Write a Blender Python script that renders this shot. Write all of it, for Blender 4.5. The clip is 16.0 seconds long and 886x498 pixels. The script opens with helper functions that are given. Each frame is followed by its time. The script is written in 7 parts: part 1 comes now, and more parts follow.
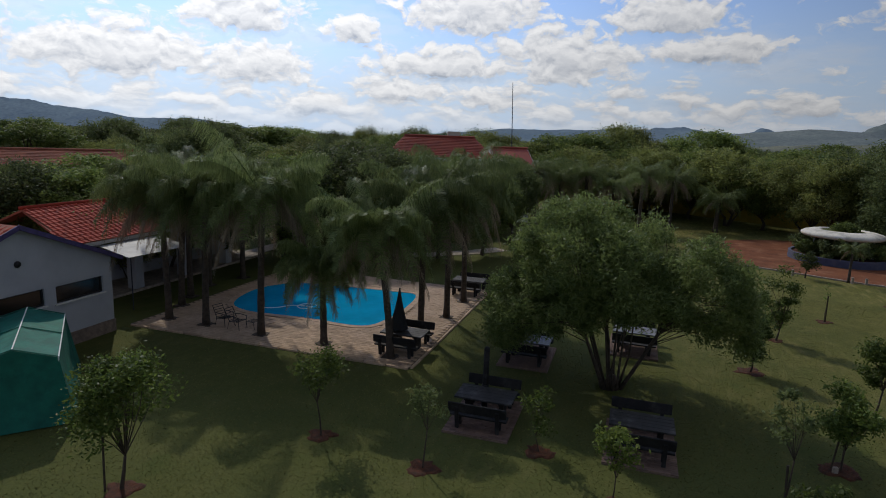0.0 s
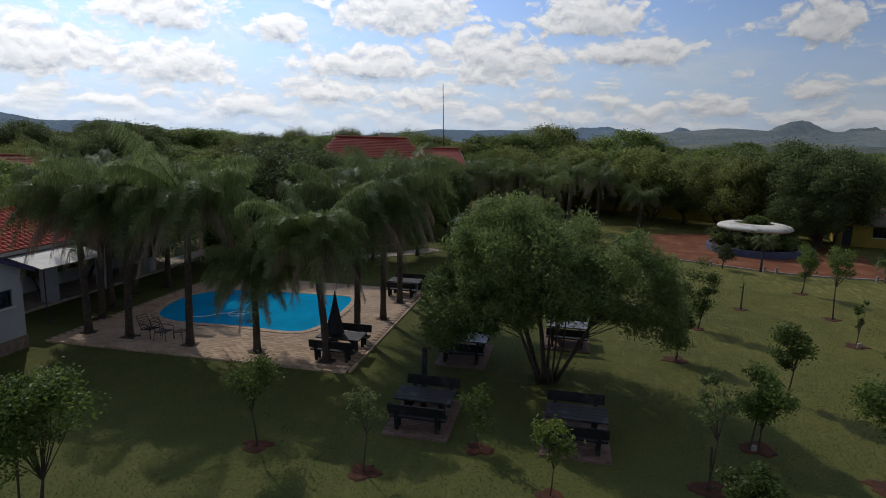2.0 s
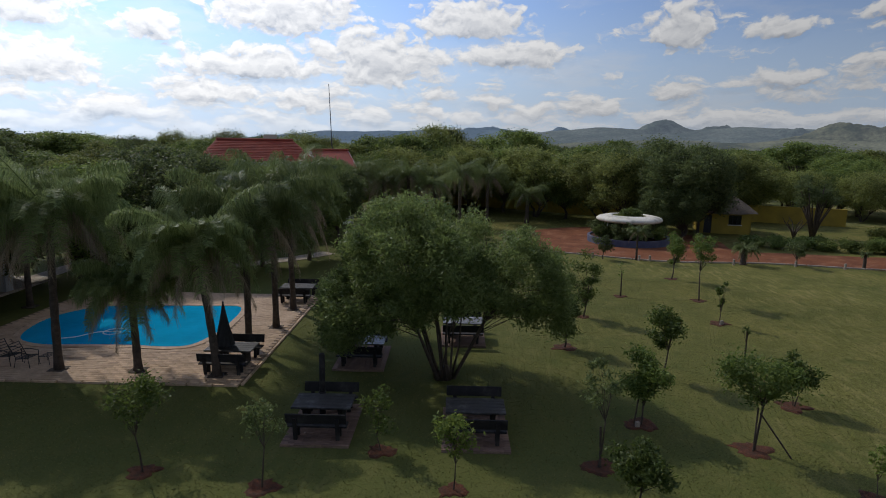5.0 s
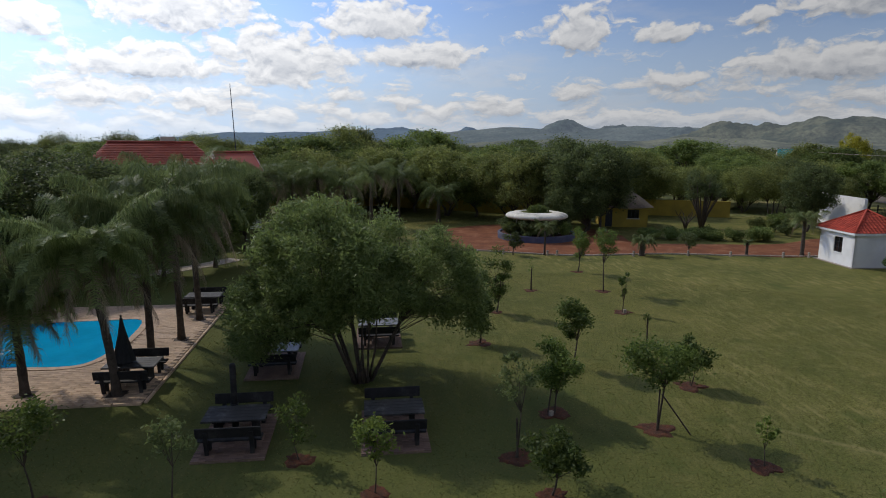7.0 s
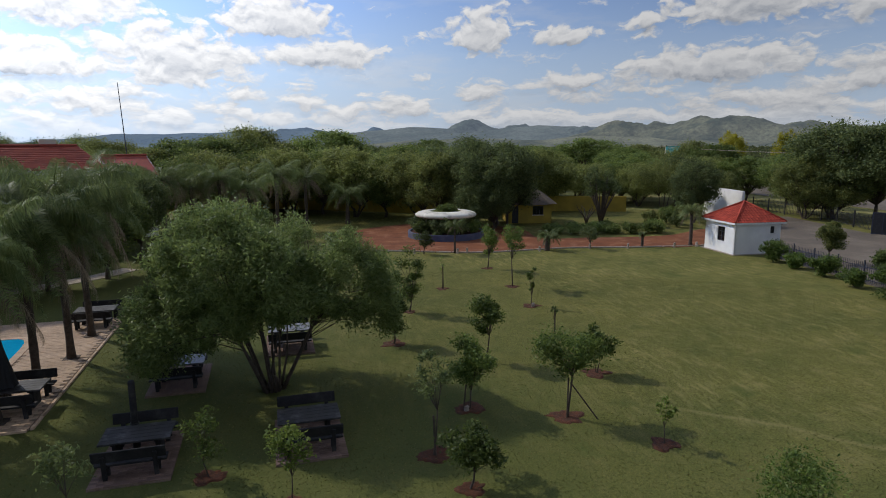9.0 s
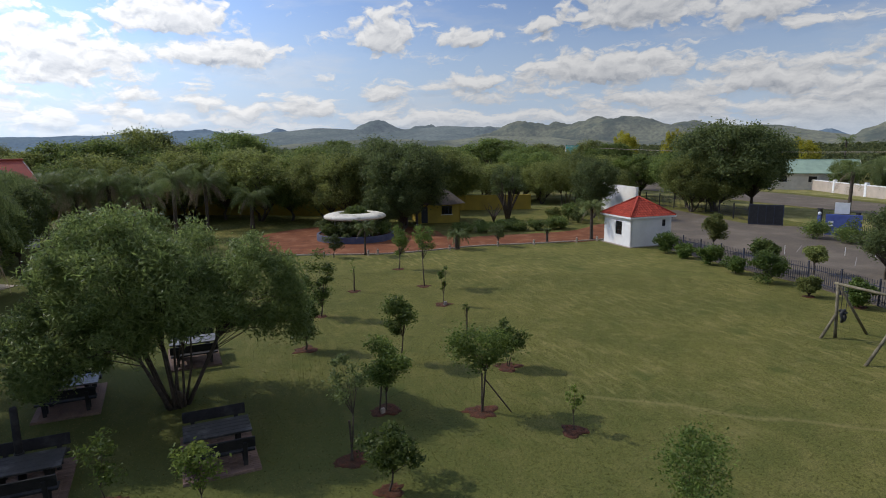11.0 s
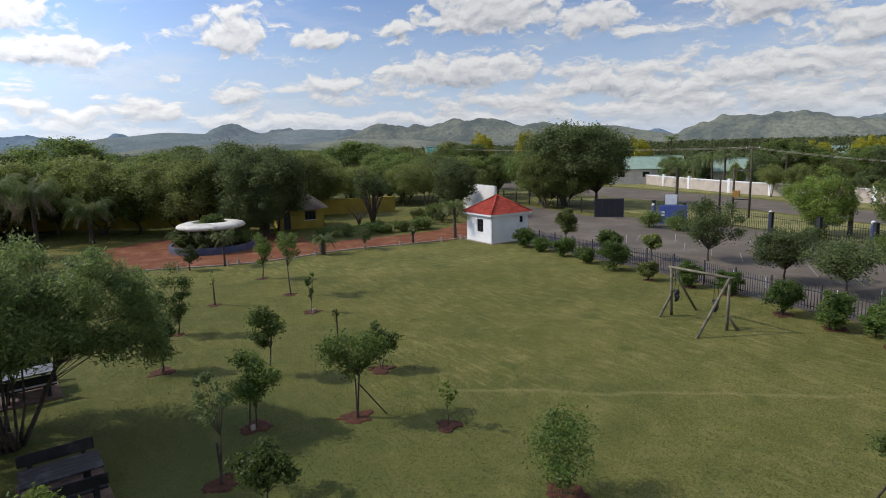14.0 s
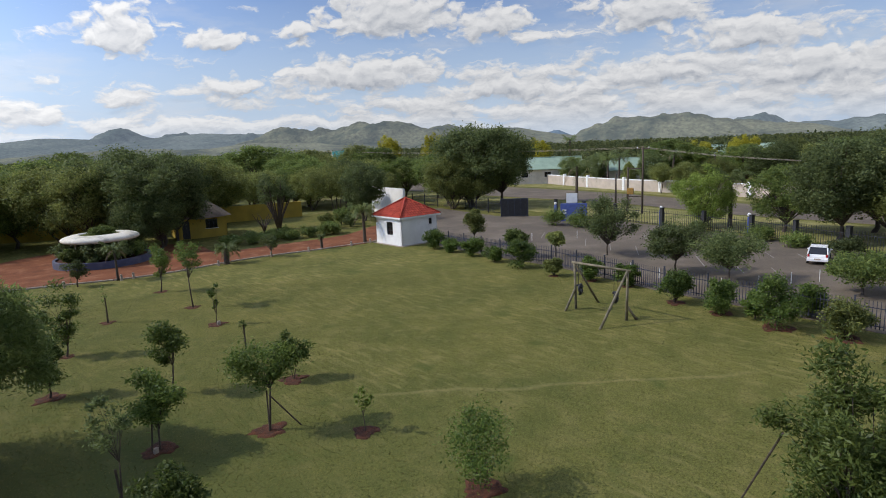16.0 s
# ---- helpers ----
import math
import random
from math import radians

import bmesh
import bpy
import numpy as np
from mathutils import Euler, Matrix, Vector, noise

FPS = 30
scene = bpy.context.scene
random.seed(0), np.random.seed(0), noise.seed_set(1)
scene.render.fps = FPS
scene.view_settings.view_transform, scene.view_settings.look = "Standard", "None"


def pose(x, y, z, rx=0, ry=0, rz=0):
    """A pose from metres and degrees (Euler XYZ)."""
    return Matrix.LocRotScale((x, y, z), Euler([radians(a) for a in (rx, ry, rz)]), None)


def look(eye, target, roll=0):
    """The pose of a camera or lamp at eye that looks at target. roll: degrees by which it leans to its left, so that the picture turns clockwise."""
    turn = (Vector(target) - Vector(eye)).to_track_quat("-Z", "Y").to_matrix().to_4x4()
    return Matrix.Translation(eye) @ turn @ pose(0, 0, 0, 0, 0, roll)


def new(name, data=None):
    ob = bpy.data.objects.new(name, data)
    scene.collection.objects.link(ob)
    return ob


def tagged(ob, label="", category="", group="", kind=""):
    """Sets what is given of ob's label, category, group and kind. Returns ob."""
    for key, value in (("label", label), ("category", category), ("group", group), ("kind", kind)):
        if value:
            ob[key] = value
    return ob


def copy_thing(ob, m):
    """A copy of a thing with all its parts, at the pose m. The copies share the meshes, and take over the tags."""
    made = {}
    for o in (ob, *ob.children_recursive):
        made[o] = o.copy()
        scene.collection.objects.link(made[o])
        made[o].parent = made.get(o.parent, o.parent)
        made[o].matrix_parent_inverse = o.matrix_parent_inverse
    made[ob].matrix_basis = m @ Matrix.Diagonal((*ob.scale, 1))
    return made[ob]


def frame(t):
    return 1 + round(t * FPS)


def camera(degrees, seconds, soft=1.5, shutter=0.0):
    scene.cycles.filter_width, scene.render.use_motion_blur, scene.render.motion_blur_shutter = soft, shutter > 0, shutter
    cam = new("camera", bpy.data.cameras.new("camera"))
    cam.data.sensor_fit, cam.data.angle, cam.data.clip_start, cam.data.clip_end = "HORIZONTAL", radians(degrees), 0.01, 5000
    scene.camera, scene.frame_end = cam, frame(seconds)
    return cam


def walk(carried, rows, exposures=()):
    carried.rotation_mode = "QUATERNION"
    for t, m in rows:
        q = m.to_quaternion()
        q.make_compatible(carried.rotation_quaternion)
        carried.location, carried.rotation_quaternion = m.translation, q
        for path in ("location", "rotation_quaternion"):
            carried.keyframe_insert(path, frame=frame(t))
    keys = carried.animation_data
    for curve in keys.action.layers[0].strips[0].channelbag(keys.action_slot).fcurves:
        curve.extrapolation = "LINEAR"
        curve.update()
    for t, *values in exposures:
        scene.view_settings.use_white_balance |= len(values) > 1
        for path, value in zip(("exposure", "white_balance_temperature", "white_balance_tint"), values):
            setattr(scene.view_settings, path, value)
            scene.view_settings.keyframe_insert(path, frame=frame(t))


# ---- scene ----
# The drone hovers over one spot and turns to its right.
EYE = 9.2
cam = camera(72.7, 16.0, soft=1.0)
TURNS = [  # seconds, yaw, pitch, roll
    (0.0, 0.00, -10.45, 2.10), (0.5, -1.51, -10.38, 1.93), (1.0, -3.06, -10.30, 1.80),
    (1.5, -4.65, -10.23, 1.71), (2.0, -6.28, -10.17, 1.65), (2.5, -7.86, -10.12, 1.57),
    (3.0, -9.40, -10.06, 1.44), (3.5, -11.02, -10.01, 1.32), (6.0, -20.60, -9.80, 0.64),
    (6.5, -22.73, -9.77, 0.49), (7.0, -24.88, -9.75, 0.35), (7.5, -27.03, -9.74, 0.19),
    (8.0, -29.18, -9.73, 0.04), (8.5, -31.32, -9.73, -0.09), (9.0, -33.46, -9.73, -0.20),
    (11.5, -44.22, -9.72, -0.85), (12.0, -46.38, -9.72, -1.01), (12.5, -48.54, -9.72, -1.17),
    (13.0, -50.66, -9.72, -1.32), (13.5, -52.73, -9.72, -1.46), (14.0, -54.86, -9.73, -1.59),
    (14.5, -57.02, -9.74, -1.74), (15.0, -59.19, -9.75, -1.91), (15.5, -61.35, -9.75, -2.07),
    (16.0, -63.50, -9.75, -2.24),
]


def aim(yaw, pitch, roll):
    a, p = radians(yaw), radians(pitch)
    way = Vector((-math.sin(a) * math.cos(p), math.cos(a) * math.cos(p), math.sin(p)))
    eye = Vector((0, 0, EYE))
    return look(eye, eye + 10 * way, roll)


walk(cam, [(t, aim(*turn)) for t, *turn in TURNS],
     exposures=[(0.0, -1.33), (3.0, -1.2), (6.0, -1.04), (9.0, -0.83), (12.0, -0.57), (16.0, -0.39)])

# ---- sky and sun ----
SUN_AZ, SUN_EL = radians(-26.0), radians(39.5)   # azimuth from +y towards +x
sun = new("sun", bpy.data.lights.new("sun", "SUN"))
sun.data.energy, sun.data.angle, sun.data.color = 4.2, radians(0.6), (1.0, 0.94, 0.84)
sun_way = Vector((math.sin(SUN_AZ) * math.cos(SUN_EL), math.cos(SUN_AZ) * math.cos(SUN_EL), math.sin(SUN_EL)))
sun.matrix_world = look(sun_way * 200, (0, 0, 0))

world = bpy.data.worlds.new("sky")
scene.world = world
world.use_nodes = True
wt = world.node_tree
wt.nodes.clear()


def wnode(kind, **values):
    n = wt.nodes.new(kind)
    for key, value in values.items():
        if key in n.inputs:
            n.inputs[key].default_value = value
    return n


w_out = wnode("ShaderNodeOutputWorld")
w_bg = wnode("ShaderNodeBackground")
w_bg.inputs["Strength"].default_value = 0.095
w_sky = wnode("ShaderNodeTexSky")
w_sky.sky_type, w_sky.sun_disc = "NISHITA", False
w_sky.sun_elevation, w_sky.sun_rotation = SUN_EL, SUN_AZ
w_sky.air_density, w_sky.dust_density, w_sky.ozone_density = 1.0, 0.15, 2.2


def wmath(kind, a, b=None, c=None, clamp=False):
    n = wt.nodes.new("ShaderNodeMath")
    n.operation, n.use_clamp = kind, clamp
    for slot, value in enumerate((a, b, c)):
        if value is None:
            continue
        if isinstance(value, bpy.types.NodeSocket):
            wt.links.new(value, n.inputs[slot])
        else:
            n.inputs[slot].default_value = value
    return n.outputs[0]


def wrange(value, low, high, out0=0.0, out1=1.0, smooth=True):
    n = wt.nodes.new("ShaderNodeMapRange")
    n.interpolation_type = "SMOOTHSTEP" if smooth else "LINEAR"
    for slot, v in zip((1, 2, 3, 4), (low, high, out0, out1)):
        n.inputs[slot].default_value = v
    wt.links.new(value, n.inputs[0])
    return n.outputs[0]


def wmix(fac, a, b):
    n = wt.nodes.new("ShaderNodeMix")
    n.data_type = "RGBA"
    for slot, value in ((0, fac), (6, a), (7, b)):
        if isinstance(value, bpy.types.NodeSocket):
            wt.links.new(value, n.inputs[slot])
        else:
            n.inputs[slot].default_value = value if slot == 0 else (*value, 1)
    return n.outputs[2]


# Fair-weather cumulus: a layer overhead, seen ever flatter towards the horizon.
w_dir = wnode("ShaderNodeTexCoord").outputs["Generated"]
w_sep = wnode("ShaderNodeSeparateXYZ")
wt.links.new(w_dir, w_sep.inputs[0])
w_up = wmath("MAXIMUM", w_sep.outputs[2], 0.0)


def cloud_field(lift):
    """The cloud layer's thickness where the line of sight, raised a little, goes through it."""
    low = wmath("ADD", wmath("MULTIPLY", w_up, 1.0), 0.42 + lift)
    join = wt.nodes.new("ShaderNodeCombineXYZ")
    for slot, axis in ((0, 0), (1, 1)):
        wt.links.new(wmath("DIVIDE", w_sep.outputs[axis], low), join.inputs[slot])
    join.inputs[2].default_value = 3.7
    big = wt.nodes.new("ShaderNodeTexNoise")
    big.inputs["Scale"].default_value, big.inputs["Detail"].default_value = 3.3, 12.0
    big.inputs["Roughness"].default_value, big.inputs["Distortion"].default_value = 0.52, 0.15
    wt.links.new(join.outputs[0], big.inputs["Vector"])
    puff = wt.nodes.new("ShaderNodeTexVoronoi")
    puff.feature = "SMOOTH_F1"
    puff.inputs["Scale"].default_value, puff.inputs["Smoothness"].default_value = 12.0, 0.3
    puff.inputs["Detail"].default_value, puff.inputs["Roughness"].default_value = 2.0, 0.5
    wt.links.new(join.outputs[0], puff.inputs["Vector"])
    return wmath("ADD", big.outputs["Fac"], wmath("MULTIPLY", wmath("SUBTRACT", 0.40, puff.outputs["Distance"]), 0.17))


# The larger cumulus heaps: azimuth, height over the horizon, half width and half height, in degrees.
HEAPS_SUNWARD = [(-28.3, 5.7, 8.1, 2.9), (-18.2, 9.7, 5.1, 2.6), (-17.4, 5.6, 5.6, 2.2), (-8.7, 9.0, 2.6, 1.2), (-5.2, 11.4, 1.3, 0.6), (2.1, 10.9, 6.5, 2.7),
                 (10.4, 7.0, 6.7, 3.3), (18.7, 10.6, 4.6, 2.4), (22.8, 7.7, 5.9, 1.6), (-1.3, 6.5, 7.0, 1.7), (-3.9, 4.0, 4.6, 1.2), (-12.6, 2.5, 3.2, 1.1), (3.5, 3.6, 2.3, 1.8)]
HEAPS_BEYOND = [(36.9, 9.8, 3.2, 2.4), (44.8, 9.4, 2.6, 1.0), (51.0, 10.2, 1.4, 0.8), (56.8, 6.5, 7.5, 1.6), (45.0, 5.5, 2.7, 0.9), (59.5, 11.2, 6.7, 2.6),
                (68.7, 10.2, 3.5, 1.7), (90.1, 7.9, 4.7, 1.8), (82.8, 10.4, 4.3, 2.2), (83.8, 5.6, 8.1, 1.4), (95.2, 4.9, 7.0, 2.0), (70.1, 4.9, 5.9, 1.3)]
w_az = wmath("MULTIPLY", wmath("ARCTAN2", w_sep.outputs[0], w_sep.outputs[1]), 180 / math.pi)
w_el = wmath("MULTIPLY", wmath("ARCSINE", w_sep.outputs[2]), 180 / math.pi)


def wvector(kind, *values):
    n = wt.nodes.new("ShaderNodeVectorMath")
    n.operation = kind
    for slot, value in enumerate(values):
        if isinstance(value, bpy.types.NodeSocket):
            wt.links.new(value, n.inputs[slot])
        else:
            n.inputs[slot].default_value = value
    return n.outputs["Value" if kind == "LENGTH" else "Vector"]


def wnoise(at, scale, detail, rough):
    n = wt.nodes.new("ShaderNodeTexNoise")
    n.inputs["Scale"].default_value, n.inputs["Detail"].default_value, n.inputs["Roughness"].default_value = scale, detail, rough
    wt.links.new(at, n.inputs["Vector"])
    return n


def heap_field(lift):
    """How deep inside a heap the line of sight runs: flat below, domed above, with billowing edges."""
    join = wt.nodes.new("ShaderNodeCombineXYZ")
    wt.links.new(w_az, join.inputs[0])
    wt.links.new(wmath("ADD", w_el, lift), join.inputs[1])
    at = join.outputs[0]
    bend = wnoise(wvector("MULTIPLY", at, (0.36, 0.5, 1.0)), 1.0, 4.0, 0.55)
    at = wvector("MULTIPLY_ADD", wvector("SUBTRACT", bend.outputs["Color"], (0.5, 0.5, 0.5)), (4.2, 2.0, 0.0), at)
    near = None
    for az, el, wide, high in HEAPS_SUNWARD + HEAPS_BEYOND:
        off = wvector("MULTIPLY_ADD", at, (1 / wide, 1 / high, 0.0), (-az / wide, -el / high, 0.0))
        far = wvector("LENGTH", wvector("MAXIMUM", off, wvector("MULTIPLY", off, (-1.0, -1.7, 1.0))))
        near = far if near is None else wmath("MINIMUM", near, far)
    # Rows of small flat clouds fill the lowest sky.
    rows = wnoise(wvector("MULTIPLY", at, (0.12, 0.36, 1.0)), 1.9, 7.0, 0.58)
    low = wmath("ADD", rows.outputs["Fac"], wrange(w_el, 1.5, 9.0, 0.10, -0.09))
    low = wmath("ADD", low, wrange(w_az, 45.0, 85.0, 0.0, 0.08))
    small = wmath("MULTIPLY", wmath("SUBTRACT", low, 0.5), 3.2)
    curl = wnoise(wvector("MULTIPLY", at, (0.8, 1.25, 1.0)), 1.0, 4.0, 0.55)
    puff = wt.nodes.new("ShaderNodeTexVoronoi")
    puff.feature = "SMOOTH_F1"
    puff.inputs["Scale"].default_value, puff.inputs["Smoothness"].default_value = 1.0, 0.35
    puff.inputs["Detail"].default_value, puff.inputs["Roughness"].default_value = 2.0, 0.5
    wt.links.new(wvector("MULTIPLY", at, (0.55, 0.95, 1.0)), puff.inputs["Vector"])
    billow = wmath("MULTIPLY_ADD", puff.outputs["Distance"], -0.75, 0.36)
    heap = wmath("ADD", wmath("SUBTRACT", 1.46, near), wmath("MULTIPLY", wmath("SUBTRACT", curl.outputs["Fac"], 0.5), 1.1))
    heap = wmath("ADD", heap, billow)
    return wmath("MAXIMUM", heap, small)


w_high = wmath("MULTIPLY", wmath("SUBTRACT", cloud_field(0.0), 0.42), wrange(w_el, 12.0, 20.0, 0.0, 6.0))
w_here, w_above = wmath("MAXIMUM", heap_field(0.0), w_high), wmath("MAXIMUM", heap_field(0.55), w_high)
w_veil = wnoise(wvector("MULTIPLY", w_dir, (2.2, 2.2, 9.0)), 1.6, 6.0, 0.6).outputs["Fac"]
w_cover = wmath("MAXIMUM", wrange(w_here, -0.10, 0.40), wmath("MULTIPLY", wrange(w_veil, 0.42, 0.72), wrange(w_el, 4.0, 16.0, 0.6, 0.28)))
w_lit = wmath("ADD", 0.66, wmath("MULTIPLY", wmath("SUBTRACT", w_here, w_above), 0.72), clamp=True)
w_thick = wrange(w_here, 0.5, 1.5, 1.0, 0.68)
w_cloud = wmix(wmath("MULTIPLY", w_lit, w_thick), (4.5, 4.95, 5.8), (11.1, 11.1, 11.2))
w_tint = wt.nodes.new("ShaderNodeVectorMath")
w_tint.operation = "MULTIPLY"
w_tint.inputs[1].default_value = (1.04, 1.20, 1.58)
wt.links.new(w_sky.outputs[0], w_tint.inputs[0])
w_blue = wmix(wrange(w_up, 0.0, 0.27), (6.7, 8.35, 10.7), w_tint.outputs[0])
w_all = wmix(wmath("MULTIPLY", w_cover, wrange(w_up, 0.004, 0.06, 0.40, 0.97)), w_blue, w_cloud)
# Towards the sun the air and the clouds are brighter.
w_dot = wt.nodes.new("ShaderNodeVectorMath")
w_dot.operation = "DOT_PRODUCT"
w_dot.inputs[1].default_value = sun_way
wt.links.new(w_dir, w_dot.inputs[0])
w_glow = wmath("MULTIPLY_ADD", wmath("POWER", wmath("MAXIMUM", w_dot.outputs["Value"], 0.0), 3.0), 2.6, 0.95)
w_scale = wt.nodes.new("ShaderNodeVectorMath")
w_scale.operation = "SCALE"
wt.links.new(w_all, w_scale.inputs[0])
wt.links.new(w_glow, w_scale.inputs["Scale"])
wt.links.new(w_scale.outputs[0], w_bg.inputs["Color"])
wt.links.new(w_bg.outputs[0], w_out.inputs["Surface"])
# ---- materials ----
def material(name, base, rough=0.8, dark=None, scale=4.0, fine=60.0, fine_amount=0.35, bump=0.2, metal=0.0, spread=0.0,
             coords="Object", contrast=(0.35, 0.65), stain=None, stain_scale=0.6, specular=0.4, bump_scale=None):
    """A rough surface: two colours in broad patches, fine grain over them, relief, and a spread from piece to piece."""
    m = bpy.data.materials.new(name)
    m.use_nodes = True
    t = m.node_tree
    b = t.nodes["Principled BSDF"]
    b.inputs["Metallic"].default_value = metal
    b.inputs["Specular IOR Level"].default_value = specular
    at = t.nodes.new("ShaderNodeTexCoord").outputs[coords]

    def grain(size, detail=6.0, roughness=0.6):
        n = t.nodes.new("ShaderNodeTexNoise")
        n.inputs["Scale"].default_value, n.inputs["Detail"].default_value = size, detail
        n.inputs["Roughness"].default_value = roughness
        t.links.new(at, n.inputs["Vector"])
        return n.outputs["Fac"]

    def mix(fac, a, c, mode="MIX"):
        n = t.nodes.new("ShaderNodeMix")
        n.data_type, n.blend_type = "RGBA", mode
        for slot, value in ((0, fac), (6, a), (7, c)):
            if isinstance(value, bpy.types.NodeSocket):
                t.links.new(value, n.inputs[slot])
            else:
                n.inputs[slot].default_value = value if slot == 0 else (*value, 1)
        return n.outputs[2]

    def ramp(value, low, high, out=(0, 1)):
        n = t.nodes.new("ShaderNodeMapRange")
        n.inputs[1].default_value, n.inputs[2].default_value = low, high
        n.inputs[3].default_value, n.inputs[4].default_value = out
        t.links.new(value, n.inputs[0])
        return n.outputs[0]

    dark = dark or tuple(c * 0.6 for c in base)
    colour = mix(ramp(grain(scale), *contrast), dark, base)
    if stain:
        colour = mix(ramp(grain(stain_scale, 4.0), 0.5, 0.68), colour, stain)
    small = grain(fine, 4.0, 0.7)
    value = ramp(small, 0.3, 0.7, (1 - fine_amount, 1 + fine_amount))
    if spread:
        info = t.nodes.new("ShaderNodeObjectInfo").outputs["Random"]
        part = ramp(info, 0, 1, (1 - spread, 1 + spread))
        both = t.nodes.new("ShaderNodeMath")
        both.operation = "MULTIPLY"
        t.links.new(value, both.inputs[0])
        t.links.new(part, both.inputs[1])
        value = both.outputs[0]
    hsv = t.nodes.new("ShaderNodeHueSaturation")
    t.links.new(colour, hsv.inputs["Color"])
    t.links.new(value, hsv.inputs["Value"])
    t.links.new(hsv.outputs[0], b.inputs["Base Color"])
    t.links.new(ramp(small, 0.3, 0.7, (max(rough - 0.12, 0.02), min(rough + 0.12, 1))), b.inputs["Roughness"])
    if bump:
        bp = t.nodes.new("ShaderNodeBump")
        bp.inputs["Strength"].default_value, bp.inputs["Distance"].default_value = bump, 0.02
        t.links.new(grain(bump_scale, 5.0) if bump_scale else small, bp.inputs["Height"])
        t.links.new(bp.outputs[0], b.inputs["Normal"])
    return m


def leaf_material(name, base, young, thin=0.5, rough=0.6, broad=0.3):
    """Leaves: colour from leaf to leaf and from clump to clump, some light comes through."""
    m = bpy.data.materials.new(name)
    m.use_nodes = True
    t = m.node_tree
    t.nodes.clear()
    out = t.nodes.new("ShaderNodeOutputMaterial")
    at = t.nodes.new("ShaderNodeTexCoord").outputs["Object"]
    n = t.nodes.new("ShaderNodeTexNoise")
    n.inputs["Scale"].default_value, n.inputs["Detail"].default_value = 0.9, 3.0
    t.links.new(at, n.inputs["Vector"])
    island = t.nodes.new("ShaderNodeNewGeometry").outputs["Random Per Island"]
    add = t.nodes.new("ShaderNodeMath")
    add.operation = "ADD"
    t.links.new(n.outputs["Fac"], add.inputs[0])
    t.links.new(island, add.inputs[1])
    rng = t.nodes.new("ShaderNodeMapRange")
    rng.inputs[1].default_value, rng.inputs[2].default_value = 0.5, 1.4
    t.links.new(add.outputs[0], rng.inputs[0])
    mix = t.nodes.new("ShaderNodeMix")
    mix.data_type = "RGBA"
    mix.inputs[6].default_value, mix.inputs[7].default_value = (*base, 1), (*young, 1)
    t.links.new(rng.outputs[0], mix.inputs[0])
    hsv = t.nodes.new("ShaderNodeHueSaturation")
    one = t.nodes.new("ShaderNodeObjectInfo").outputs["Random"]
    r2 = t.nodes.new("ShaderNodeMapRange")
    r2.inputs[3].default_value, r2.inputs[4].default_value = 1 - broad, 1 + broad
    t.links.new(one, r2.inputs[0])
    t.links.new(mix.outputs[2], hsv.inputs["Color"])
    t.links.new(r2.outputs[0], hsv.inputs["Value"])
    b = t.nodes.new("ShaderNodeBsdfPrincipled")
    b.inputs["Roughness"].default_value = rough
    b.inputs["Specular IOR Level"].default_value = 0.25
    t.links.new(hsv.outputs[0], b.inputs["Base Color"])
    tr = t.nodes.new("ShaderNodeBsdfTranslucent")
    t.links.new(hsv.outputs[0], tr.inputs["Color"])
    sh = t.nodes.new("ShaderNodeMixShader")
    sh.inputs[0].default_value = thin
    t.links.new(b.outputs[0], sh.inputs[1])
    t.links.new(tr.outputs[0], sh.inputs[2])
    t.links.new(sh.outputs[0], out.inputs["Surface"])
    return m


M = {}
M["grass"] = material("lawn", (0.146, 0.136, 0.037), 0.95, (0.085, 0.093, 0.024), 0.22, 19.0, 0.6, 0.55, coords="Object",
                      stain=(0.152, 0.138, 0.044), stain_scale=0.9, bump_scale=13.0, specular=0.08, contrast=(0.3, 0.7))
M["soil"] = material("red_soil", (0.10, 0.030, 0.011), 0.98, (0.04, 0.016, 0.007), 5.0, 30.0, 0.6, 1.0)
M["paver"] = material("tan_paver", (0.54, 0.39, 0.265), 0.85, (0.36, 0.245, 0.16), 2.0, 50.0, 0.25, 0.3, spread=0.22)
M["joint"] = material("joint_sand", (0.22, 0.16, 0.11), 0.95)
M["kerb"] = material("kerb_concrete", (0.45, 0.38, 0.31), 0.9, spread=0.15)
M["drive"] = material("red_brick_paving", (0.195, 0.074, 0.034), 0.95, (0.135, 0.050, 0.025), 0.5, 9.0, 0.35, 0.4, stain=(0.25, 0.115, 0.062), specular=0.12)
M["asphalt"] = material("asphalt", (0.128, 0.101, 0.073), 0.9, (0.098, 0.078, 0.058), 0.15, 30.0, 0.3, 0.3, stain=(0.16, 0.13, 0.098), stain_scale=0.3)
M["white_wall"] = material("white_plaster", (0.80, 0.79, 0.77), 0.85, (0.70, 0.69, 0.67), 0.8, 30.0, 0.05, 0.15)
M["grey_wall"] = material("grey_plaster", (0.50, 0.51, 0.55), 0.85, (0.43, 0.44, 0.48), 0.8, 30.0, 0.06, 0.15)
M["plinth"] = material("brown_plinth", (0.30, 0.225, 0.18), 0.9)
M["yellow"] = material("yellow_plaster", (0.44, 0.31, 0.045), 0.85, (0.33, 0.24, 0.04), 0.7, 30.0, 0.08, 0.2)
M["blue"] = material("blue_paint", (0.085, 0.12, 0.33), 0.7, (0.06, 0.085, 0.25), 1.5, 30.0, 0.1)
M["tile"] = material("red_roof_tile", (0.42, 0.07, 0.04), 0.8, (0.29, 0.045, 0.03), 1.2, 30.0, 0.2, 0.2, spread=0.25, specular=0.18)
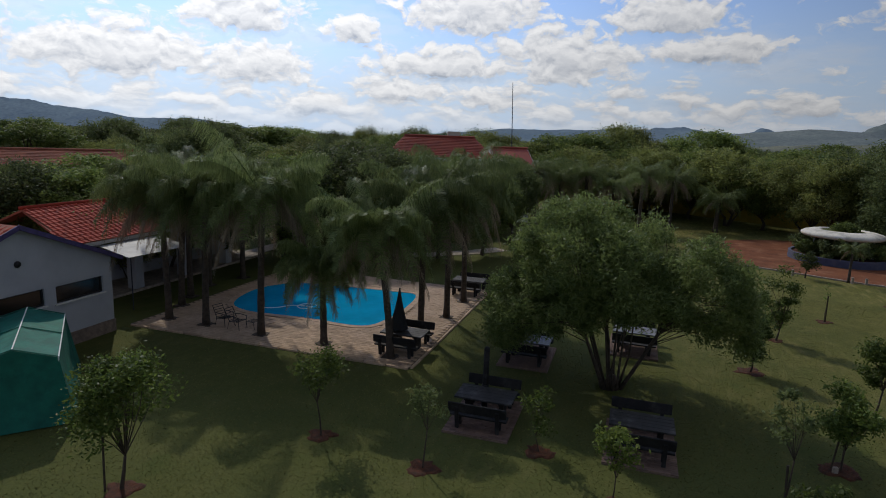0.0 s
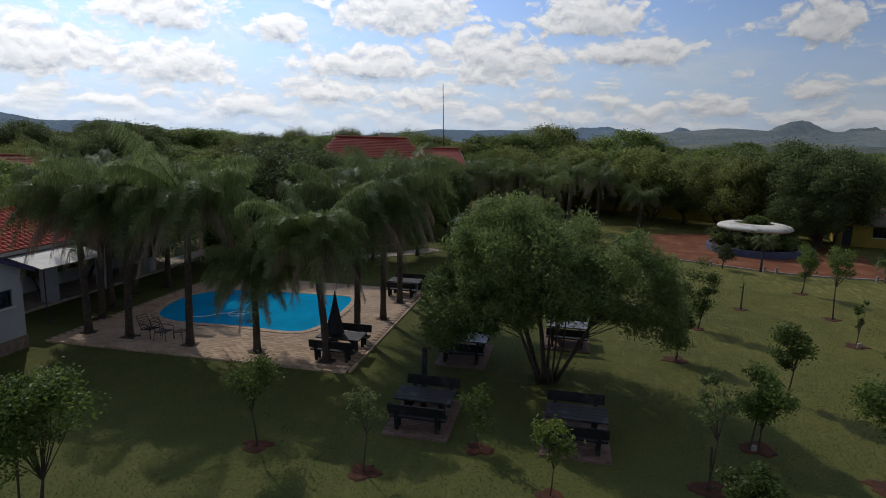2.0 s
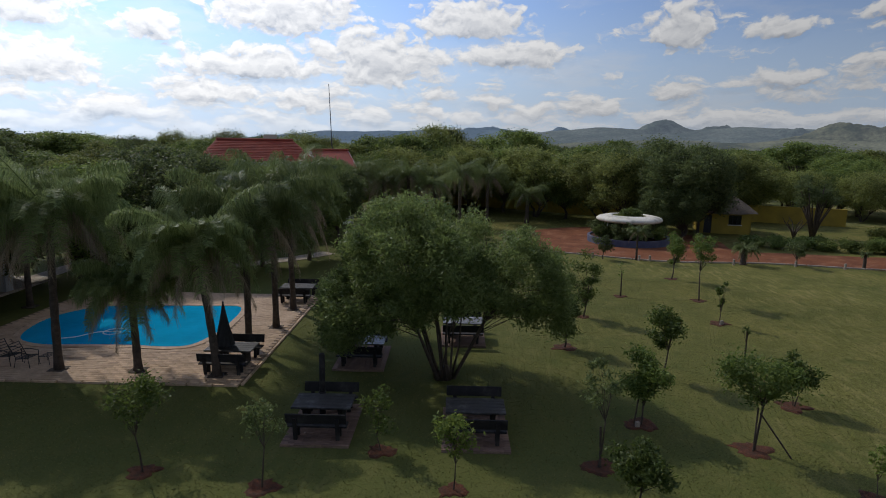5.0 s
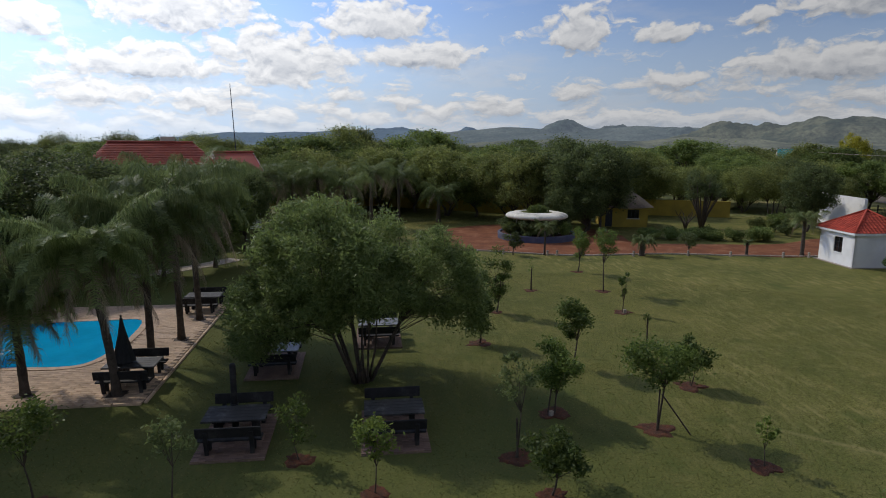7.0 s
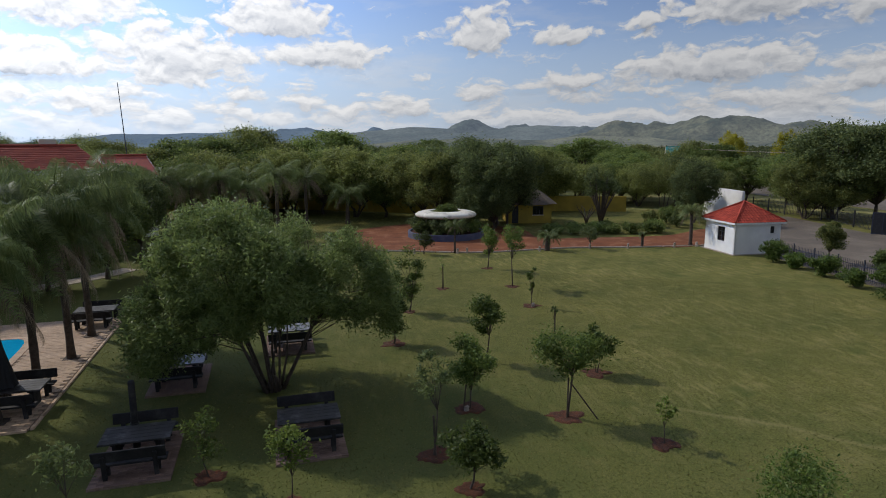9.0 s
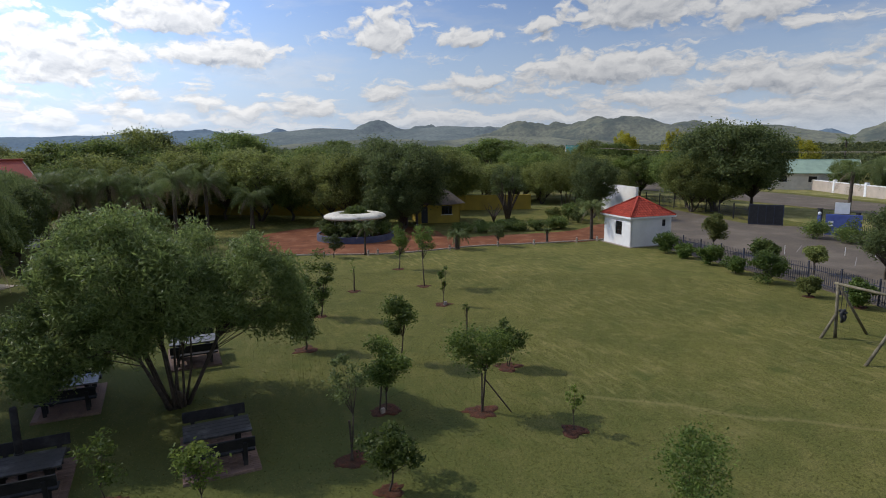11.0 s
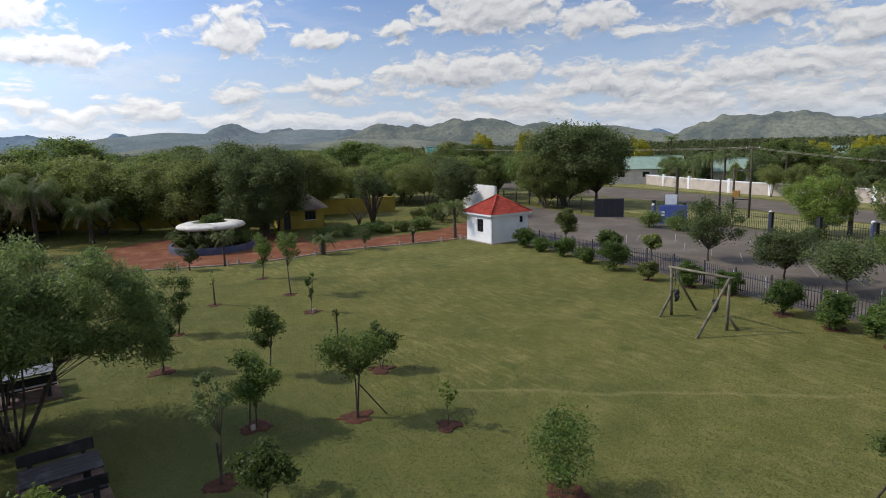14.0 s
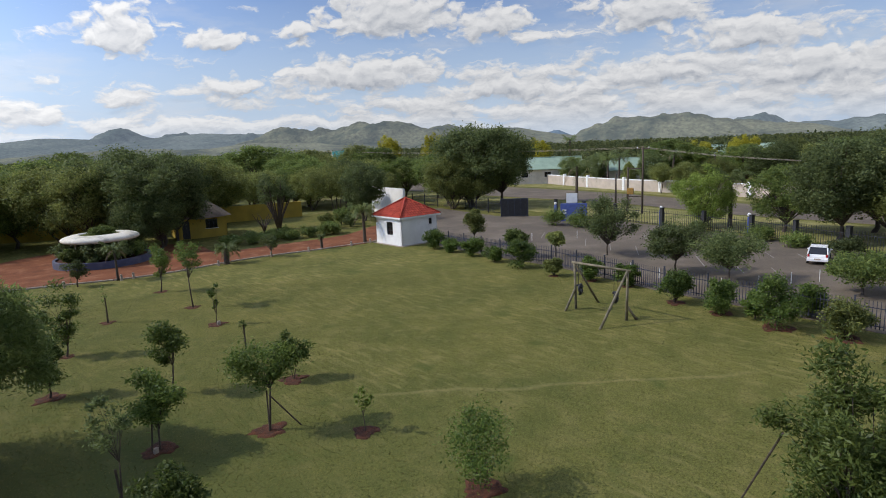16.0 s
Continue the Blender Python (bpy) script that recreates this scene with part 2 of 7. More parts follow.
M["old_tile"] = material("weathered_roof_tile", (0.36, 0.12, 0.07), 0.85, (0.25, 0.085, 0.055), 0.8, 20.0, 0.25, 0.3)
M["darkwood"] = material("dark_stained_wood", (0.026, 0.024, 0.024), 0.75, (0.013, 0.013, 0.014), 3.0, 60.0, 0.4, 0.3, stain=(0.05, 0.047, 0.045), stain_scale=2.0, specular=0.25)
M["pole"] = material("weathered_pole", (0.215, 0.185, 0.12), 0.9, (0.11, 0.095, 0.062), 3.0, 50.0, 0.3, 0.4)
M["bark"] = material("bark", (0.10, 0.075, 0.055), 0.95, (0.05, 0.038, 0.03), 6.0, 40.0, 0.4, 0.8)
M["palmbark"] = material("palm_trunk", (0.105, 0.08, 0.06), 0.95, (0.05, 0.038, 0.03), 5.0, 30.0, 0.35, 0.8)
M["glass"] = material("dark_glass", (0.012, 0.013, 0.015), 0.12, fine_amount=0.05, bump=0.0, specular=0.6)
M["frame"] = material("dark_frame", (0.03, 0.03, 0.032), 0.5)
M["white"] = material("white_paint", (0.80, 0.80, 0.78), 0.6, (0.70, 0.70, 0.68), 2.0, 30.0, 0.05, 0.05)
M["steel"] = material("blue_grey_steel", (0.055, 0.06, 0.085), 0.5, metal=0.2)
M["thatch"] = material("thatch", (0.16, 0.12, 0.085), 0.95, (0.09, 0.07, 0.05), 3.0, 40.0, 0.4, 0.8)
M["net"] = material("green_net", (0.012, 0.17, 0.12), 0.8, (0.008, 0.11, 0.08), 2.0, 80.0, 0.3, 0.3)
M["black"] = material("black_plastic", (0.02, 0.02, 0.022), 0.55)
M["green_roof"] = material("green_roof", (0.27, 0.36, 0.27), 0.7, (0.21, 0.29, 0.22), 0.8, 20.0, 0.1)
M["cream"] = material("cream_wall", (0.62, 0.57, 0.48), 0.9, (0.5, 0.46, 0.38), 0.7, 20.0, 0.08)
M["teal"] = material("teal_roof", (0.04, 0.26, 0.24), 0.6)
M["leaf_mid"] = leaf_material("citrus_leaf", (0.085, 0.128, 0.034), (0.21, 0.262, 0.068))
M["leaf_big"] = leaf_material("willow_leaf", (0.155, 0.22, 0.066), (0.34, 0.42, 0.135), thin=0.55, rough=0.45)
M["leaf_dark"] = leaf_material("dark_leaf", (0.066, 0.092, 0.034), (0.165, 0.2, 0.07))
M["leaf_far"] = leaf_material("bush_leaf", (0.11, 0.138, 0.042), (0.265, 0.285, 0.082), rough=0.6)
M["leaf_young"] = leaf_material("young_tree_leaf", (0.06, 0.1, 0.022), (0.165, 0.215, 0.048), rough=0.5)
M["leaf_hedge"] = leaf_material("hedge_leaf", (0.06, 0.105, 0.022), (0.17, 0.235, 0.05), rough=0.45)
M["leaf_plain"] = leaf_material("plain_bush_leaf", (0.042, 0.058, 0.024), (0.12, 0.135, 0.048), rough=0.7)
M["leaf_lime"] = leaf_material("lime_leaf", (0.12, 0.18, 0.035), (0.26, 0.32, 0.07))
M["leaf_gloss"] = leaf_material("glossy_long_leaf", (0.085, 0.125, 0.03), (0.2, 0.25, 0.06), rough=0.45)
M["leaf_yellow"] = leaf_material("yellow_leaf", (0.22, 0.22, 0.025), (0.42, 0.38, 0.04), rough=0.65)
M["frond"] = leaf_material("palm_frond", (0.105, 0.145, 0.048), (0.225, 0.27, 0.1), thin=0.5, rough=0.5)
M["dry"] = leaf_material("dry_frond", (0.22, 0.165, 0.11), (0.38, 0.30, 0.21), thin=0.15)


def mown(m, turn, straw, worn):
    """Straw-coloured dashes that the mower left along one direction, and one worn line across the lawn."""
    t = m.node_tree
    b = t.nodes["Principled BSDF"]
    at = t.nodes.new("ShaderNodeTexCoord").outputs["Object"]

    def mapped(rotation, scale, place=(0, 0, 0)):
        first, then = t.nodes.new("ShaderNodeMapping"), t.nodes.new("ShaderNodeMapping")
        move = t.nodes.new("ShaderNodeVectorMath")
        move.inputs[1].default_value = (-place[0], -place[1], 0)
        t.links.new(at, move.inputs[0])
        t.links.new(move.outputs[0], first.inputs["Vector"])
        first.inputs["Rotation"].default_value = (0, 0, radians(rotation))
        t.links.new(first.outputs[0], then.inputs["Vector"])
        then.inputs["Scale"].default_value = scale
        return then.outputs[0]

    def noisy(where, size, detail):
        n = t.nodes.new("ShaderNodeTexNoise")
        n.inputs["Scale"].default_value, n.inputs["Detail"].default_value = size, detail
        t.links.new(where, n.inputs["Vector"])
        return n.outputs["Fac"]

    def ramp(value, low, high, a=0.0, z=1.0):
        n = t.nodes.new("ShaderNodeMapRange")
        for slot, v in zip((1, 2, 3, 4), (low, high, a, z)):
            n.inputs[slot].default_value = v
        t.links.new(value, n.inputs[0])
        return n.outputs[0]

    def maths(kind, a, c):
        n = t.nodes.new("ShaderNodeMath")
        n.operation = kind
        for slot, v in enumerate((a, c)):
            if isinstance(v, bpy.types.NodeSocket):
                t.links.new(v, n.inputs[slot])
            else:
                n.inputs[slot].default_value = v
        return n.outputs[0]

    def toward(fac, colour):
        n = t.nodes.new("ShaderNodeMix")
        n.data_type = "RGBA"
        t.links.new(fac, n.inputs[0])
        t.links.new(b.inputs["Base Color"].links[0].from_socket, n.inputs[6])
        n.inputs[7].default_value = (*colour, 1)
        t.links.new(n.outputs[2], b.inputs["Base Color"])

    dash = ramp(noisy(mapped(turn, (3.2, 0.7, 1.0)), 1.0, 4.0), 0.50, 0.70)
    patch = ramp(noisy(mapped(0, (0.11, 0.11, 1.0)), 1.0, 3.0), 0.40, 0.62, 0.10, 0.68)
    toward(maths("MULTIPLY", dash, patch), straw)
    # The side by the pool and the young trees is lusher than the open field.
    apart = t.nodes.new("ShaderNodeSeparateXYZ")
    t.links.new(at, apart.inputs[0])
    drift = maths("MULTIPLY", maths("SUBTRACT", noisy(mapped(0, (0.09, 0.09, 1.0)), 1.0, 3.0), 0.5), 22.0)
    # The darker green also puts the palms' shade into the colour.
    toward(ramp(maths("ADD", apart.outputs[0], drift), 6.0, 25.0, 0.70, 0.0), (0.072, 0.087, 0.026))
    # Darker green tufts here and there.
    tuft = ramp(noisy(mapped(0, (0.55, 0.55, 1.0)), 1.0, 4.0), 0.60, 0.72, 0.0, 0.6)
    toward(tuft, (0.062, 0.082, 0.02))
    (x0, y0), angle, half_length = worn
    sep = t.nodes.new("ShaderNodeSeparateXYZ")
    t.links.new(mapped(angle, (1, 1, 1), (x0, y0)), sep.inputs[0])
    wave = maths("MULTIPLY", maths("SUBTRACT", noisy(mapped(0, (0.35, 0.35, 1)), 1.0, 2.0), 0.5), 1.2)
    line = ramp(maths("ABSOLUTE", maths("ADD", sep.outputs[0], wave), 0.0), 0.04, 0.2, 0.32, 0.0)
    ends = ramp(maths("ABSOLUTE", sep.outputs[1], 0.0), half_length - 2.5, half_length, 1.0, 0.0)
    toward(maths("MULTIPLY", line, ends), (0.27, 0.225, 0.10))


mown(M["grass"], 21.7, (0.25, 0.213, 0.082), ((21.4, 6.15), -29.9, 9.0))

M["tabletop"] = material("worn_tabletop", (0.042, 0.039, 0.038), 0.6, (0.024, 0.023, 0.022), 2.5, 60.0, 0.4, 0.2, stain=(0.11, 0.105, 0.10), stain_scale=2.0)
M["pale_top"] = material("pale_tabletop", (0.17, 0.165, 0.155), 0.45, (0.09, 0.087, 0.083), 2.5, 60.0, 0.3, 0.2, stain=(0.26, 0.25, 0.235), stain_scale=2.0)
M["slate"] = material("slate_blue_paint", (0.085, 0.098, 0.17), 0.8, (0.06, 0.07, 0.12), 1.2, 20.0, 0.15, 0.2, stain=(0.13, 0.13, 0.16))
M["sheet"] = material("weathered_sheet", (0.42, 0.42, 0.40), 0.6, (0.30, 0.30, 0.29), 1.5, 30.0, 0.1)
# ---- building tools ----
def site(a, b, z=0.0):
    """The garden's own grid: a runs along the near edge of the pool terrace to the right, b away from the camera."""
    return Vector((-1.19 + 0.9537 * a + 0.3007 * b, 23.04 - 0.3007 * a + 0.9537 * b, z))


SITE_TURN = -17.5


def mesh_of(bm, name, mats, smooth=False):
    me = bpy.data.meshes.new(name)
    bm.normal_update()
    bm.to_mesh(me)
    bm.free()
    for m in mats if isinstance(mats, (list, tuple)) else [mats]:
        me.materials.append(m)
    if smooth:
        me.shade_smooth()
    return me


def part(name, bm, mat, parent=None, label="", smooth=False):
    ob = new(name, mesh_of(bm, name, mat, smooth))
    if parent:
        ob.parent = parent
    return tagged(ob, label)


def piece(name, me, parent, m):
    ob = new(name, me)
    ob.parent = parent
    ob.matrix_basis = m
    return ob


def thing(name, m=Matrix(), label="", category="", group="", kind=""):
    ob = new(name)
    ob.empty_display_size = 0.2
    ob.matrix_basis = m
    return tagged(ob, label, category, group, kind)


def solid(name, bm, mat, label, category, kind="", group="", smooth=False):
    return tagged(part(name, bm, mat, None, "", smooth), label, category, group, kind)


def box(bm, x, y, z, sx, sy, sz, turn=None, bevel=0.0):
    """A box whose centre is x, y, z; edges bevelled."""
    made = bmesh.ops.create_cube(bm, size=1.0, matrix=Matrix.Translation((x, y, z)) @ (turn or Matrix()) @ Matrix.Diagonal((sx, sy, sz, 1)))
    if bevel:
        edges = list({e for v in made["verts"] for e in v.link_edges})
        bmesh.ops.bevel(bm, geom=edges, offset=bevel, segments=1, affect="EDGES")
    return bm


def boxes(*rows, bevel=0.0):
    bm = bmesh.new()
    for row in rows:
        box(bm, *row, bevel=bevel)
    return bm


def tube(bm, path, radii, sides=8, cap=True):
    """A round bar along a path."""
    path = [Vector(p) for p in path]
    rings = []
    for n, p in enumerate(path):
        way = (path[min(n + 1, len(path) - 1)] - path[max(n - 1, 0)]).normalized()
        side = way.cross(Vector((0.13, 0.97, 0.2)) if abs(way.z) > 0.8 else Vector((0, 0, 1))).normalized()
        over = side.cross(way)
        r = radii[n] if isinstance(radii, (list, tuple)) else radii
        rings.append([bm.verts.new(p + (side * math.cos(a) + over * math.sin(a)) * r) for a in (2 * math.pi * k / sides for k in range(sides))])
    for low, high in zip(rings, rings[1:]):
        for k in range(sides):
            bm.faces.new((low[k], low[(k + 1) % sides], high[(k + 1) % sides], high[k]))
    if cap:
        bm.faces.new(rings[0][::-1])
        bm.faces.new(rings[-1])
    return bm


def bar(a, b, r, sides=8, r2=None):
    return tube(bmesh.new(), [a, b], [r, r if r2 is None else r2], sides)


def slab_of(points, top, thick):
    """A flat slab from its outline."""
    bm = bmesh.new()
    low = [bm.verts.new((p[0], p[1], top - thick)) for p in points]
    high = [bm.verts.new((p[0], p[1], top)) for p in points]
    n = len(points)
    for k in range(n):
        bm.faces.new((low[k], low[(k + 1) % n], high[(k + 1) % n], high[k]))
    bm.faces.new(high)
    bm.faces.new(low[::-1])
    bmesh.ops.recalc_face_normals(bm, faces=bm.faces)
    return bm


def smooth_outline(points, steps=6):
    """A closed outline rounded through its points."""
    n, out = len(points), []
    for k in range(n):
        p0, p1, p2, p3 = (Vector(points[(k + d) % n]) for d in (-1, 0, 1, 2))
        for s in range(steps):
            t = s / steps
            out.append(0.5 * ((2 * p1) + (p2 - p0) * t + (2 * p0 - 5 * p1 + 4 * p2 - p3) * t * t + (3 * p1 - p0 - 3 * p2 + p3) * t ** 3))
    return out


def wall(name, a, b, base, top, thick, mat, holes=(), label="", category="wall", kind="structure", parent=None):
    """A wall from a to b (its visible face on the line, its body behind on the left), with openings (from, to, low, high) along it."""
    a, b = Vector((a[0], a[1], 0)), Vector((b[0], b[1], 0))
    length, way = (b - a).length, (b - a).normalized()
    back = Vector((-way.y, way.x, 0)) * thick
    cuts = sorted({0.0, length, *(v for h in holes for v in h[:2])})
    levels = sorted({base, top, *(v for h in holes for v in h[2:])})
    bm = bmesh.new()
    for u0, u1 in zip(cuts, cuts[1:]):
        for z0, z1 in zip(levels, levels[1:]):
            um, zm = (u0 + u1) / 2, (z0 + z1) / 2
            if any(h[0] < um < h[1] and h[2] < zm < h[3] for h in holes):
                continue
            c = [a + way * u0, a + way * u1, a + way * u1 + back, a + way * u0 + back]
            lo = [bm.verts.new((p.x, p.y, z0)) for p in c]
            hi = [bm.verts.new((p.x, p.y, z1)) for p in c]
            for k in range(4):
                bm.faces.new((lo[k], lo[(k + 1) % 4], hi[(k + 1) % 4], hi[k]))
            bm.faces.new(hi)
            bm.faces.new(lo[::-1])
    bmesh.ops.remove_doubles(bm, verts=bm.verts, dist=0.0005)
    seen = {}
    for f in list(bm.faces):
        key = tuple(round(c, 3) for c in f.calc_center_median())
        seen.setdefault(key, []).append(f)
    bmesh.ops.delete(bm, geom=[f for fs in seen.values() if len(fs) > 1 for f in fs], context="FACES_ONLY")
    bmesh.ops.recalc_face_normals(bm, faces=bm.faces)
    ob = part(name, bm, mat, parent)
    return tagged(ob, label, category if not parent else "", "", kind if not parent else "")
# ---- plants: tools ----
def quads_mesh(name, verts, mat):
    """A mesh of loose four-cornered leaves from an array of corners."""
    verts = np.asarray(verts, dtype=np.float32).reshape(-1, 3)
    n = len(verts) // 4
    me = bpy.data.meshes.new(name)
    me.vertices.add(4 * n)
    me.vertices.foreach_set("co", verts.ravel())
    me.loops.add(4 * n)
    me.loops.foreach_set("vertex_index", np.arange(4 * n, dtype=np.int32))
    me.polygons.add(n)
    me.polygons.foreach_set("loop_start", np.arange(0, 4 * n, 4, dtype=np.int32))
    me.materials.append(mat)
    me.update(calc_edges=True)
    return me


def unit(v):
    return v / np.maximum(np.linalg.norm(v, axis=-1, keepdims=True), 1e-9)


def leaf_quads(rng, centres, length, width, hang=0.0):
    """Pointed leaves at the centres, turned at random; hang pulls their tips down."""
    n = len(centres)
    d = rng.normal(size=(n, 3))
    d[:, 2] = d[:, 2] * 0.7 - hang
    d = unit(d)
    face = rng.normal(size=(n, 3))
    if centres.shape[1] == 6:
        # Leaves turn their faces outwards and up, to the light.
        face = face * 0.6 + centres[:, 3:]
        centres = centres[:, :3]
    s = unit(np.cross(d, face))
    k = rng.uniform(0.65, 1.3, (n, 1))
    d, s = d * k * length / 2, s * k * width / 2
    return np.stack([centres - d, centres + s - d * 0.1, centres + d, centres - s - d * 0.1], 1)


def clump_cloud(rng, clumps, radii, per, flat=0.8):
    """Points round clump centres, thickest towards each clump's outside."""
    n = len(clumps)
    v = unit(rng.normal(size=(n, per, 3))) * np.abs(rng.normal(0.75, 0.28, (n, per, 1)))
    v[:, :, 2] *= flat
    face = unit(v) * 0.7 + np.array([0, 0, 0.45])
    return np.concatenate([clumps[:, None] + v * np.asarray(radii).reshape(-1, 1, 1), face], 2).reshape(-1, 6)


def dome_clumps(rng, n, centre, rx, ry, up, down, hollow=0.45):
    v = unit(rng.normal(size=(n, 3))) * (hollow + (1 - hollow) * rng.random((n, 1)) ** 0.6)
    v[:, 0] *= rx
    v[:, 1] *= ry
    v[:, 2] *= np.where(v[:, 2] > 0, up, down)
    return v + np.array(centre)


def limbs_bm(rng, clumps, base_z, crown_z, r, fork, stems=1, spread=0.0, share=1.0):
    """A tapered trunk that forks, with limbs bent towards the clumps."""
    bm = bmesh.new()
    tops = []
    for k in range(stems):
        a = 2 * math.pi * (k + rng.random() * 0.6) / stems
        foot = Vector((math.cos(a) * r * 0.8, math.sin(a) * r * 0.8, base_z)) if stems > 1 else Vector((0, 0, base_z))
        head = Vector((math.cos(a) * spread, math.sin(a) * spread, fork)) + Vector(rng.normal(0, r * 0.6, 3))
        mid = foot.lerp(head, 0.5) + Vector(rng.normal(0, r * 0.5, 3))
        k_r = r if stems == 1 else r * rng.uniform(0.5, 0.8)
        tube(bm, [foot - Vector((0, 0, 0.1)), foot.lerp(mid, 0.15), mid, head], [k_r * 1.35, k_r, k_r * 0.85, k_r * 0.65], 8)
        tops.append((head, k_r * 0.62))
    for c in clumps[: max(1, int(len(clumps) * share))]:
        c = Vector(c)
        head, hr = min(tops, key=lambda t: (t[0].xy - c.xy).length)
        mid = head.lerp(c, 0.5) + Vector((0, 0, 0.08 * (c - head).length)) + Vector(rng.normal(0, 0.04 * (c - head).length, 3))
        tube(bm, [head, mid, c], [hr * 0.55, hr * 0.35, hr * 0.12], 5, cap=False)
    return bm


def grow(name, m, seed, top, width, crown_z, label, mat, trunk_r=0.04, clear=None, clumps=18, per=150, leaf=(0.13, 0.055),
         category="tree", group="", stems=1, spread=0.0, stretch=1.0, bark=None, density_r=0.30, hang=0.15, share=1.0, hollow=0.4, kind=""):
    """A tree or bush: a trunk with limbs, and a crown of single leaves gathered in clumps."""
    rng = np.random.default_rng(seed)
    low = clear if clear is not None else max(0.15, 2 * crown_z - top)
    size = width * density_r * 0.62
    side = max(width / 2 - 0.75 * size, width * 0.2)
    points = dome_clumps(rng, clumps, (0, 0, crown_z), side, side * stretch, max(top - crown_z - 0.75 * size, 0.3 * (top - crown_z)), (crown_z - low) * 0.82, hollow)
    # An uneven outline: some sides reach out, some are thin, a few shoots stand clear.
    turn = np.arctan2(points[:, 1], points[:, 0])
    wave = 1 + 0.2 * np.sin(2 * turn + seed) + 0.14 * np.sin(3 * turn + 2.1 * seed) + rng.normal(0, 0.09, clumps)
    points[:, :2] *= wave[:, None]
    points[:, 2] = crown_z + (points[:, 2] - crown_z) * (1 + 0.16 * np.sin(turn * 1.0 + 0.7 * seed))
    radii = rng.uniform(0.55, 1.3, clumps) * size
    ob = thing(name, m, label, category, group, kind)
    fork = max(low * 0.9, 0.08)
    part("trunk", limbs_bm(rng, points, -0.02, crown_z, trunk_r, fork, stems, spread, share), bark or M["bark"], ob, smooth=True)
    spots = clump_cloud(rng, points, radii, per)
    spots = spots[spots[:, 2] > 0.05]
    crown = new("crown", quads_mesh("crown", leaf_quads(rng, spots, *leaf, hang), mat))
    crown.parent = ob
    return ob


def spot(x, y, turn=0.0, s=1.0):
    return Matrix.LocRotScale((x, y, 0), Euler((0, 0, radians(turn))), (s, s, s) if not isinstance(s, tuple) else s)


def frond_quads(rng, length, droop, lift, turn, count, leaflet, dry):
    """One feather leaf: the midrib's path and the corners of its leaflets."""
    a = radians(turn)
    out = np.array([math.cos(a), math.sin(a), 0.0])
    side = np.array([-math.sin(a), math.cos(a), 0.0])
    t = np.linspace(0, 1, 9)[:, None]
    reach = length * (t * (1 - 0.28 * t * droop))
    rise = length * (lift * t - droop * t ** 2.2)
    path = out * reach + np.array([0, 0, 1.0]) * rise + side * (0.10 * length * (rng.random() - 0.5)) * t ** 2
    u = 0.10 + 0.90 * (np.arange(count) + rng.random(count) * 0.5) / count
    i = np.minimum((u * 8).astype(int), 7)
    f = (u * 8 - i)[:, None]
    p = path[i] * (1 - f) + path[i + 1] * f
    way = unit(path[i + 1] - path[i])
    ll = (leaflet * (0.55 + 0.9 * np.sin(np.pi * np.minimum(u * 0.9 + 0.08, 1)) ** 0.8) * rng.uniform(0.8, 1.15, count))[:, None]
    w = way * 0.0155
    quads = []
    for sgn in (-1, 1):
        rise_by = np.zeros((count, 3))
        rise_by[:, 2] = rng.normal(0.18 - 0.5 * dry, 0.26, count)
        d = unit(side * sgn * (0.75 - 0.45 * dry) + way * 0.55 + rise_by)
        tip = p + d * ll * 0.42
        end = tip + unit(d * 0.38 + np.array([0, 0, -0.92]) + rng.normal(0, 0.12, (count, 3))) * ll * 0.85
        quads += [np.stack([p - w, p + w, tip + w * 0.8, tip - w * 0.8], 1), np.stack([tip - w * 0.8, tip + w * 0.8, end + w * 0.15, end - w * 0.15], 1)]
    return path, np.concatenate(quads)


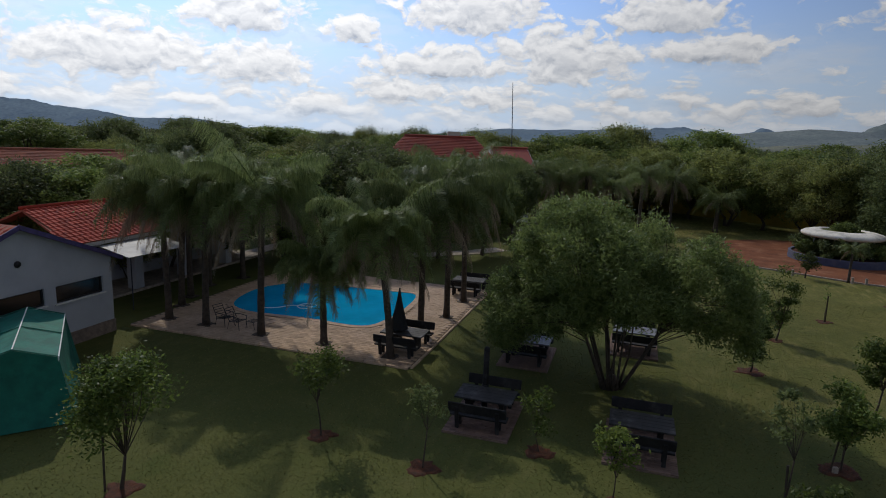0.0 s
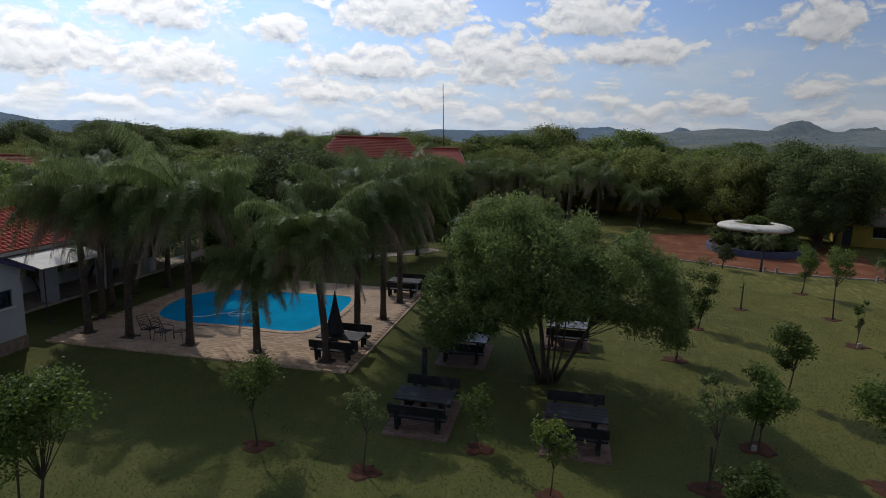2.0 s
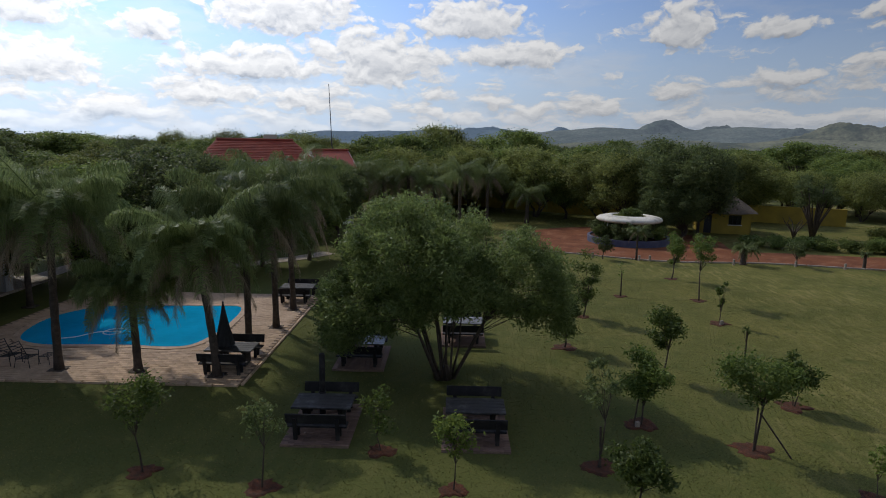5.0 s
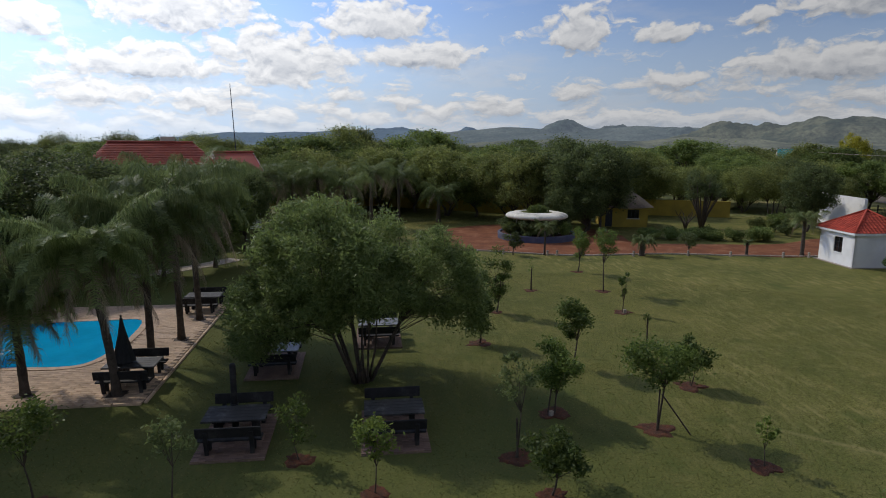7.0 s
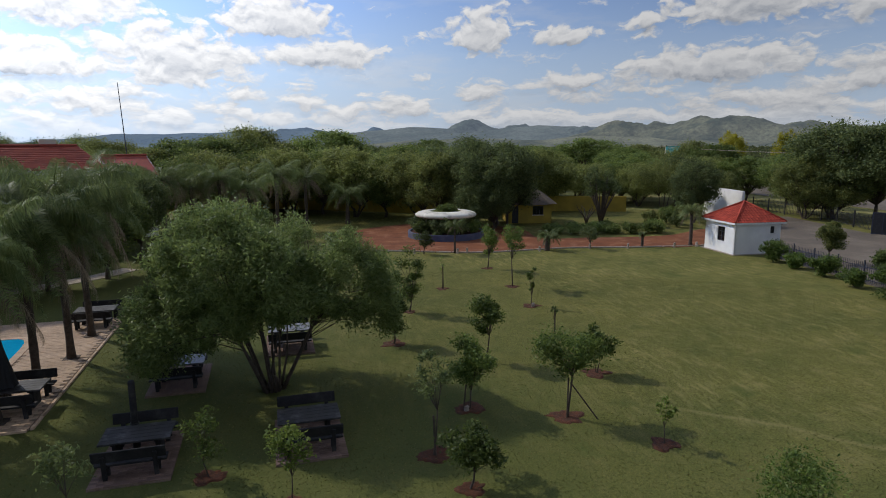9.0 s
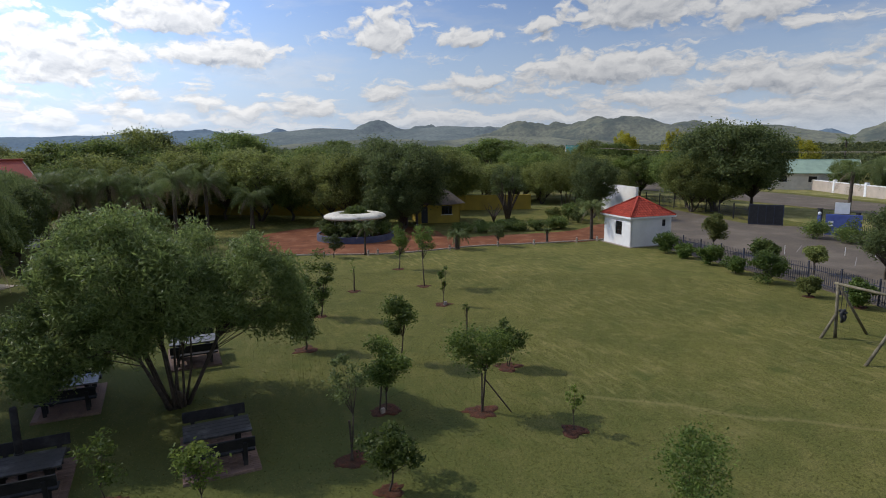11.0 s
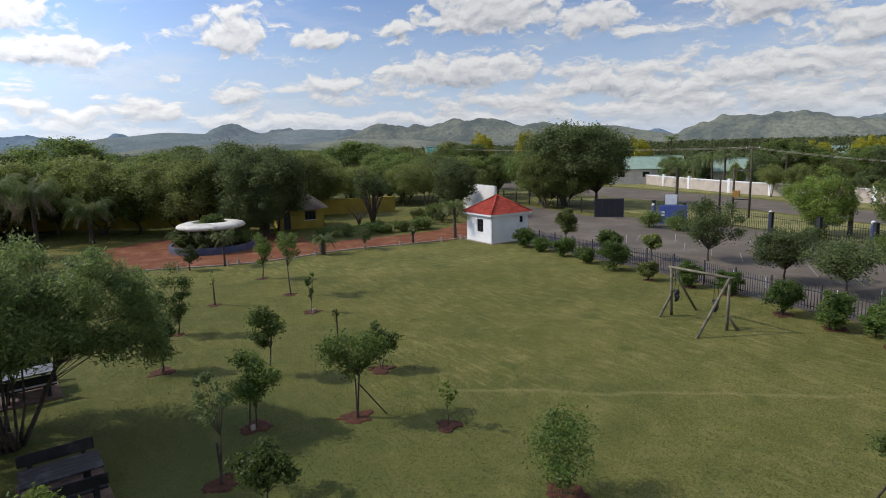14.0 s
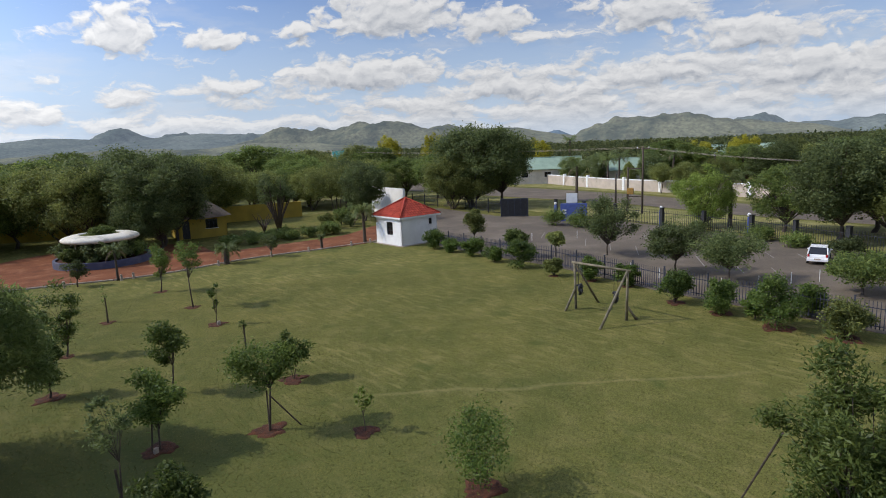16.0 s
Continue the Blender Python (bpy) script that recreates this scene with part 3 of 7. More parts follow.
def palm(name, m, seed, height, reach, label, fronds=24, bent=None, group="palms round the pool terrace", r=0.17, lean=0.25, dry=5, leaflet=0.5, count=44):
    """A feather palm: a ringed, tapered trunk and arching fronds, the oldest dry and hanging."""
    rng = np.random.default_rng(seed)
    ob = thing(name, m, label, "palm", group)
    bend = Vector(bent or (rng.normal(0, lean), rng.normal(0, lean), 0))
    path, radii = [], []
    for k in range(13):
        t = k / 12
        path.append(Vector((0, 0, -0.05)) + bend * t ** 1.6 + Vector((0, 0, t * height)))
        radii.append(r * (1.35 if k == 0 else 1.02 - 0.28 * t + (0.10 if k % 2 else 0.0)) + (0.05 if k >= 11 else 0))
    part("trunk", tube(bmesh.new(), path, radii, 10), M["palmbark"], ob, smooth=True)
    top = np.array(path[-1]) - np.array([0, 0, 0.1])
    for label_part, n, mat in (("crown", fronds, M["frond"]), ("dry_frond", dry, M["dry"])):
        quads, bm = [], bmesh.new()
        for k in range(n):
            old = label_part == "dry_frond"
            level = k / max(n - 1, 1)
            lift = rng.uniform(-0.2, 0.4) if old else 1.02 - 0.72 * level + rng.normal(0, 0.10)
            droop = rng.uniform(0.7, 0.98) if old else 0.50 + 0.35 * level + rng.normal(0, 0.07)
            mid, q = frond_quads(rng, reach * rng.uniform(0.8, 1.1) * (0.85 if old else 1), droop, lift, k * 137.5 + rng.normal(0, 12), count, leaflet * reach / 2.8, 1.0 if old else 0.0)
            rib_path = [Vector(p + top) for p in mid[::2]]
            if old:
                leaf = new("dry_frond", quads_mesh("dry_frond", q + top, mat))
                leaf.parent = ob
                part("midrib", tube(bmesh.new(), rib_path, [0.035, 0.028, 0.02, 0.013, 0.006], 4, cap=False), mat, leaf)
                continue
            quads.append(q + top)
            tube(bm, rib_path, [0.035, 0.028, 0.02, 0.013, 0.006], 4, cap=False)
        if quads:
            part("midrib", bm, mat, ob)
            leaf = new(label_part, quads_mesh(label_part, np.concatenate(quads), mat))
            leaf.parent = ob
    return ob
# ---- ground ----
def ground_sheet():
    bm = bmesh.new()
    rings = [0, 4, 8, 12, 16, 20, 24, 28, 32, 36, 40, 46, 52, 60, 70, 85, 105, 140, 200, 320, 600, 1200, 2400, 4600]
    steps = 96
    last = None
    for r in rings[1:]:
        ring = []
        for k in range(steps):
            a = 2 * math.pi * k / steps
            p = Vector((math.sin(a) * r, math.cos(a) * r, 0))
            p.z = -0.02
            ring.append(bm.verts.new(p))
        if last is None:
            bm.faces.new(ring[::-1])
        else:
            for k in range(steps):
                bm.faces.new((last[k], ring[k], ring[(k + 1) % steps], last[(k + 1) % steps]))
        last = ring
    bmesh.ops.recalc_face_normals(bm, faces=bm.faces)
    for f in bm.faces:
        if f.normal.z < 0:
            f.normal_flip()
    return bm


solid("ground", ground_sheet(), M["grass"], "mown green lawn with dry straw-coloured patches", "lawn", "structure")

# ---- pool terrace ----
TERRACE = [site(0, 0), site(-14.1, 0), site(-14.1, 13.9), site(0, 13.9)]
POOL = smooth_outline([(p[0], p[1], 0) for p in [(-11.1, 31.1), (-11.2, 33.2), (-10.5, 35.1), (-8.8, 36.2), (-6.3, 35.8), (-3.1, 35.0), (-1.5, 34.3),
                      (-2.0, 31.2), (-2.6, 29.6), (-3.4, 28.3), (-4.4, 28.2), (-6.2, 28.9), (-8.0, 29.4), (-9.9, 29.9)]], 4)
def inside(p, outline):
    hit, n = False, len(outline)
    for k in range(n):
        a, b = outline[k], outline[(k + 1) % n]
        if (a[1] > p[1]) != (b[1] > p[1]) and p[0] < (b[0] - a[0]) * (p[1] - a[1]) / (b[1] - a[1]) + a[0]:
            hit = not hit
    return hit


def ring_of(inner, outer, top, low):
    """A flat ring between two outlines with as many points."""
    bm = bmesh.new()
    n = len(inner)
    rows = [[bm.verts.new((p[0], p[1], z)) for p in line] for line, z in ((inner, low), (inner, top), (outer, top), (outer, low))]
    for a, b in zip(rows, rows[1:]):
        for k in range(n):
            bm.faces.new((a[k], a[(k + 1) % n], b[(k + 1) % n], b[k]))
    bmesh.ops.recalc_face_normals(bm, faces=bm.faces)
    return bm


def grown(outline, by):
    n, out = len(outline), []
    for k in range(n):
        a, b = Vector(outline[k - 1]), Vector(outline[(k + 1) % n])
        t = (b - a).normalized()
        out.append(Vector(outline[k]) + Vector((t.y, -t.x, 0)) * by)
    return out


area = sum(a[0] * b[1] - b[0] * a[1] for a, b in zip(POOL, POOL[1:] + POOL[:1]))
OUT = 1 if area > 0 else -1
POOL_EDGE = grown(POOL, 0.32 * OUT)
terrace = solid("terrace", slab_of(TERRACE, 0.03, 0.2), M["joint"], "tan brick paved terrace round the swimming pool", "terrace", "structure")

# The basin: its bed slopes to a deep end; the slab under it is cut away by standing the water above the joint bed.
def pool_material(name, base, rough):
    m = material(name, base, rough, tuple(c * 0.82 for c in base), 0.5, 3.0, 0.06, 0.35, specular=0.6, bump_scale=2.2)
    return m


M["water"] = pool_material("pool_water", (0.006, 0.38, 0.66), 0.05)
solid("swimming_pool", slab_of(POOL, 0.055, 0.05), M["water"], "clear turquoise blue swimming pool water set in the terrace", "swimming pool", "structure")
coping = solid("pool_coping", ring_of(POOL, POOL_EDGE, 0.075, 0.02), M["paver"], "pale brick coping round the swimming pool", "coping", "structure")

HOSE_X, HOSE_Y = -7.2, 31.1
solid("pool_hose", tube(bmesh.new(), [(HOSE_X + (0.62 - 0.02 * k) * math.cos(0.42 * k), HOSE_Y + (0.62 - 0.02 * k) * math.sin(0.42 * k), 0.06) for k in range(16)]
                               + [(HOSE_X - 0.5 - 0.22 * k, HOSE_Y + 0.15 + 0.10 * math.sin(k) - 0.1 * k, 0.06) for k in range(9)], 0.025, 6), M["white"],
             "pale pool cleaner hose floating in a loop on the water", "hose", smooth=True)

# Kerb along the terrace's open edges, in stones.
stone = mesh_of(boxes((0, 0, 0, 0.96, 0.11, 0.10), bevel=0.012), "kerb_stone", M["paver"])
kerb = thing("terrace_kerb", Matrix(), "tan kerb stones along the terrace edge", "kerb", kind="structure")
for k in range(14):
    piece("kerb_stone", stone, kerb, Matrix.Translation(site(0.09, 0.5 + k, 0.01)) @ pose(0, 0, 0, 0, 0, SITE_TURN + 90))
    piece("kerb_stone", stone, kerb, Matrix.Translation(site(-0.5 - k, -0.09, 0.01)) @ pose(0, 0, 0, 0, 0, SITE_TURN))

# Loose kerb course in dark brick on the inner side of the right edge.
PALM_FEET = [(-13.24, 28.24), (-13.65, 30.6), (-11.18, 27.58), (-8.2, 26.42), (-5.14, 25.52), (-2.07, 24.17), (-0.93, 27.52), (0.31, 30.16),
             (1.28, 33.36), (-13.94, 35.03), (-12.62, 37.17), (-13.93, 32.41)]
# ---- driveway, car park, road ----
def site_poly(points):
    return [Vector((p[0], p[1], 0)) for p in points]


DRIVE_NEAR = [(20.0, 46.0), (25.0, 47.5), (26.6, 45.0), (31.5, 41.0), (39.1, 39.0), (45.2, 35.1), (50.2, 32.6)]
drive = smooth_outline(site_poly([(22.0, 50.0), (26.2, 45.6), (31.5, 41.2), (39.1, 38.8), (45.2, 35.2), (50.6, 32.9), (62.5, 36.8), (60.5, 39.3),
                                  (53.0, 38.6), (45.0, 42.3), (41.2, 44.6), (44.0, 51.0), (41.5, 58.0), (36.0, 61.5), (30.0, 61.0), (25.0, 57.0)]), 5)
solid("driveway", slab_of(drive, 0.012, 0.1), M["drive"], "red brick driveway curving round a planted circle", "driveway", "structure")
edge = bmesh.new()
near = smooth_outline(site_poly([(22.0, 50.0), (26.2, 45.6), (31.5, 41.2), (39.1, 38.8), (45.2, 35.2), (50.6, 32.9)]), 5)[:26]
for p, q in zip(near, near[1:]):
    way = (q - p)
    box(edge, *((p + q) / 2).xy, 0.03, way.length * 0.96, 0.14, 0.12, Matrix.Rotation(math.atan2(way.y, way.x), 4, "Z"), 0.015)
solid("driveway_kerb", edge, M["kerb"], "low concrete kerb between lawn and driveway", "kerb", "structure")

FENCE = [(49.6, 25.6), (47.5, 21.6), (45.3, 17.4), (43.2, 12.5), (40.2, 8.0), (37.4, 3.9), (35.0, -1.0), (32.9, -5.0), (30.2, -10.0), (27.0, -16.0)]
carpark = site_poly(FENCE) + site_poly([(40.0, -24.0), (50.0, -13.0), (57.0, -5.5), (61.0, 0.0), (66.0, 7.0), (71.5, 15.5), (73.0, 20.0), (72.0, 28.0),
                                        (80.0, 40.0), (74.0, 46.0), (62.0, 36.0), (56.0, 31.5)])
solid("carpark", slab_of(carpark, 0.008, 0.1), M["asphalt"], "worn grey asphalt car park behind the fence", "car park", "structure")
M["faded"] = material("faded_road_paint", (0.34, 0.32, 0.29), 0.9, (0.16, 0.145, 0.125), 2.0)
lines = thing("parking_lines", Matrix(), "faded white painted parking bay lines", "road marking", kind="structure")
mark = mesh_of(boxes((0, 0, 0.0, 4.0, 0.06, 0.006)), "painted_line", M["faded"])
for k in range(9):
    c = Vector((44.5, -2.5, 0)).lerp(Vector((57.5, 17.5, 0)), k / 8)
    piece("painted_line", mark, lines, Matrix.Translation((c.x, c.y, 0.014)) @ pose(0, 0, 0, 0, 0, 12))
for k in range(8):
    c = Vector((50.5, -4.5, 0)).lerp(Vector((62.5, 13.0, 0)), k / 7)
    piece("painted_line", mark, lines, Matrix.Translation((c.x, c.y, 0.014)) @ pose(0, 0, 0, 0, 0, 12))

road = site_poly([(60.0, -40.0), (69.0, -15.0), (77.5, 0.8), (90.5, 17.0), (97.0, 32.5), (118.0, 76.0), (150.0, 140.0), (168.0, 140.0), (131.0, 66.0),
                  (117.0, 37.0), (104.5, 17.5), (90.0, 0.2), (79.0, -18.0), (66.0, -45.0)])
solid("road", slab_of(road, 0.006, 0.1), M["asphalt"], "grey tarred road beyond the car park", "road", "structure")
verge = site_poly([(64.5, -30.0), (68.0, -14.5), (76.5, 1.2), (89.0, 17.3), (95.5, 33.0), (116.0, 76.0), (110.0, 76.0), (86.0, 40.0), (75.0, 20.0), (72.0, 14.0), (62.0, -1.0), (54.0, -11.0)])
M["verge"] = material("dry_grass", (0.23, 0.21, 0.075), 0.95, (0.14, 0.145, 0.045), 0.25, 6.0, 0.4, 0.5, stain=(0.30, 0.26, 0.12), stain_scale=0.4, bump_scale=9.0, specular=0.1)
M["veld"] = material("veld_grass", (0.17, 0.16, 0.055), 0.95, (0.09, 0.105, 0.03), 0.12, 3.0, 0.5, 0.6, stain=(0.24, 0.20, 0.09), stain_scale=0.15, bump_scale=6.0, specular=0.1)
M["far_grass"] = M["veld"]
solid("verge", slab_of(verge, 0.004, 0.1), M["verge"], "dry yellowish grass verge beside the road", "verge", "structure")
far_verge = site_poly([(82.5, -18.0), (92.0, -0.4), (107.0, 17.2), (119.0, 36.0), (133.5, 66.0), (172.0, 140.0), (200.0, 120.0), (150.0, 50.0), (121.0, 24.0), (112.0, 12.0), (100.0, -8.0)])
solid("far_verge", slab_of(far_verge, 0.004, 0.1), M["verge"], "dry grass strip below the garden wall", "verge", "structure")
veld = site_poly([(-60, 100.0), (-30.0, 78.0), (28.0, 82.5), (42.0, 73.5), (60.0, 63.5), (69.5, 57.0), (82.0, 50.0), (95.0, 60.0), (120.0, 120.0), (240.0, 420.0), (0.0, 600.0), (-250.0, 420.0)])
solid("veld", slab_of(veld, 0.003, 0.1), M["veld"], "rough dry bushveld grass behind the yellow wall", "veld", "structure")

# Pale paved paths behind the terrace and the pool house.
def path_strip(points, width):
    """A narrow paved strip along a line of points."""
    pts = [Vector((x, y, 0)) for x, y in points]
    sides = []
    for k, p in enumerate(pts):
        d = (pts[min(k + 1, len(pts) - 1)] - pts[max(k - 1, 0)]).normalized()
        sides.append(Vector((-d.y, d.x, 0)) * width / 2)
    return slab_of([p + s for p, s in zip(pts, sides)] + [p - s for p, s in zip(pts[::-1], sides[::-1])], 0.015, 0.1)


solid("garden_path", path_strip([(-16.8, 36.5), (-16.4, 40.6), (-15.0, 44.6), (-13.2, 50.2)], 1.5), M["kerb"], "pale paved garden path behind the terrace", "path", "structure")
solid("garden_path", path_strip([(-4.0, 46.2), (-0.8, 47.4), (2.4, 48.9), (5.0, 50.8)], 1.6), M["kerb"], "pale paved garden path behind the terrace", "path", "structure")
# ---- picnic sets, chairs, parasols ----
def plank(bm, x, y, z, sx, sy, sz):
    return box(bm, x, y, z, sx, sy, sz, None, 0.008)


def picnic_set(m, label, top=None):
    """A heavy table and two benches with backs, of dark boards."""
    ob = thing("picnic_table", m, label, "picnic table", "picnic sets")
    for k in range(5):
        part("tabletop_board", plank(bmesh.new(), 0, -0.46 + 0.23 * k, 0.75, 1.92, 0.226, 0.06), top or M["tabletop"], ob)
    for x in (-0.58, 0.58):
        bm = bmesh.new()
        plank(bm, x, 0, 0.36, 0.14, 0.62, 0.68)
        plank(bm, x, 0, 0.69, 0.12, 1.0, 0.08)
        part("pedestal", bm, M["darkwood"], ob)
    return ob


def bench(m, label):
    ob = thing("bench", m, label, "bench", "picnic sets")
    part("seat", boxes((0, 0.0, 0.43, 1.88, 0.19, 0.06), (0, 0.2, 0.43, 1.88, 0.19, 0.06), bevel=0.008), M["darkwood"], ob)
    bm = bmesh.new()
    tilt = Matrix.Rotation(radians(10), 4, "X")
    box(bm, 0, -0.165, 0.73, 1.9, 0.055, 0.34, tilt, 0.012)
    part("backrest", bm, M["darkwood"], ob)
    for x in (-0.66, 0.66):
        bm = bmesh.new()
        box(bm, x, 0.24, 0.2, 0.12, 0.1, 0.42, None, 0.008)
        box(bm, x, -0.13, 0.38, 0.12, 0.09, 0.78, tilt, 0.008)
        box(bm, x, 0.06, 0.37, 0.11, 0.4, 0.07, None, 0.008)
        part("leg", bm, M["darkwood"], ob)
    return ob


M["slab_brick"] = material("slab_brick", (0.21, 0.135, 0.10), 0.9, (0.15, 0.095, 0.075), 1.5, 30.0, 0.3, 0.4, spread=0.25)
first = {}
brick = mesh_of(boxes((0, 0, 0, 0.212, 0.103, 0.05), bevel=0.006), "brick", M["slab_brick"])
SETS = [(3.92, -3.05, True, "dark-stained wooden picnic table on a brick slab"), (8.88, -3.15, True, "dark-stained wooden picnic table on a brick slab by the willowy tree"),
        (4.25, 3.25, True, "dark picnic table with a pale worn top under branches"), (8.6, 6.5, True, "dark picnic table with a pale worn top behind the trunk"),
        (8.6, 13.9, True, "dark picnic table on a slab behind the trees"), (-1.0, 2.05, False, "dark-stained wooden picnic table on the pool terrace"),
        (-1.05, 12.9, False, "dark picnic table at the far corner of the terrace")]
BRICKS = []
for k, (a, b, slab, label) in enumerate(SETS):
    c = site(a, b)
    z = 0.062 if slab else 0.052
    m = Matrix.Translation((c.x, c.y, z)) @ pose(0, 0, 0, 0, 0, SITE_TURN)
    tables = picnic_set(m, label, M["pale_top"] if k in (2, 3) else None) if k in (0, 2) else tagged(copy_thing(first["table"] if k != 3 else first["pale"], m), label)
    first.setdefault("table", tables)
    if k == 2:
        first["pale"] = tables
    for side in (-1, 1):
        mb = m @ pose(0, 1.1 * side, 0, 0, 0, 0 if side < 0 else 180)
        text = "dark wooden bench with a backrest beside a picnic table"
        seat = bench(mb, text) if "bench" not in first else copy_thing(first["bench"], mb)
        first.setdefault("bench", seat)
    if slab:
        BRICKS.append(m)

def parasol(m, label, height, r, cover):
    """A closed parasol: a pole, furled cloth hanging in folds and a finial."""
    ob = thing("parasol", m, label, "parasol")
    part("pole", bar((0, 0, 0), (0, 0, height), 0.025), M["frame"], ob)
    bm = bmesh.new()
    rows = []
    for k in range(9):
        t = k / 8
        z = height - 0.05 - t * cover
        ring = []
        for j in range(24):
            a = 2 * math.pi * j / 24
            w = r * (0.14 + 0.86 * t ** 1.15) * (1 + 0.22 * math.cos(8 * a) * min(1, t * 1.5))
            ring.append(bm.verts.new((w * math.cos(a), w * math.sin(a), z + 0.03 * math.sin(8 * a) * t)))
        rows.append(ring)
    for p, q in zip(rows, rows[1:]):
        for j in range(24):
            bm.faces.new((p[j], q[j], q[(j + 1) % 24], p[(j + 1) % 24]))
    bm.faces.new(rows[0])
    part("cloth", bm, M["black"], ob, smooth=True)
    bm = bmesh.new()
    bmesh.ops.create_uvsphere(bm, u_segments=10, v_segments=6, radius=0.045, matrix=Matrix.Translation((0, 0, height + 0.02)))
    part("finial", bm, M["black"], ob, smooth=True)
    return ob


c = site(-1.3, 2.05)
parasol(Matrix.Translation((c.x, c.y, 0.052)), "closed black parasol standing in a terrace picnic table", 2.62, 0.34, 1.75)
c = site(3.72, -2.4)
ob = thing("parasol_post", Matrix.Translation((c.x, c.y, 0.062)), "thick dark round post standing at a picnic table", "post")
part("post", tube(bmesh.new(), [(0, 0, 0), (0, 0, 1.3), (0, 0, 2.1), (0, 0, 2.16), (0, 0, 2.18)], [0.105, 0.1, 0.098, 0.08, 0.03], 14), M["darkwood"], ob, smooth=True)
part("collar", bar((0, 0, 0.76), (0, 0, 0.82), 0.13, 14), M["frame"], ob)


def lounge_chair(m, label):
    """A metal garden chair with a slatted, reclined back and arms."""
    ob = thing("garden_chair", m, label, "chair", "chairs by the pool")
    for x in (-0.27, 0.27):
        part("side_frame", tube(bmesh.new(), [(x, -0.36, 0), (x, -0.25, 0.36), (x, 0.28, 0.42), (x, 0.33, 0)], 0.016, 6), M["black"], ob)
        part("armrest", tube(bmesh.new(), [(x, 0.30, 0.40), (x, 0.32, 0.60), (x, 0.0, 0.64), (x, -0.36, 0.62)], 0.018, 6), M["black"], ob)
        part("back_post", bar((x, -0.22, 0.36), (x, -0.52, 0.95), 0.016, 6), M["black"], ob)
    for k in range(6):
        t = k / 5
        part("back_slat", bar((-0.27, -0.24 - 0.27 * t, 0.42 + 0.52 * t), (0.27, -0.24 - 0.27 * t, 0.42 + 0.52 * t), 0.014, 6), M["black"], ob)
    for k in range(6):
        part("seat_slat", bar((-0.27, -0.22 + 0.1 * k, 0.37 + 0.01 * k), (0.27, -0.22 + 0.1 * k, 0.37 + 0.01 * k), 0.014, 6), M["black"], ob)
    return ob


c = site(-10.0, 1.55)
chair = lounge_chair(Matrix.Translation((c.x, c.y, 0.052)) @ pose(0, 0, 0, 0, 0, -120), "black metal garden chair with a slatted reclined back")
for a, b, turn in ((-9.15, 1.35, -112),):
    c = site(a, b)
    copy_thing(chair, Matrix.Translation((c.x, c.y, 0.052)) @ pose(0, 0, 0, 0, 0, turn))
c = site(-8.55, 1.75)
ob = thing("footstool", Matrix.Translation((c.x, c.y, 0.052)) @ pose(0, 0, 0, 0, 0, -112), "low black metal footrest in front of a garden chair", "footstool")
for k in range(5):
    part("slat", bar((-0.25, -0.2 + 0.1 * k, 0.34), (0.25, -0.2 + 0.1 * k, 0.34), 0.014, 6), M["black"], ob)
for x in (-0.25, 0.25):
    part("side_frame", tube(bmesh.new(), [(x, -0.24, 0), (x, -0.22, 0.34), (x, 0.22, 0.34), (x, 0.24, 0)], 0.016, 6), M["black"], ob)
# ---- buildings ----
def tile_mesh(mat, w=0.30, l=0.38):
    """A roof tile: a pan and a roll, thicker at its lower lip. x across, y up the slope."""
    bm = bmesh.new()
    prof = [(-0.5, 0.012), (-0.25, 0.0), (0.0, 0.012), (0.18, 0.055), (0.34, 0.055), (0.5, 0.012)]
    low = [bm.verts.new((x * w, -l / 2, z + 0.03)) for x, z in prof]
    high = [bm.verts.new((x * w, l / 2, z)) for x, z in prof]
    lip = [bm.verts.new((x * w, -l / 2, z + 0.005)) for x, z in prof]
    for k in range(5):
        bm.faces.new((low[k], low[k + 1], high[k + 1], high[k]))
        bm.faces.new((lip[k], lip[k + 1], low[k + 1], low[k]))
    return mesh_of(bm, "roof_tile", mat)


def tiled_slope(parent, corners, mat, tile, single=True, w=0.30, l=0.33):
    """Tiles over a flat slope. corners: eave start, eave end, top end, top start (world places)."""
    e0, e1, t1, t0 = (Vector(c) for c in corners)
    across = (e1 - e0).normalized()
    normal = across.cross(t0 - e0 if (t0 - e0).length > 0.01 else t1 - e0).normalized()
    up = normal.cross(across)
    poly = [((c - e0).dot(across), (c - e0).dot(up)) for c in (e0, e1, t1, t0)]
    turn = Matrix((across, up, normal)).transposed().to_4x4()
    rows = []
    v = l / 2
    while v < max(p[1] for p in poly):
        u = min(p[0] for p in poly) + w / 2
        while u < max(p[0] for p in poly):
            if inside((u, v), poly):
                rows.append(Matrix.Translation(e0 + across * u + up * v + normal * 0.02) @ turn)
            u += w
        v += l
    if single:
        for m in rows:
            piece("roof_tile", tile, parent, m)
        return
    src = np.empty(len(tile.vertices) * 3)
    tile.vertices.foreach_get("co", src)
    src = src.reshape(-1, 3)
    faces = [list(p.vertices) for p in tile.polygons]
    verts, out = [], []
    for k, m in enumerate(rows):
        a = np.array(m)
        verts.append(src @ a[:3, :3].T + a[:3, 3])
        out += [[i + k * len(src) for i in f] for f in faces]
    me = bpy.data.meshes.new("roof_tiles")
    me.from_pydata(np.concatenate(verts).tolist(), [], out)
    me.materials.append(mat)
    ob = new("roof_tiles", me)
    ob.parent = parent
    tagged(ob, kind="stuff")


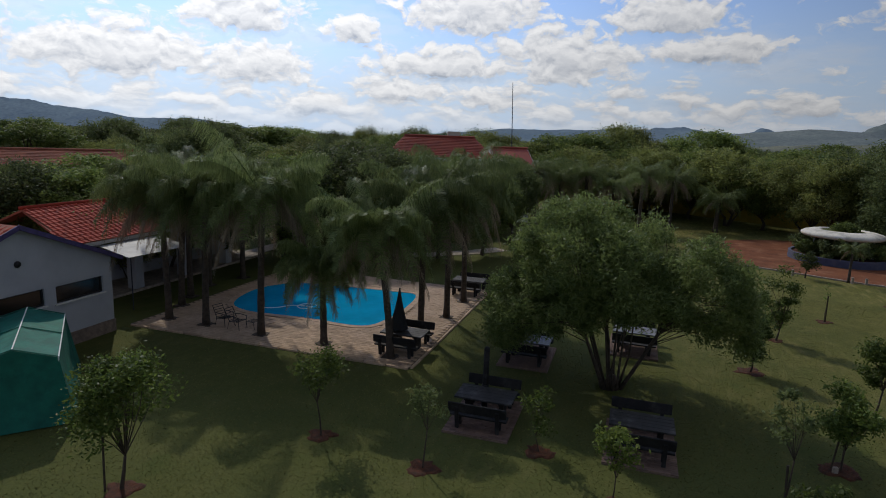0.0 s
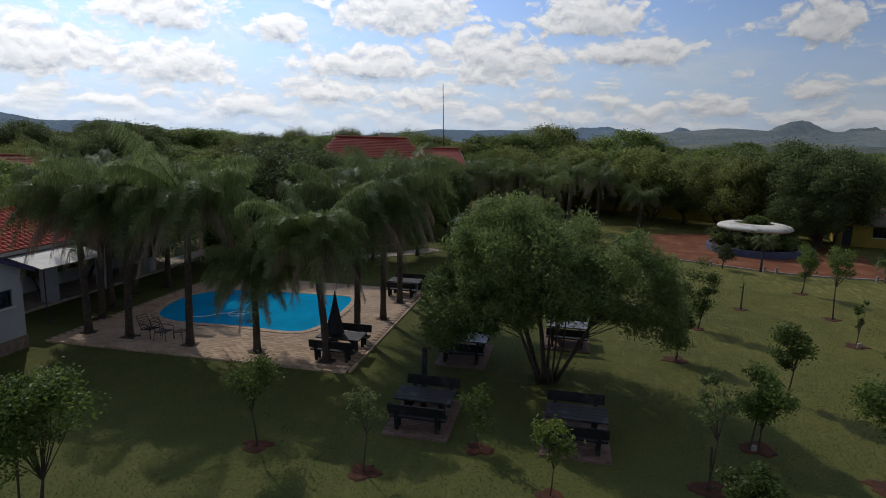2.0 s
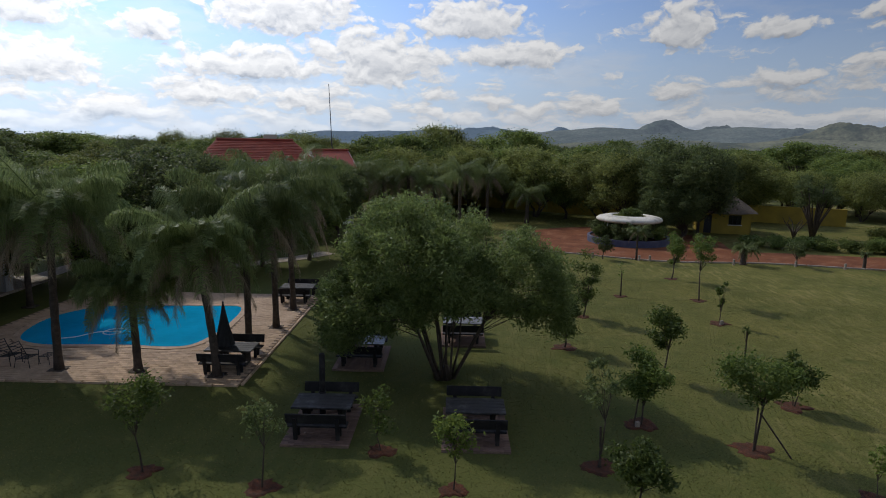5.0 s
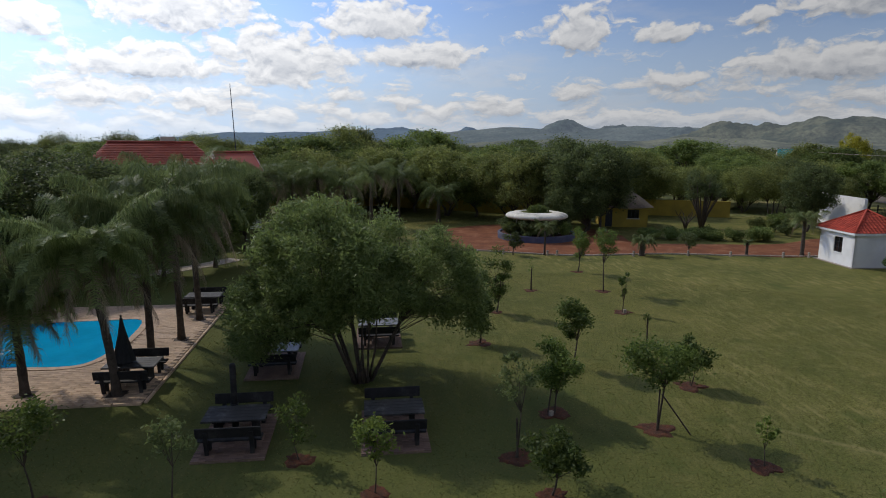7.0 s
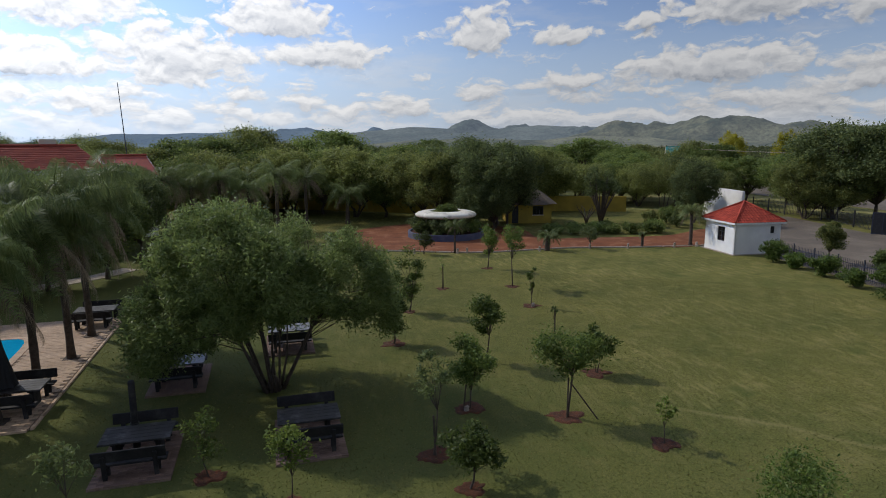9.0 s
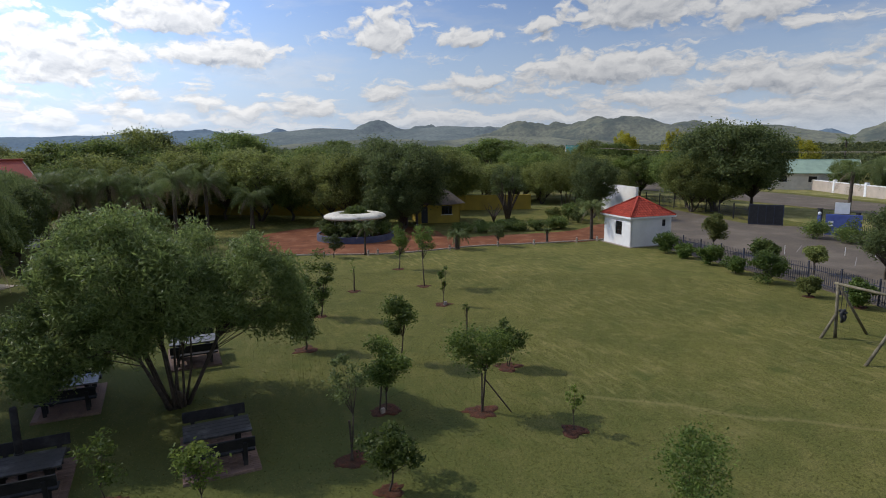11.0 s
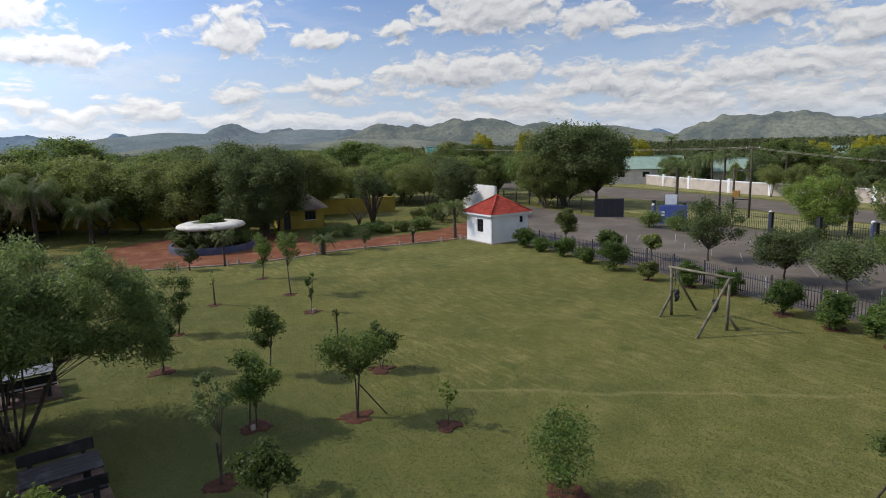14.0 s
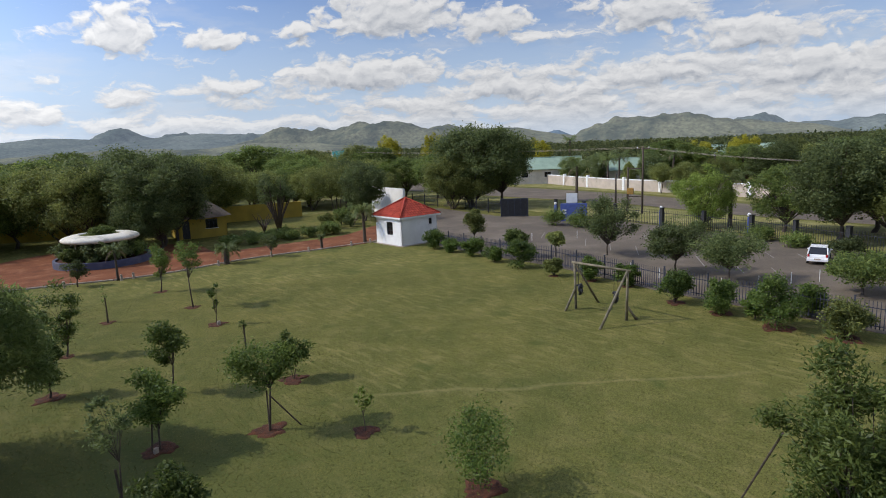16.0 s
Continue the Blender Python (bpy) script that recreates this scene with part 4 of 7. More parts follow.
def plate(points, thick):
    """A flat plate through points, thickened downwards along its normal."""
    bm = bmesh.new()
    p = [Vector(q) for q in points]
    n = (p[1] - p[0]).cross(p[2] - p[0]).normalized() * thick
    top = [bm.verts.new(q) for q in p]
    low = [bm.verts.new(q - n) for q in p]
    bm.faces.new(top)
    bm.faces.new(low[::-1])
    for k in range(len(p)):
        bm.faces.new((top[k], low[k], low[(k + 1) % len(p)], top[(k + 1) % len(p)]))
    bmesh.ops.recalc_face_normals(bm, faces=bm.faces)
    return bm


TILE = tile_mesh(M["tile"])


def window_in(parent, a, b, low, high, bars=2, depth=0.1, frame=None, cross=0):
    """A window between the two ends a and b of its sill line: frame, glazing, bars."""
    a, b = Vector((a[0], a[1], 0)), Vector((b[0], b[1], 0))
    way, length = (b - a).normalized(), (b - a).length
    turn = Matrix.Rotation(math.atan2(way.y, way.x), 4, "Z")
    m = Matrix.Translation((a + b) / 2 + Vector((-way.y, way.x, 0)) * depth) @ turn
    win = new("window")
    win.parent = parent
    win.matrix_basis = m
    h = high - low
    fr = frame or M["frame"]
    part("window_frame", boxes((0, 0, low + 0.03, length, 0.07, 0.06), (0, 0, high - 0.03, length, 0.07, 0.06),
                               (-length / 2 + 0.03, 0, (low + high) / 2, 0.06, 0.07, h - 0.12), (length / 2 - 0.03, 0, (low + high) / 2, 0.06, 0.07, h - 0.12)), fr, win)
    part("pane", boxes((0, 0.01, (low + high) / 2, length - 0.1, 0.012, h - 0.1)), M["glass"], win)
    for k in range(1, bars):
        part("mullion", boxes((-length / 2 + length * k / bars, -0.012, (low + high) / 2, 0.04, 0.05, h - 0.12)), fr, win)
    for k in range(1, cross + 1):
        part("transom", boxes((0, -0.03, low + h * k / (cross + 1), length - 0.12, 0.03, 0.03)), fr, win)
    part("window_sill", boxes((0, -0.11, low - 0.03, length + 0.16, 0.14, 0.05)), M["white_wall"], win)
    return win


# The guard house by the gate.
GA = Vector((48.2, 28.3, 0))
G1, G2 = Vector((0.92, -0.39, 0)), Vector((0.39, 0.92, 0))
GL, GR, GH = 4.1, 4.35, 2.72
guard = thing("guard_house", Matrix(), "small white plastered guard house with a red tiled hip roof", "guard house")


def gpt(u, v, z=0.0):
    return GA + G1 * u + G2 * v + Vector((0, 0, z))


wall("wall", gpt(0, 0), gpt(GR, 0), -0.05, GH, 0.2, M["white_wall"], [(3.35, 3.75, 1.75, 2.35)], parent=guard)
wall("wall", gpt(0, GL), gpt(0, 0.0), -0.05, GH, 0.2, M["white_wall"], [(1.75, 2.75, 0.95, 2.2)], parent=guard)
wall("wall", gpt(GR, 0.2), gpt(GR, GL), -0.05, GH, 0.2, M["white_wall"], parent=guard)
wall("wall", gpt(GR - 0.2, GL), gpt(0.2, GL), -0.05, GH, 0.2, M["white_wall"], parent=guard)
window_in(guard, gpt(3.35, 0), gpt(3.75, 0), 1.75, 2.35, 2, 0.1, cross=1)
window_in(guard, gpt(0, GL - 1.75), gpt(0, GL - 2.75), 0.95, 2.2, 2, 0.1, cross=2)
o, rz = 0.28, 4.25
eaves = [gpt(-o, -o, GH), gpt(GR + o, -o, GH), gpt(GR + o, GL + o, GH), gpt(-o, GL + o, GH)]
tops = [gpt(GR * 0.5, GL * 0.5 - 0.01, rz), gpt(GR * 0.5 + 0.02, GL * 0.5, rz)]
apex = gpt(GR / 2, GL / 2, rz)
for k in range(4):
    a, b = eaves[k], eaves[(k + 1) % 4]
    part("roof_deck", plate([a, b, apex], 0.05), M["tile"], guard)
    tiled_slope(guard, [a, b, apex + (b - a).normalized() * 0.05, apex - (b - a).normalized() * 0.05], M["tile"], TILE, single=k in (0, 3))
    bm = bmesh.new()
    tube(bm, [a + Vector((0, 0, 0.06)), apex + Vector((0, 0, 0.09))], 0.085, 8)
    part("ridge_cap", bm, M["tile"], guard, smooth=True)
    mid, way = (a + b) / 2, (b - a)
    part("fascia", boxes((mid.x, mid.y, GH - 0.06, way.length, 0.05, 0.16, Matrix.Rotation(math.atan2(way.y, way.x), 4, "Z"))), M["white"], guard)
part("soffit", plate([e - Vector((0, 0, 0.06)) for e in eaves], 0.03), M["white"], guard)
part("footing", slab_of([gpt(-0.25, -0.25), gpt(GR + 0.25, -0.25), gpt(GR + 0.25, GL + 0.25), gpt(-0.25, GL + 0.25)], 0.03, 0.1), M["kerb"], guard)

# The hall on the left: a gabled wing with two long windows, and a veranda with a tiled roof behind.
hall = thing("hall", Matrix(), "white plastered hall with a gable and long dark windows", "house")
W0, W1, WX = -9.5, -0.9, -14.1
EZ, AZ = 3.45, 5.25
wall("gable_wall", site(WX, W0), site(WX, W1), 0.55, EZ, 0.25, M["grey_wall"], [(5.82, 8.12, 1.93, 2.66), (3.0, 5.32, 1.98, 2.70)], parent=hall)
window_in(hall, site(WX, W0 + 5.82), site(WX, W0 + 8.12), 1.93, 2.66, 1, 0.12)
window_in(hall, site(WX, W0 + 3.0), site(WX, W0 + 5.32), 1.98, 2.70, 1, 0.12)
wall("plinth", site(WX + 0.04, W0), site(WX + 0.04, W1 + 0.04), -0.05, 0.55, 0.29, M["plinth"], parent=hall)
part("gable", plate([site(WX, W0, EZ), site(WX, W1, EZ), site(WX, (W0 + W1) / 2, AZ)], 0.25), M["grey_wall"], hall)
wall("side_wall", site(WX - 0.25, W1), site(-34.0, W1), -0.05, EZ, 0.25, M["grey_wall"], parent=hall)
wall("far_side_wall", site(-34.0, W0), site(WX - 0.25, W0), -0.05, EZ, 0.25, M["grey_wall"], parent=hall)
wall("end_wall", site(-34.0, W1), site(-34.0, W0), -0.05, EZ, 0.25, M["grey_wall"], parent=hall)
M["purple"] = material("purple_barge_paint", (0.11, 0.085, 0.22), 0.7)
mid = (W0 + W1) / 2
for side, end in ((-1, W0), (1, W1)):
    over = end + 0.35 * side
    drop = EZ - 0.35 * (AZ - EZ) / (W1 - mid)
    part("roof_deck", plate([site(WX + 0.3, over, drop + 0.06), site(WX + 0.3, mid, AZ + 0.06), site(-34.3, mid, AZ + 0.06), site(-34.3, over, drop + 0.06)][::side], 0.08), M["old_tile"], hall)
    a, b = site(WX + 0.33, over, drop - 0.05), site(WX + 0.33, mid, AZ - 0.03)
    part("barge_board", plate([a, b, b + Vector((0, 0, 0.2)), a + Vector((0, 0, 0.2))], 0.04), M["purple"], hall)
    tiled_slope(hall, [site(WX + 0.3, over, drop + 0.07), site(-34.3, over, drop + 0.07), site(-34.3, mid, AZ + 0.07), site(WX + 0.3, mid, AZ + 0.07)][::1] if side > 0 else
                [site(-34.3, over, drop + 0.07), site(WX + 0.3, over, drop + 0.07), site(WX + 0.3, mid, AZ + 0.07), site(-34.3, mid, AZ + 0.07)], M["tile"], TILE, single=False)
lamp = thing("wall_lamp", Matrix.Translation(site(WX + 0.02, mid, 3.88)) @ pose(0, 0, 0, 0, 0, SITE_TURN), "dark oval bulkhead lamp on the gable wall", "lamp")
part("housing", tube(bmesh.new(), [(0, 0, 0), (0.05, 0, 0), (0.1, 0, -0.01)], [0.13, 0.13, 0.09], 12), M["black"], lamp, smooth=True)
part("cage", tube(bmesh.new(), [(0.11, 0, -0.1), (0.13, 0, 0), (0.11, 0, 0.1)], 0.012, 6), M["frame"], lamp)

# Main block behind, its slope facing the terrace.
EA, RA, B0, B1, Z0, Z1 = -18.0, -21.5, 0.4, 17.0, 3.35, 4.85
main = thing("pool_house", Matrix(), "long white building with a red tiled roof and a columned veranda", "house")
part("roof_deck", plate([site(EA, B0, Z0), site(EA, B1, Z0), site(RA, B1 - 3, Z1), site(RA, B0 + 0.4, Z1)][::1], 0.1), M["old_tile"], main)
part("roof_deck", plate([site(RA, B0 + 0.4, Z1), site(RA, B1 - 3, Z1), site(RA - 3.5, B1, Z0), site(RA - 3.5, B0, Z0)], 0.1), M["old_tile"], main)
tiled_slope(main, [site(EA, B0, Z0), site(EA, 6.0, Z0), site(RA, 6.0, Z1), site(RA, B0 + 0.4, Z1)], M["tile"], TILE, single=True, w=0.32, l=0.36)
tiled_slope(main, [site(EA, 6.0, Z0), site(EA, B1, Z0), site(RA, B1 - 3, Z1), site(RA, 6.0, Z1)], M["tile"], TILE, single=False, w=0.32, l=0.36)
part("ridge_cap", tube(bmesh.new(), [site(RA, B0 + 0.3, Z1 + 0.08), site(RA, B1 - 3, Z1 + 0.08)], 0.1, 8), M["tile"], main, smooth=True)
part("fascia", plate([site(EA + 0.02, B0, Z0 - 0.2), site(EA + 0.02, B1, Z0 - 0.2), site(EA + 0.02, B1, Z0 - 0.02), site(EA + 0.02, B0, Z0 - 0.02)], 0.04), M["white"], main)
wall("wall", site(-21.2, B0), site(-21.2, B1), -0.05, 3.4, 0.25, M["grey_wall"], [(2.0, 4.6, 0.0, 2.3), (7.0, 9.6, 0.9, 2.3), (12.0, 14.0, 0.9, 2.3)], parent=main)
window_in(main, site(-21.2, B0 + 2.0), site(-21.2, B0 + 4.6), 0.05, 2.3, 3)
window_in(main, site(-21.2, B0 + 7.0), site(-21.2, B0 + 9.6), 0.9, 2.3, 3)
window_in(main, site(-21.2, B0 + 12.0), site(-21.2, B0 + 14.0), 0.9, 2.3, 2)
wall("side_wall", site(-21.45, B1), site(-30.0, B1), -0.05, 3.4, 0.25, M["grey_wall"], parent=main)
for b in (5.1, 9.0, 13.0):
    c = site(-18.75, b)
    bm = bmesh.new()
    box(bm, c.x, c.y, 1.6, 0.62, 0.62, 3.25, Matrix.Rotation(radians(SITE_TURN), 4, "Z"), 0.02)
    part("column", bm, M["grey_wall"], main)
part("veranda_floor", slab_of([site(-18.3, B0), site(-18.3, B1), site(-21.2, B1), site(-21.2, B0)], 0.12, 0.25), M["kerb"], main)
part("awning", plate([site(-17.95, 2.0, 3.1), site(-15.6, 1.6, 2.78), site(-15.4, 5.5, 2.78), site(-17.95, 6.2, 3.1)], 0.03), M["sheet"], main, "pale translucent sheet awning on the eave")
for b in (1.9, 5.2):
    part("awning_post", bar(site(-15.8, b, 0), site(-15.8, b, 2.8), 0.03), M["steel"], main)

# Far roofs among the trees.
def gable_house(name, label, x, y, turn, length, depth, eave, ridge, wall_mat, roof_mat, hip=0.0, windows=3):
    m = Matrix.Translation((x, y, 0)) @ pose(0, 0, 0, 0, 0, turn)
    ob = thing(name, m, label, "house")
    L, D = length / 2, depth / 2
    for a, b in (((-L, -D), (L, -D)), ((L, -D), (L, D)), ((L, D), (-L, D)), ((-L, D), (-L, -D))):
        span = (Vector(b) - Vector(a)).length
        holes = [(span * (k + 0.5) / windows - 0.7, span * (k + 0.5) / windows + 0.7, eave - 1.7, eave - 0.6) for k in range(windows)]
        wall("wall", a, b, -0.1, eave, 0.2, wall_mat, holes, parent=ob)
        way = (Vector(b) - Vector(a)).normalized()
        for h in holes:
            p, q = Vector(a) + way * h[0], Vector(a) + way * h[1]
            window_in(ob, p, q, h[2], h[3], 2)
    o = 0.5
    e = [(-L - o, -D - o, eave), (L + o, -D - o, eave), (L + o, D + o, eave), (-L - o, D + o, eave)]
    r = [(-L - o + hip, 0, ridge), (L + o - hip, 0, ridge)]
    part("roof", plate([e[0], e[1], r[1], r[0]], 0.12), roof_mat, ob)
    part("roof", plate([e[2], e[3], r[0], r[1]], 0.12), roof_mat, ob)
    for k, (p, q, t) in enumerate(((e[1], e[2], r[1]), (e[3], e[0], r[0]))):
        part("roof" if hip else "gable", plate([p, q, t], 0.12), roof_mat if hip else wall_mat, ob)
    part("ridge_cap", bar((r[0][0], 0, ridge + 0.05), (r[1][0], 0, ridge + 0.05), 0.12), roof_mat, ob)
    return ob


def polar(az, d):
    return math.sin(radians(az)) * d, math.cos(radians(az)) * d


# ribbed tile roofs for the two larger ones
def roof_ribs(ob, length, depth, eave, ridge, hip, mat, step=0.42):
    bm = bmesh.new()
    L, D = length / 2 + 0.5, depth / 2 + 0.5
    rows = int(math.hypot(D, ridge - eave) / step)
    for k in range(rows):
        t = (k + 0.5) / rows
        w = L - hip * t
        box(bm, 0, -D * (1 - t), eave + (ridge - eave) * t + 0.09, 2 * w - 0.2, 0.09, 0.05, None)
    part("tile_course", bm, mat, ob)


M["roof_red"] = material("old_red_tile", (0.36, 0.075, 0.045), 0.75, (0.24, 0.05, 0.035), 0.6, 8.0, 0.25, 0.3)
x, y = polar(-0.7, 74)
roof_house = gable_house("lodge", "two-storey lodge with a red tiled hip roof among trees", x, y, 2, 11.5, 9, 7.1, 9.35, M["white_wall"], M["roof_red"], 2.0)
roof_ribs(roof_house, 11.5, 9, 7.1, 9.35, 2.0, M["roof_red"])
bm = bmesh.new()
box(bm, 1.7, 0.6, 9.55, 1.5, 0.8, 0.9, None, 0.02)
part("chimney", bm, M["cream"], roof_house)
x, y = polar(5.8, 72)
low_house = gable_house("lodge_wing", "lower white wing with a red tiled gable roof", x, y, 10, 3.6, 6, 6.4, 8.3, M["white_wall"], M["roof_red"])
x, y = polar(-9.6, 86)
gable_house("back_house", "house with a brown tiled roof behind dark trees", x, y, 0, 4.5, 6, 5.6, 7.4, M["cream"], M["old_tile"])
x, y = polar(-32.5, 84)
pink = gable_house("long_house", "long low building with a faded pink tiled roof", x, y, 30, 17, 8, 4.6, 6.25, M["white_wall"], M["old_tile"], 0, 5)
roof_ribs(pink, 17, 8, 4.6, 6.25, 0, M["old_tile"])

# The thatched yellow hut behind the planted circle.
hut = thing("thatched_hut", Matrix.Translation((49.5, 56.2, 0)) @ pose(0, 0, 0, 0, 0, -30), "small yellow hut under a dark thatched roof", "hut")
wall("wall", (-2.6, -2.4), (2.6, -2.4), -0.1, 2.45, 0.2, M["yellow"], [(0.4, 1.2, 0.0, 2.05), (2.9, 4.2, 1.0, 2.05)], parent=hut)
wall("wall", (2.6, -2.4), (2.6, 2.4), -0.1, 2.45, 0.2, M["yellow"], parent=hut)
wall("wall", (2.6, 2.4), (-2.6, 2.4), -0.1, 2.45, 0.2, M["yellow"], parent=hut)
wall("wall", (-2.6, 2.4), (-2.6, -2.4), -0.1, 2.45, 0.2, M["yellow"], parent=hut)
window_in(hut, (0.3, -2.4), (1.6, -2.4), 1.0, 2.05, 3)
part("door", boxes((-1.8, -2.3, 1.0, 0.78, 0.05, 2.0)), M["frame"], hut)
bm = bmesh.new()
rings = []
for k in range(7):
    t = k / 6
    w = 3.35 * (1 - t) ** 0.9 + 0.15
    z = 2.3 + 2.25 * t
    rings.append([bm.verts.new((w * math.copysign(abs(math.cos(a)) ** 0.6, math.cos(a)), w * math.copysign(abs(math.sin(a)) ** 0.6, math.sin(a)), z + 0.05 * math.sin(5 * a + k)))
                  for a in (2 * math.pi * j / 28 for j in range(28))])
for a, b in zip(rings, rings[1:]):
    for j in range(28):
        bm.faces.new((a[j], a[(j + 1) % 28], b[(j + 1) % 28], b[j]))
bm.faces.new(rings[-1])
bm.faces.new(rings[0][::-1])
part("thatched_roof", bm, M["thatch"], hut)

# Yellow boundary wall.
yl = [(8.0, 96.0), (29.2, 88.1), (42.0, 72.4), (47.0, 68.0)]
yr = [(54.5, 64.8), (60.4, 62.3), (68.0, 56.2)]
for k, line in enumerate((yl, yr)):
    for a, b in zip(line, line[1:]):
        wall("yellow_wall", a, b, -0.1, 2.05, 0.22, M["yellow"], label="yellow plastered boundary wall behind the garden", category="wall")
        d = Vector((b[0] - a[0], b[1] - a[1], 0))
        c = (Vector((*a, 0)) + Vector((*b, 0))) / 2 + Vector((-d.y, d.x, 0)).normalized() * 0.11
        bm = bmesh.new()
        box(bm, c.x, c.y, 2.09, d.length, 0.34, 0.09, Matrix.Rotation(math.atan2(d.y, d.x), 4, "Z"), 0.02)
        solid("wall_coping", bm, M["yellow"], "yellow coping along the boundary wall", "coping", "structure")

# White wall piece behind the guard house, and the white walls across the road.
wall("white_wall", polar(56.9, 88), polar(59.9, 80), -0.1, 3.75, 0.3, M["white_wall"], label="high white plastered wall beside the entrance gate")
M["beige"] = material("beige_plaster", (0.50, 0.42, 0.34), 0.9, (0.40, 0.34, 0.28), 0.8, 20.0, 0.08)
garden_wall = thing("garden_wall", Matrix(), "beige garden wall with white pillars and coping across the road", "wall", kind="structure")
line = [(170.0, 92.0), (137.5, 45.8), (119.0, 27.0), (112.0, 18.9), (103.5, 5.5), (94.0, -8.0)]
for a, b in zip(line, line[1:]):
    a, b = Vector((*a, 0)), Vector((*b, 0))
    n = max(1, round((b - a).length / 8.5))
    for k in range(n):
        p, q = a.lerp(b, k / n), a.lerp(b, (k + 1) / n)
        wall("panel", q, p, -0.1, 1.85, 0.2, M["beige"], parent=garden_wall)
        d = q - p
        c = (p + q) / 2
        bm = bmesh.new()
        box(bm, c.x, c.y, 1.92, d.length, 0.4, 0.16, Matrix.Rotation(math.atan2(d.y, d.x), 4, "Z"), 0.02)
        part("coping", bm, M["white"], garden_wall)
        bm = bmesh.new()
        box(bm, p.x, p.y, 1.15, 0.55, 0.55, 2.4, Matrix.Rotation(math.atan2(d.y, d.x), 4, "Z"), 0.03)
        part("pillar", bm, M["white"], garden_wall)
far_fence = thing("far_wall", Matrix(), "white wall with pillars far down the road", "wall", kind="structure")
for k in range(5):
    a, b = Vector((*polar(57.4 + 0.8 * k, 176), 0)), Vector((*polar(58.2 + 0.8 * k, 174), 0))
    wall("panel", b, a, -0.1, 2.1, 0.2, M["cream"], parent=far_fence)
    part("pillar", boxes((a.x, a.y, 1.3, 0.7, 0.7, 2.8)), M["white"], far_fence)

x, y = polar(73.4, 140)
gable_house("green_roof_house", "house with a pale green metal roof behind the wall", x, y, -68, 15, 9, 3.2, 5.6, M["cream"], M["green_roof"])
x, y = polar(80.4, 130)
gable_house("green_roof_house", "house with a green metal gable roof behind the wall", x, y, -74, 12, 8, 3.0, 5.2, M["cream"], M["green_roof"])
x, y = polar(86.2, 185)
gable_house("green_roof_house", "distant house with a green metal roof", x, y, -60, 18, 9, 4.0, 6.4, M["cream"], M["green_roof"])
x, y = polar(91.5, 190)
gable_house("green_roof_house", "distant house with a dull green roof", x, y, -95, 10, 9, 3.6, 6.4, M["cream"], M["green_roof"])
x, y = polar(54.4, 260)
gable_house("teal_roof_house", "far building with a bright teal roof", x, y, -50, 7, 8, 5.6, 8.6, M["cream"], M["teal"])
# ---- the planted circle ----
RC = Vector((34.2, 51.2, 0))
circle = thing("planter", Matrix.Translation(RC), "round planter with a low blue wall on the driveway", "planter", kind="")
outer, inner = [(3.9 * math.cos(2 * math.pi * k / 48), 3.9 * math.sin(2 * math.pi * k / 48)) for k in range(48)], [(3.66 * math.cos(2 * math.pi * k / 48), 3.66 * math.sin(2 * math.pi * k / 48)) for k in range(48)]
part("low_wall", ring_of(inner, outer, 0.62, -0.05), M["slate"], circle)
part("soil", slab_of([(3.65 * math.cos(2 * math.pi * k / 40), 3.65 * math.sin(2 * math.pi * k / 40)) for k in range(40)], 0.5, 0.4), M["soil"], circle)
ring = thing("concrete_ring", Matrix.Translation(RC), "white concrete ring canopy raised over shrubs on posts", "canopy")
bm = bmesh.new()
rows = []
for r, z in ((1.6, 2.2), (1.6, 2.62), (1.8, 2.68), (2.5, 2.60), (2.95, 2.48), (3.12, 2.36), (3.14, 2.22), (3.0, 2.10), (2.2, 2.08)):
    rows.append([bm.verts.new((r * math.cos(2 * math.pi * k / 56), r * math.sin(2 * math.pi * k / 56), z)) for k in range(56)])
for a, b in zip(rows, rows[1:] + rows[:1]):
    for k in range(56):
        bm.faces.new((a[k], a[(k + 1) % 56], b[(k + 1) % 56], b[k]))
bmesh.ops.recalc_face_normals(bm, faces=bm.faces)
M["ring"] = material("weathered_white_concrete", (0.72, 0.68, 0.58), 0.85, (0.58, 0.54, 0.45), 0.7, 20.0, 0.15, 0.2, stain=(0.36, 0.34, 0.28), stain_scale=0.9)
part("ring", bm, M["ring"], ring, smooth=True)
part("planting_bed", slab_of([(1.59 * math.cos(2 * math.pi * k / 32), 1.59 * math.sin(2 * math.pi * k / 32)) for k in range(32)], 2.6, 0.3), M["grass"], ring, "green planted bed inside the ring")
for k in range(8):
    a = 2 * math.pi * k / 8
    part("post", bar((2.35 * math.cos(a), 2.35 * math.sin(a), 0.4), (2.35 * math.cos(a), 2.35 * math.sin(a), 2.2), 0.09), M["cream"], ring)
for k in range(18):
    a = 2 * math.pi * k / 18
    r = 3.05 if k % 2 else 2.3
    grow("shrub", Matrix.Translation(RC + Vector((r * math.cos(a), r * math.sin(a), 0.48))), 900 + k, 1.45 + 0.3 * (k % 3), 2.0, 0.8, "dense dark shrub in the round planter", M["leaf_dark"] if k % 3 else M["leaf_mid"],
         0.03, 0.05, 16, 120, (0.2, 0.09), "shrub", "shrubs in the planter")
grow("shrub", Matrix.Translation(RC + Vector((0, 0, 0.48))), 940, 2.95, 2.3, 2.25, "domed green shrub growing through the concrete ring", M["leaf_mid"], 0.06, 1.7, 30, 160, (0.2, 0.09), "shrub", stretch=1.0)

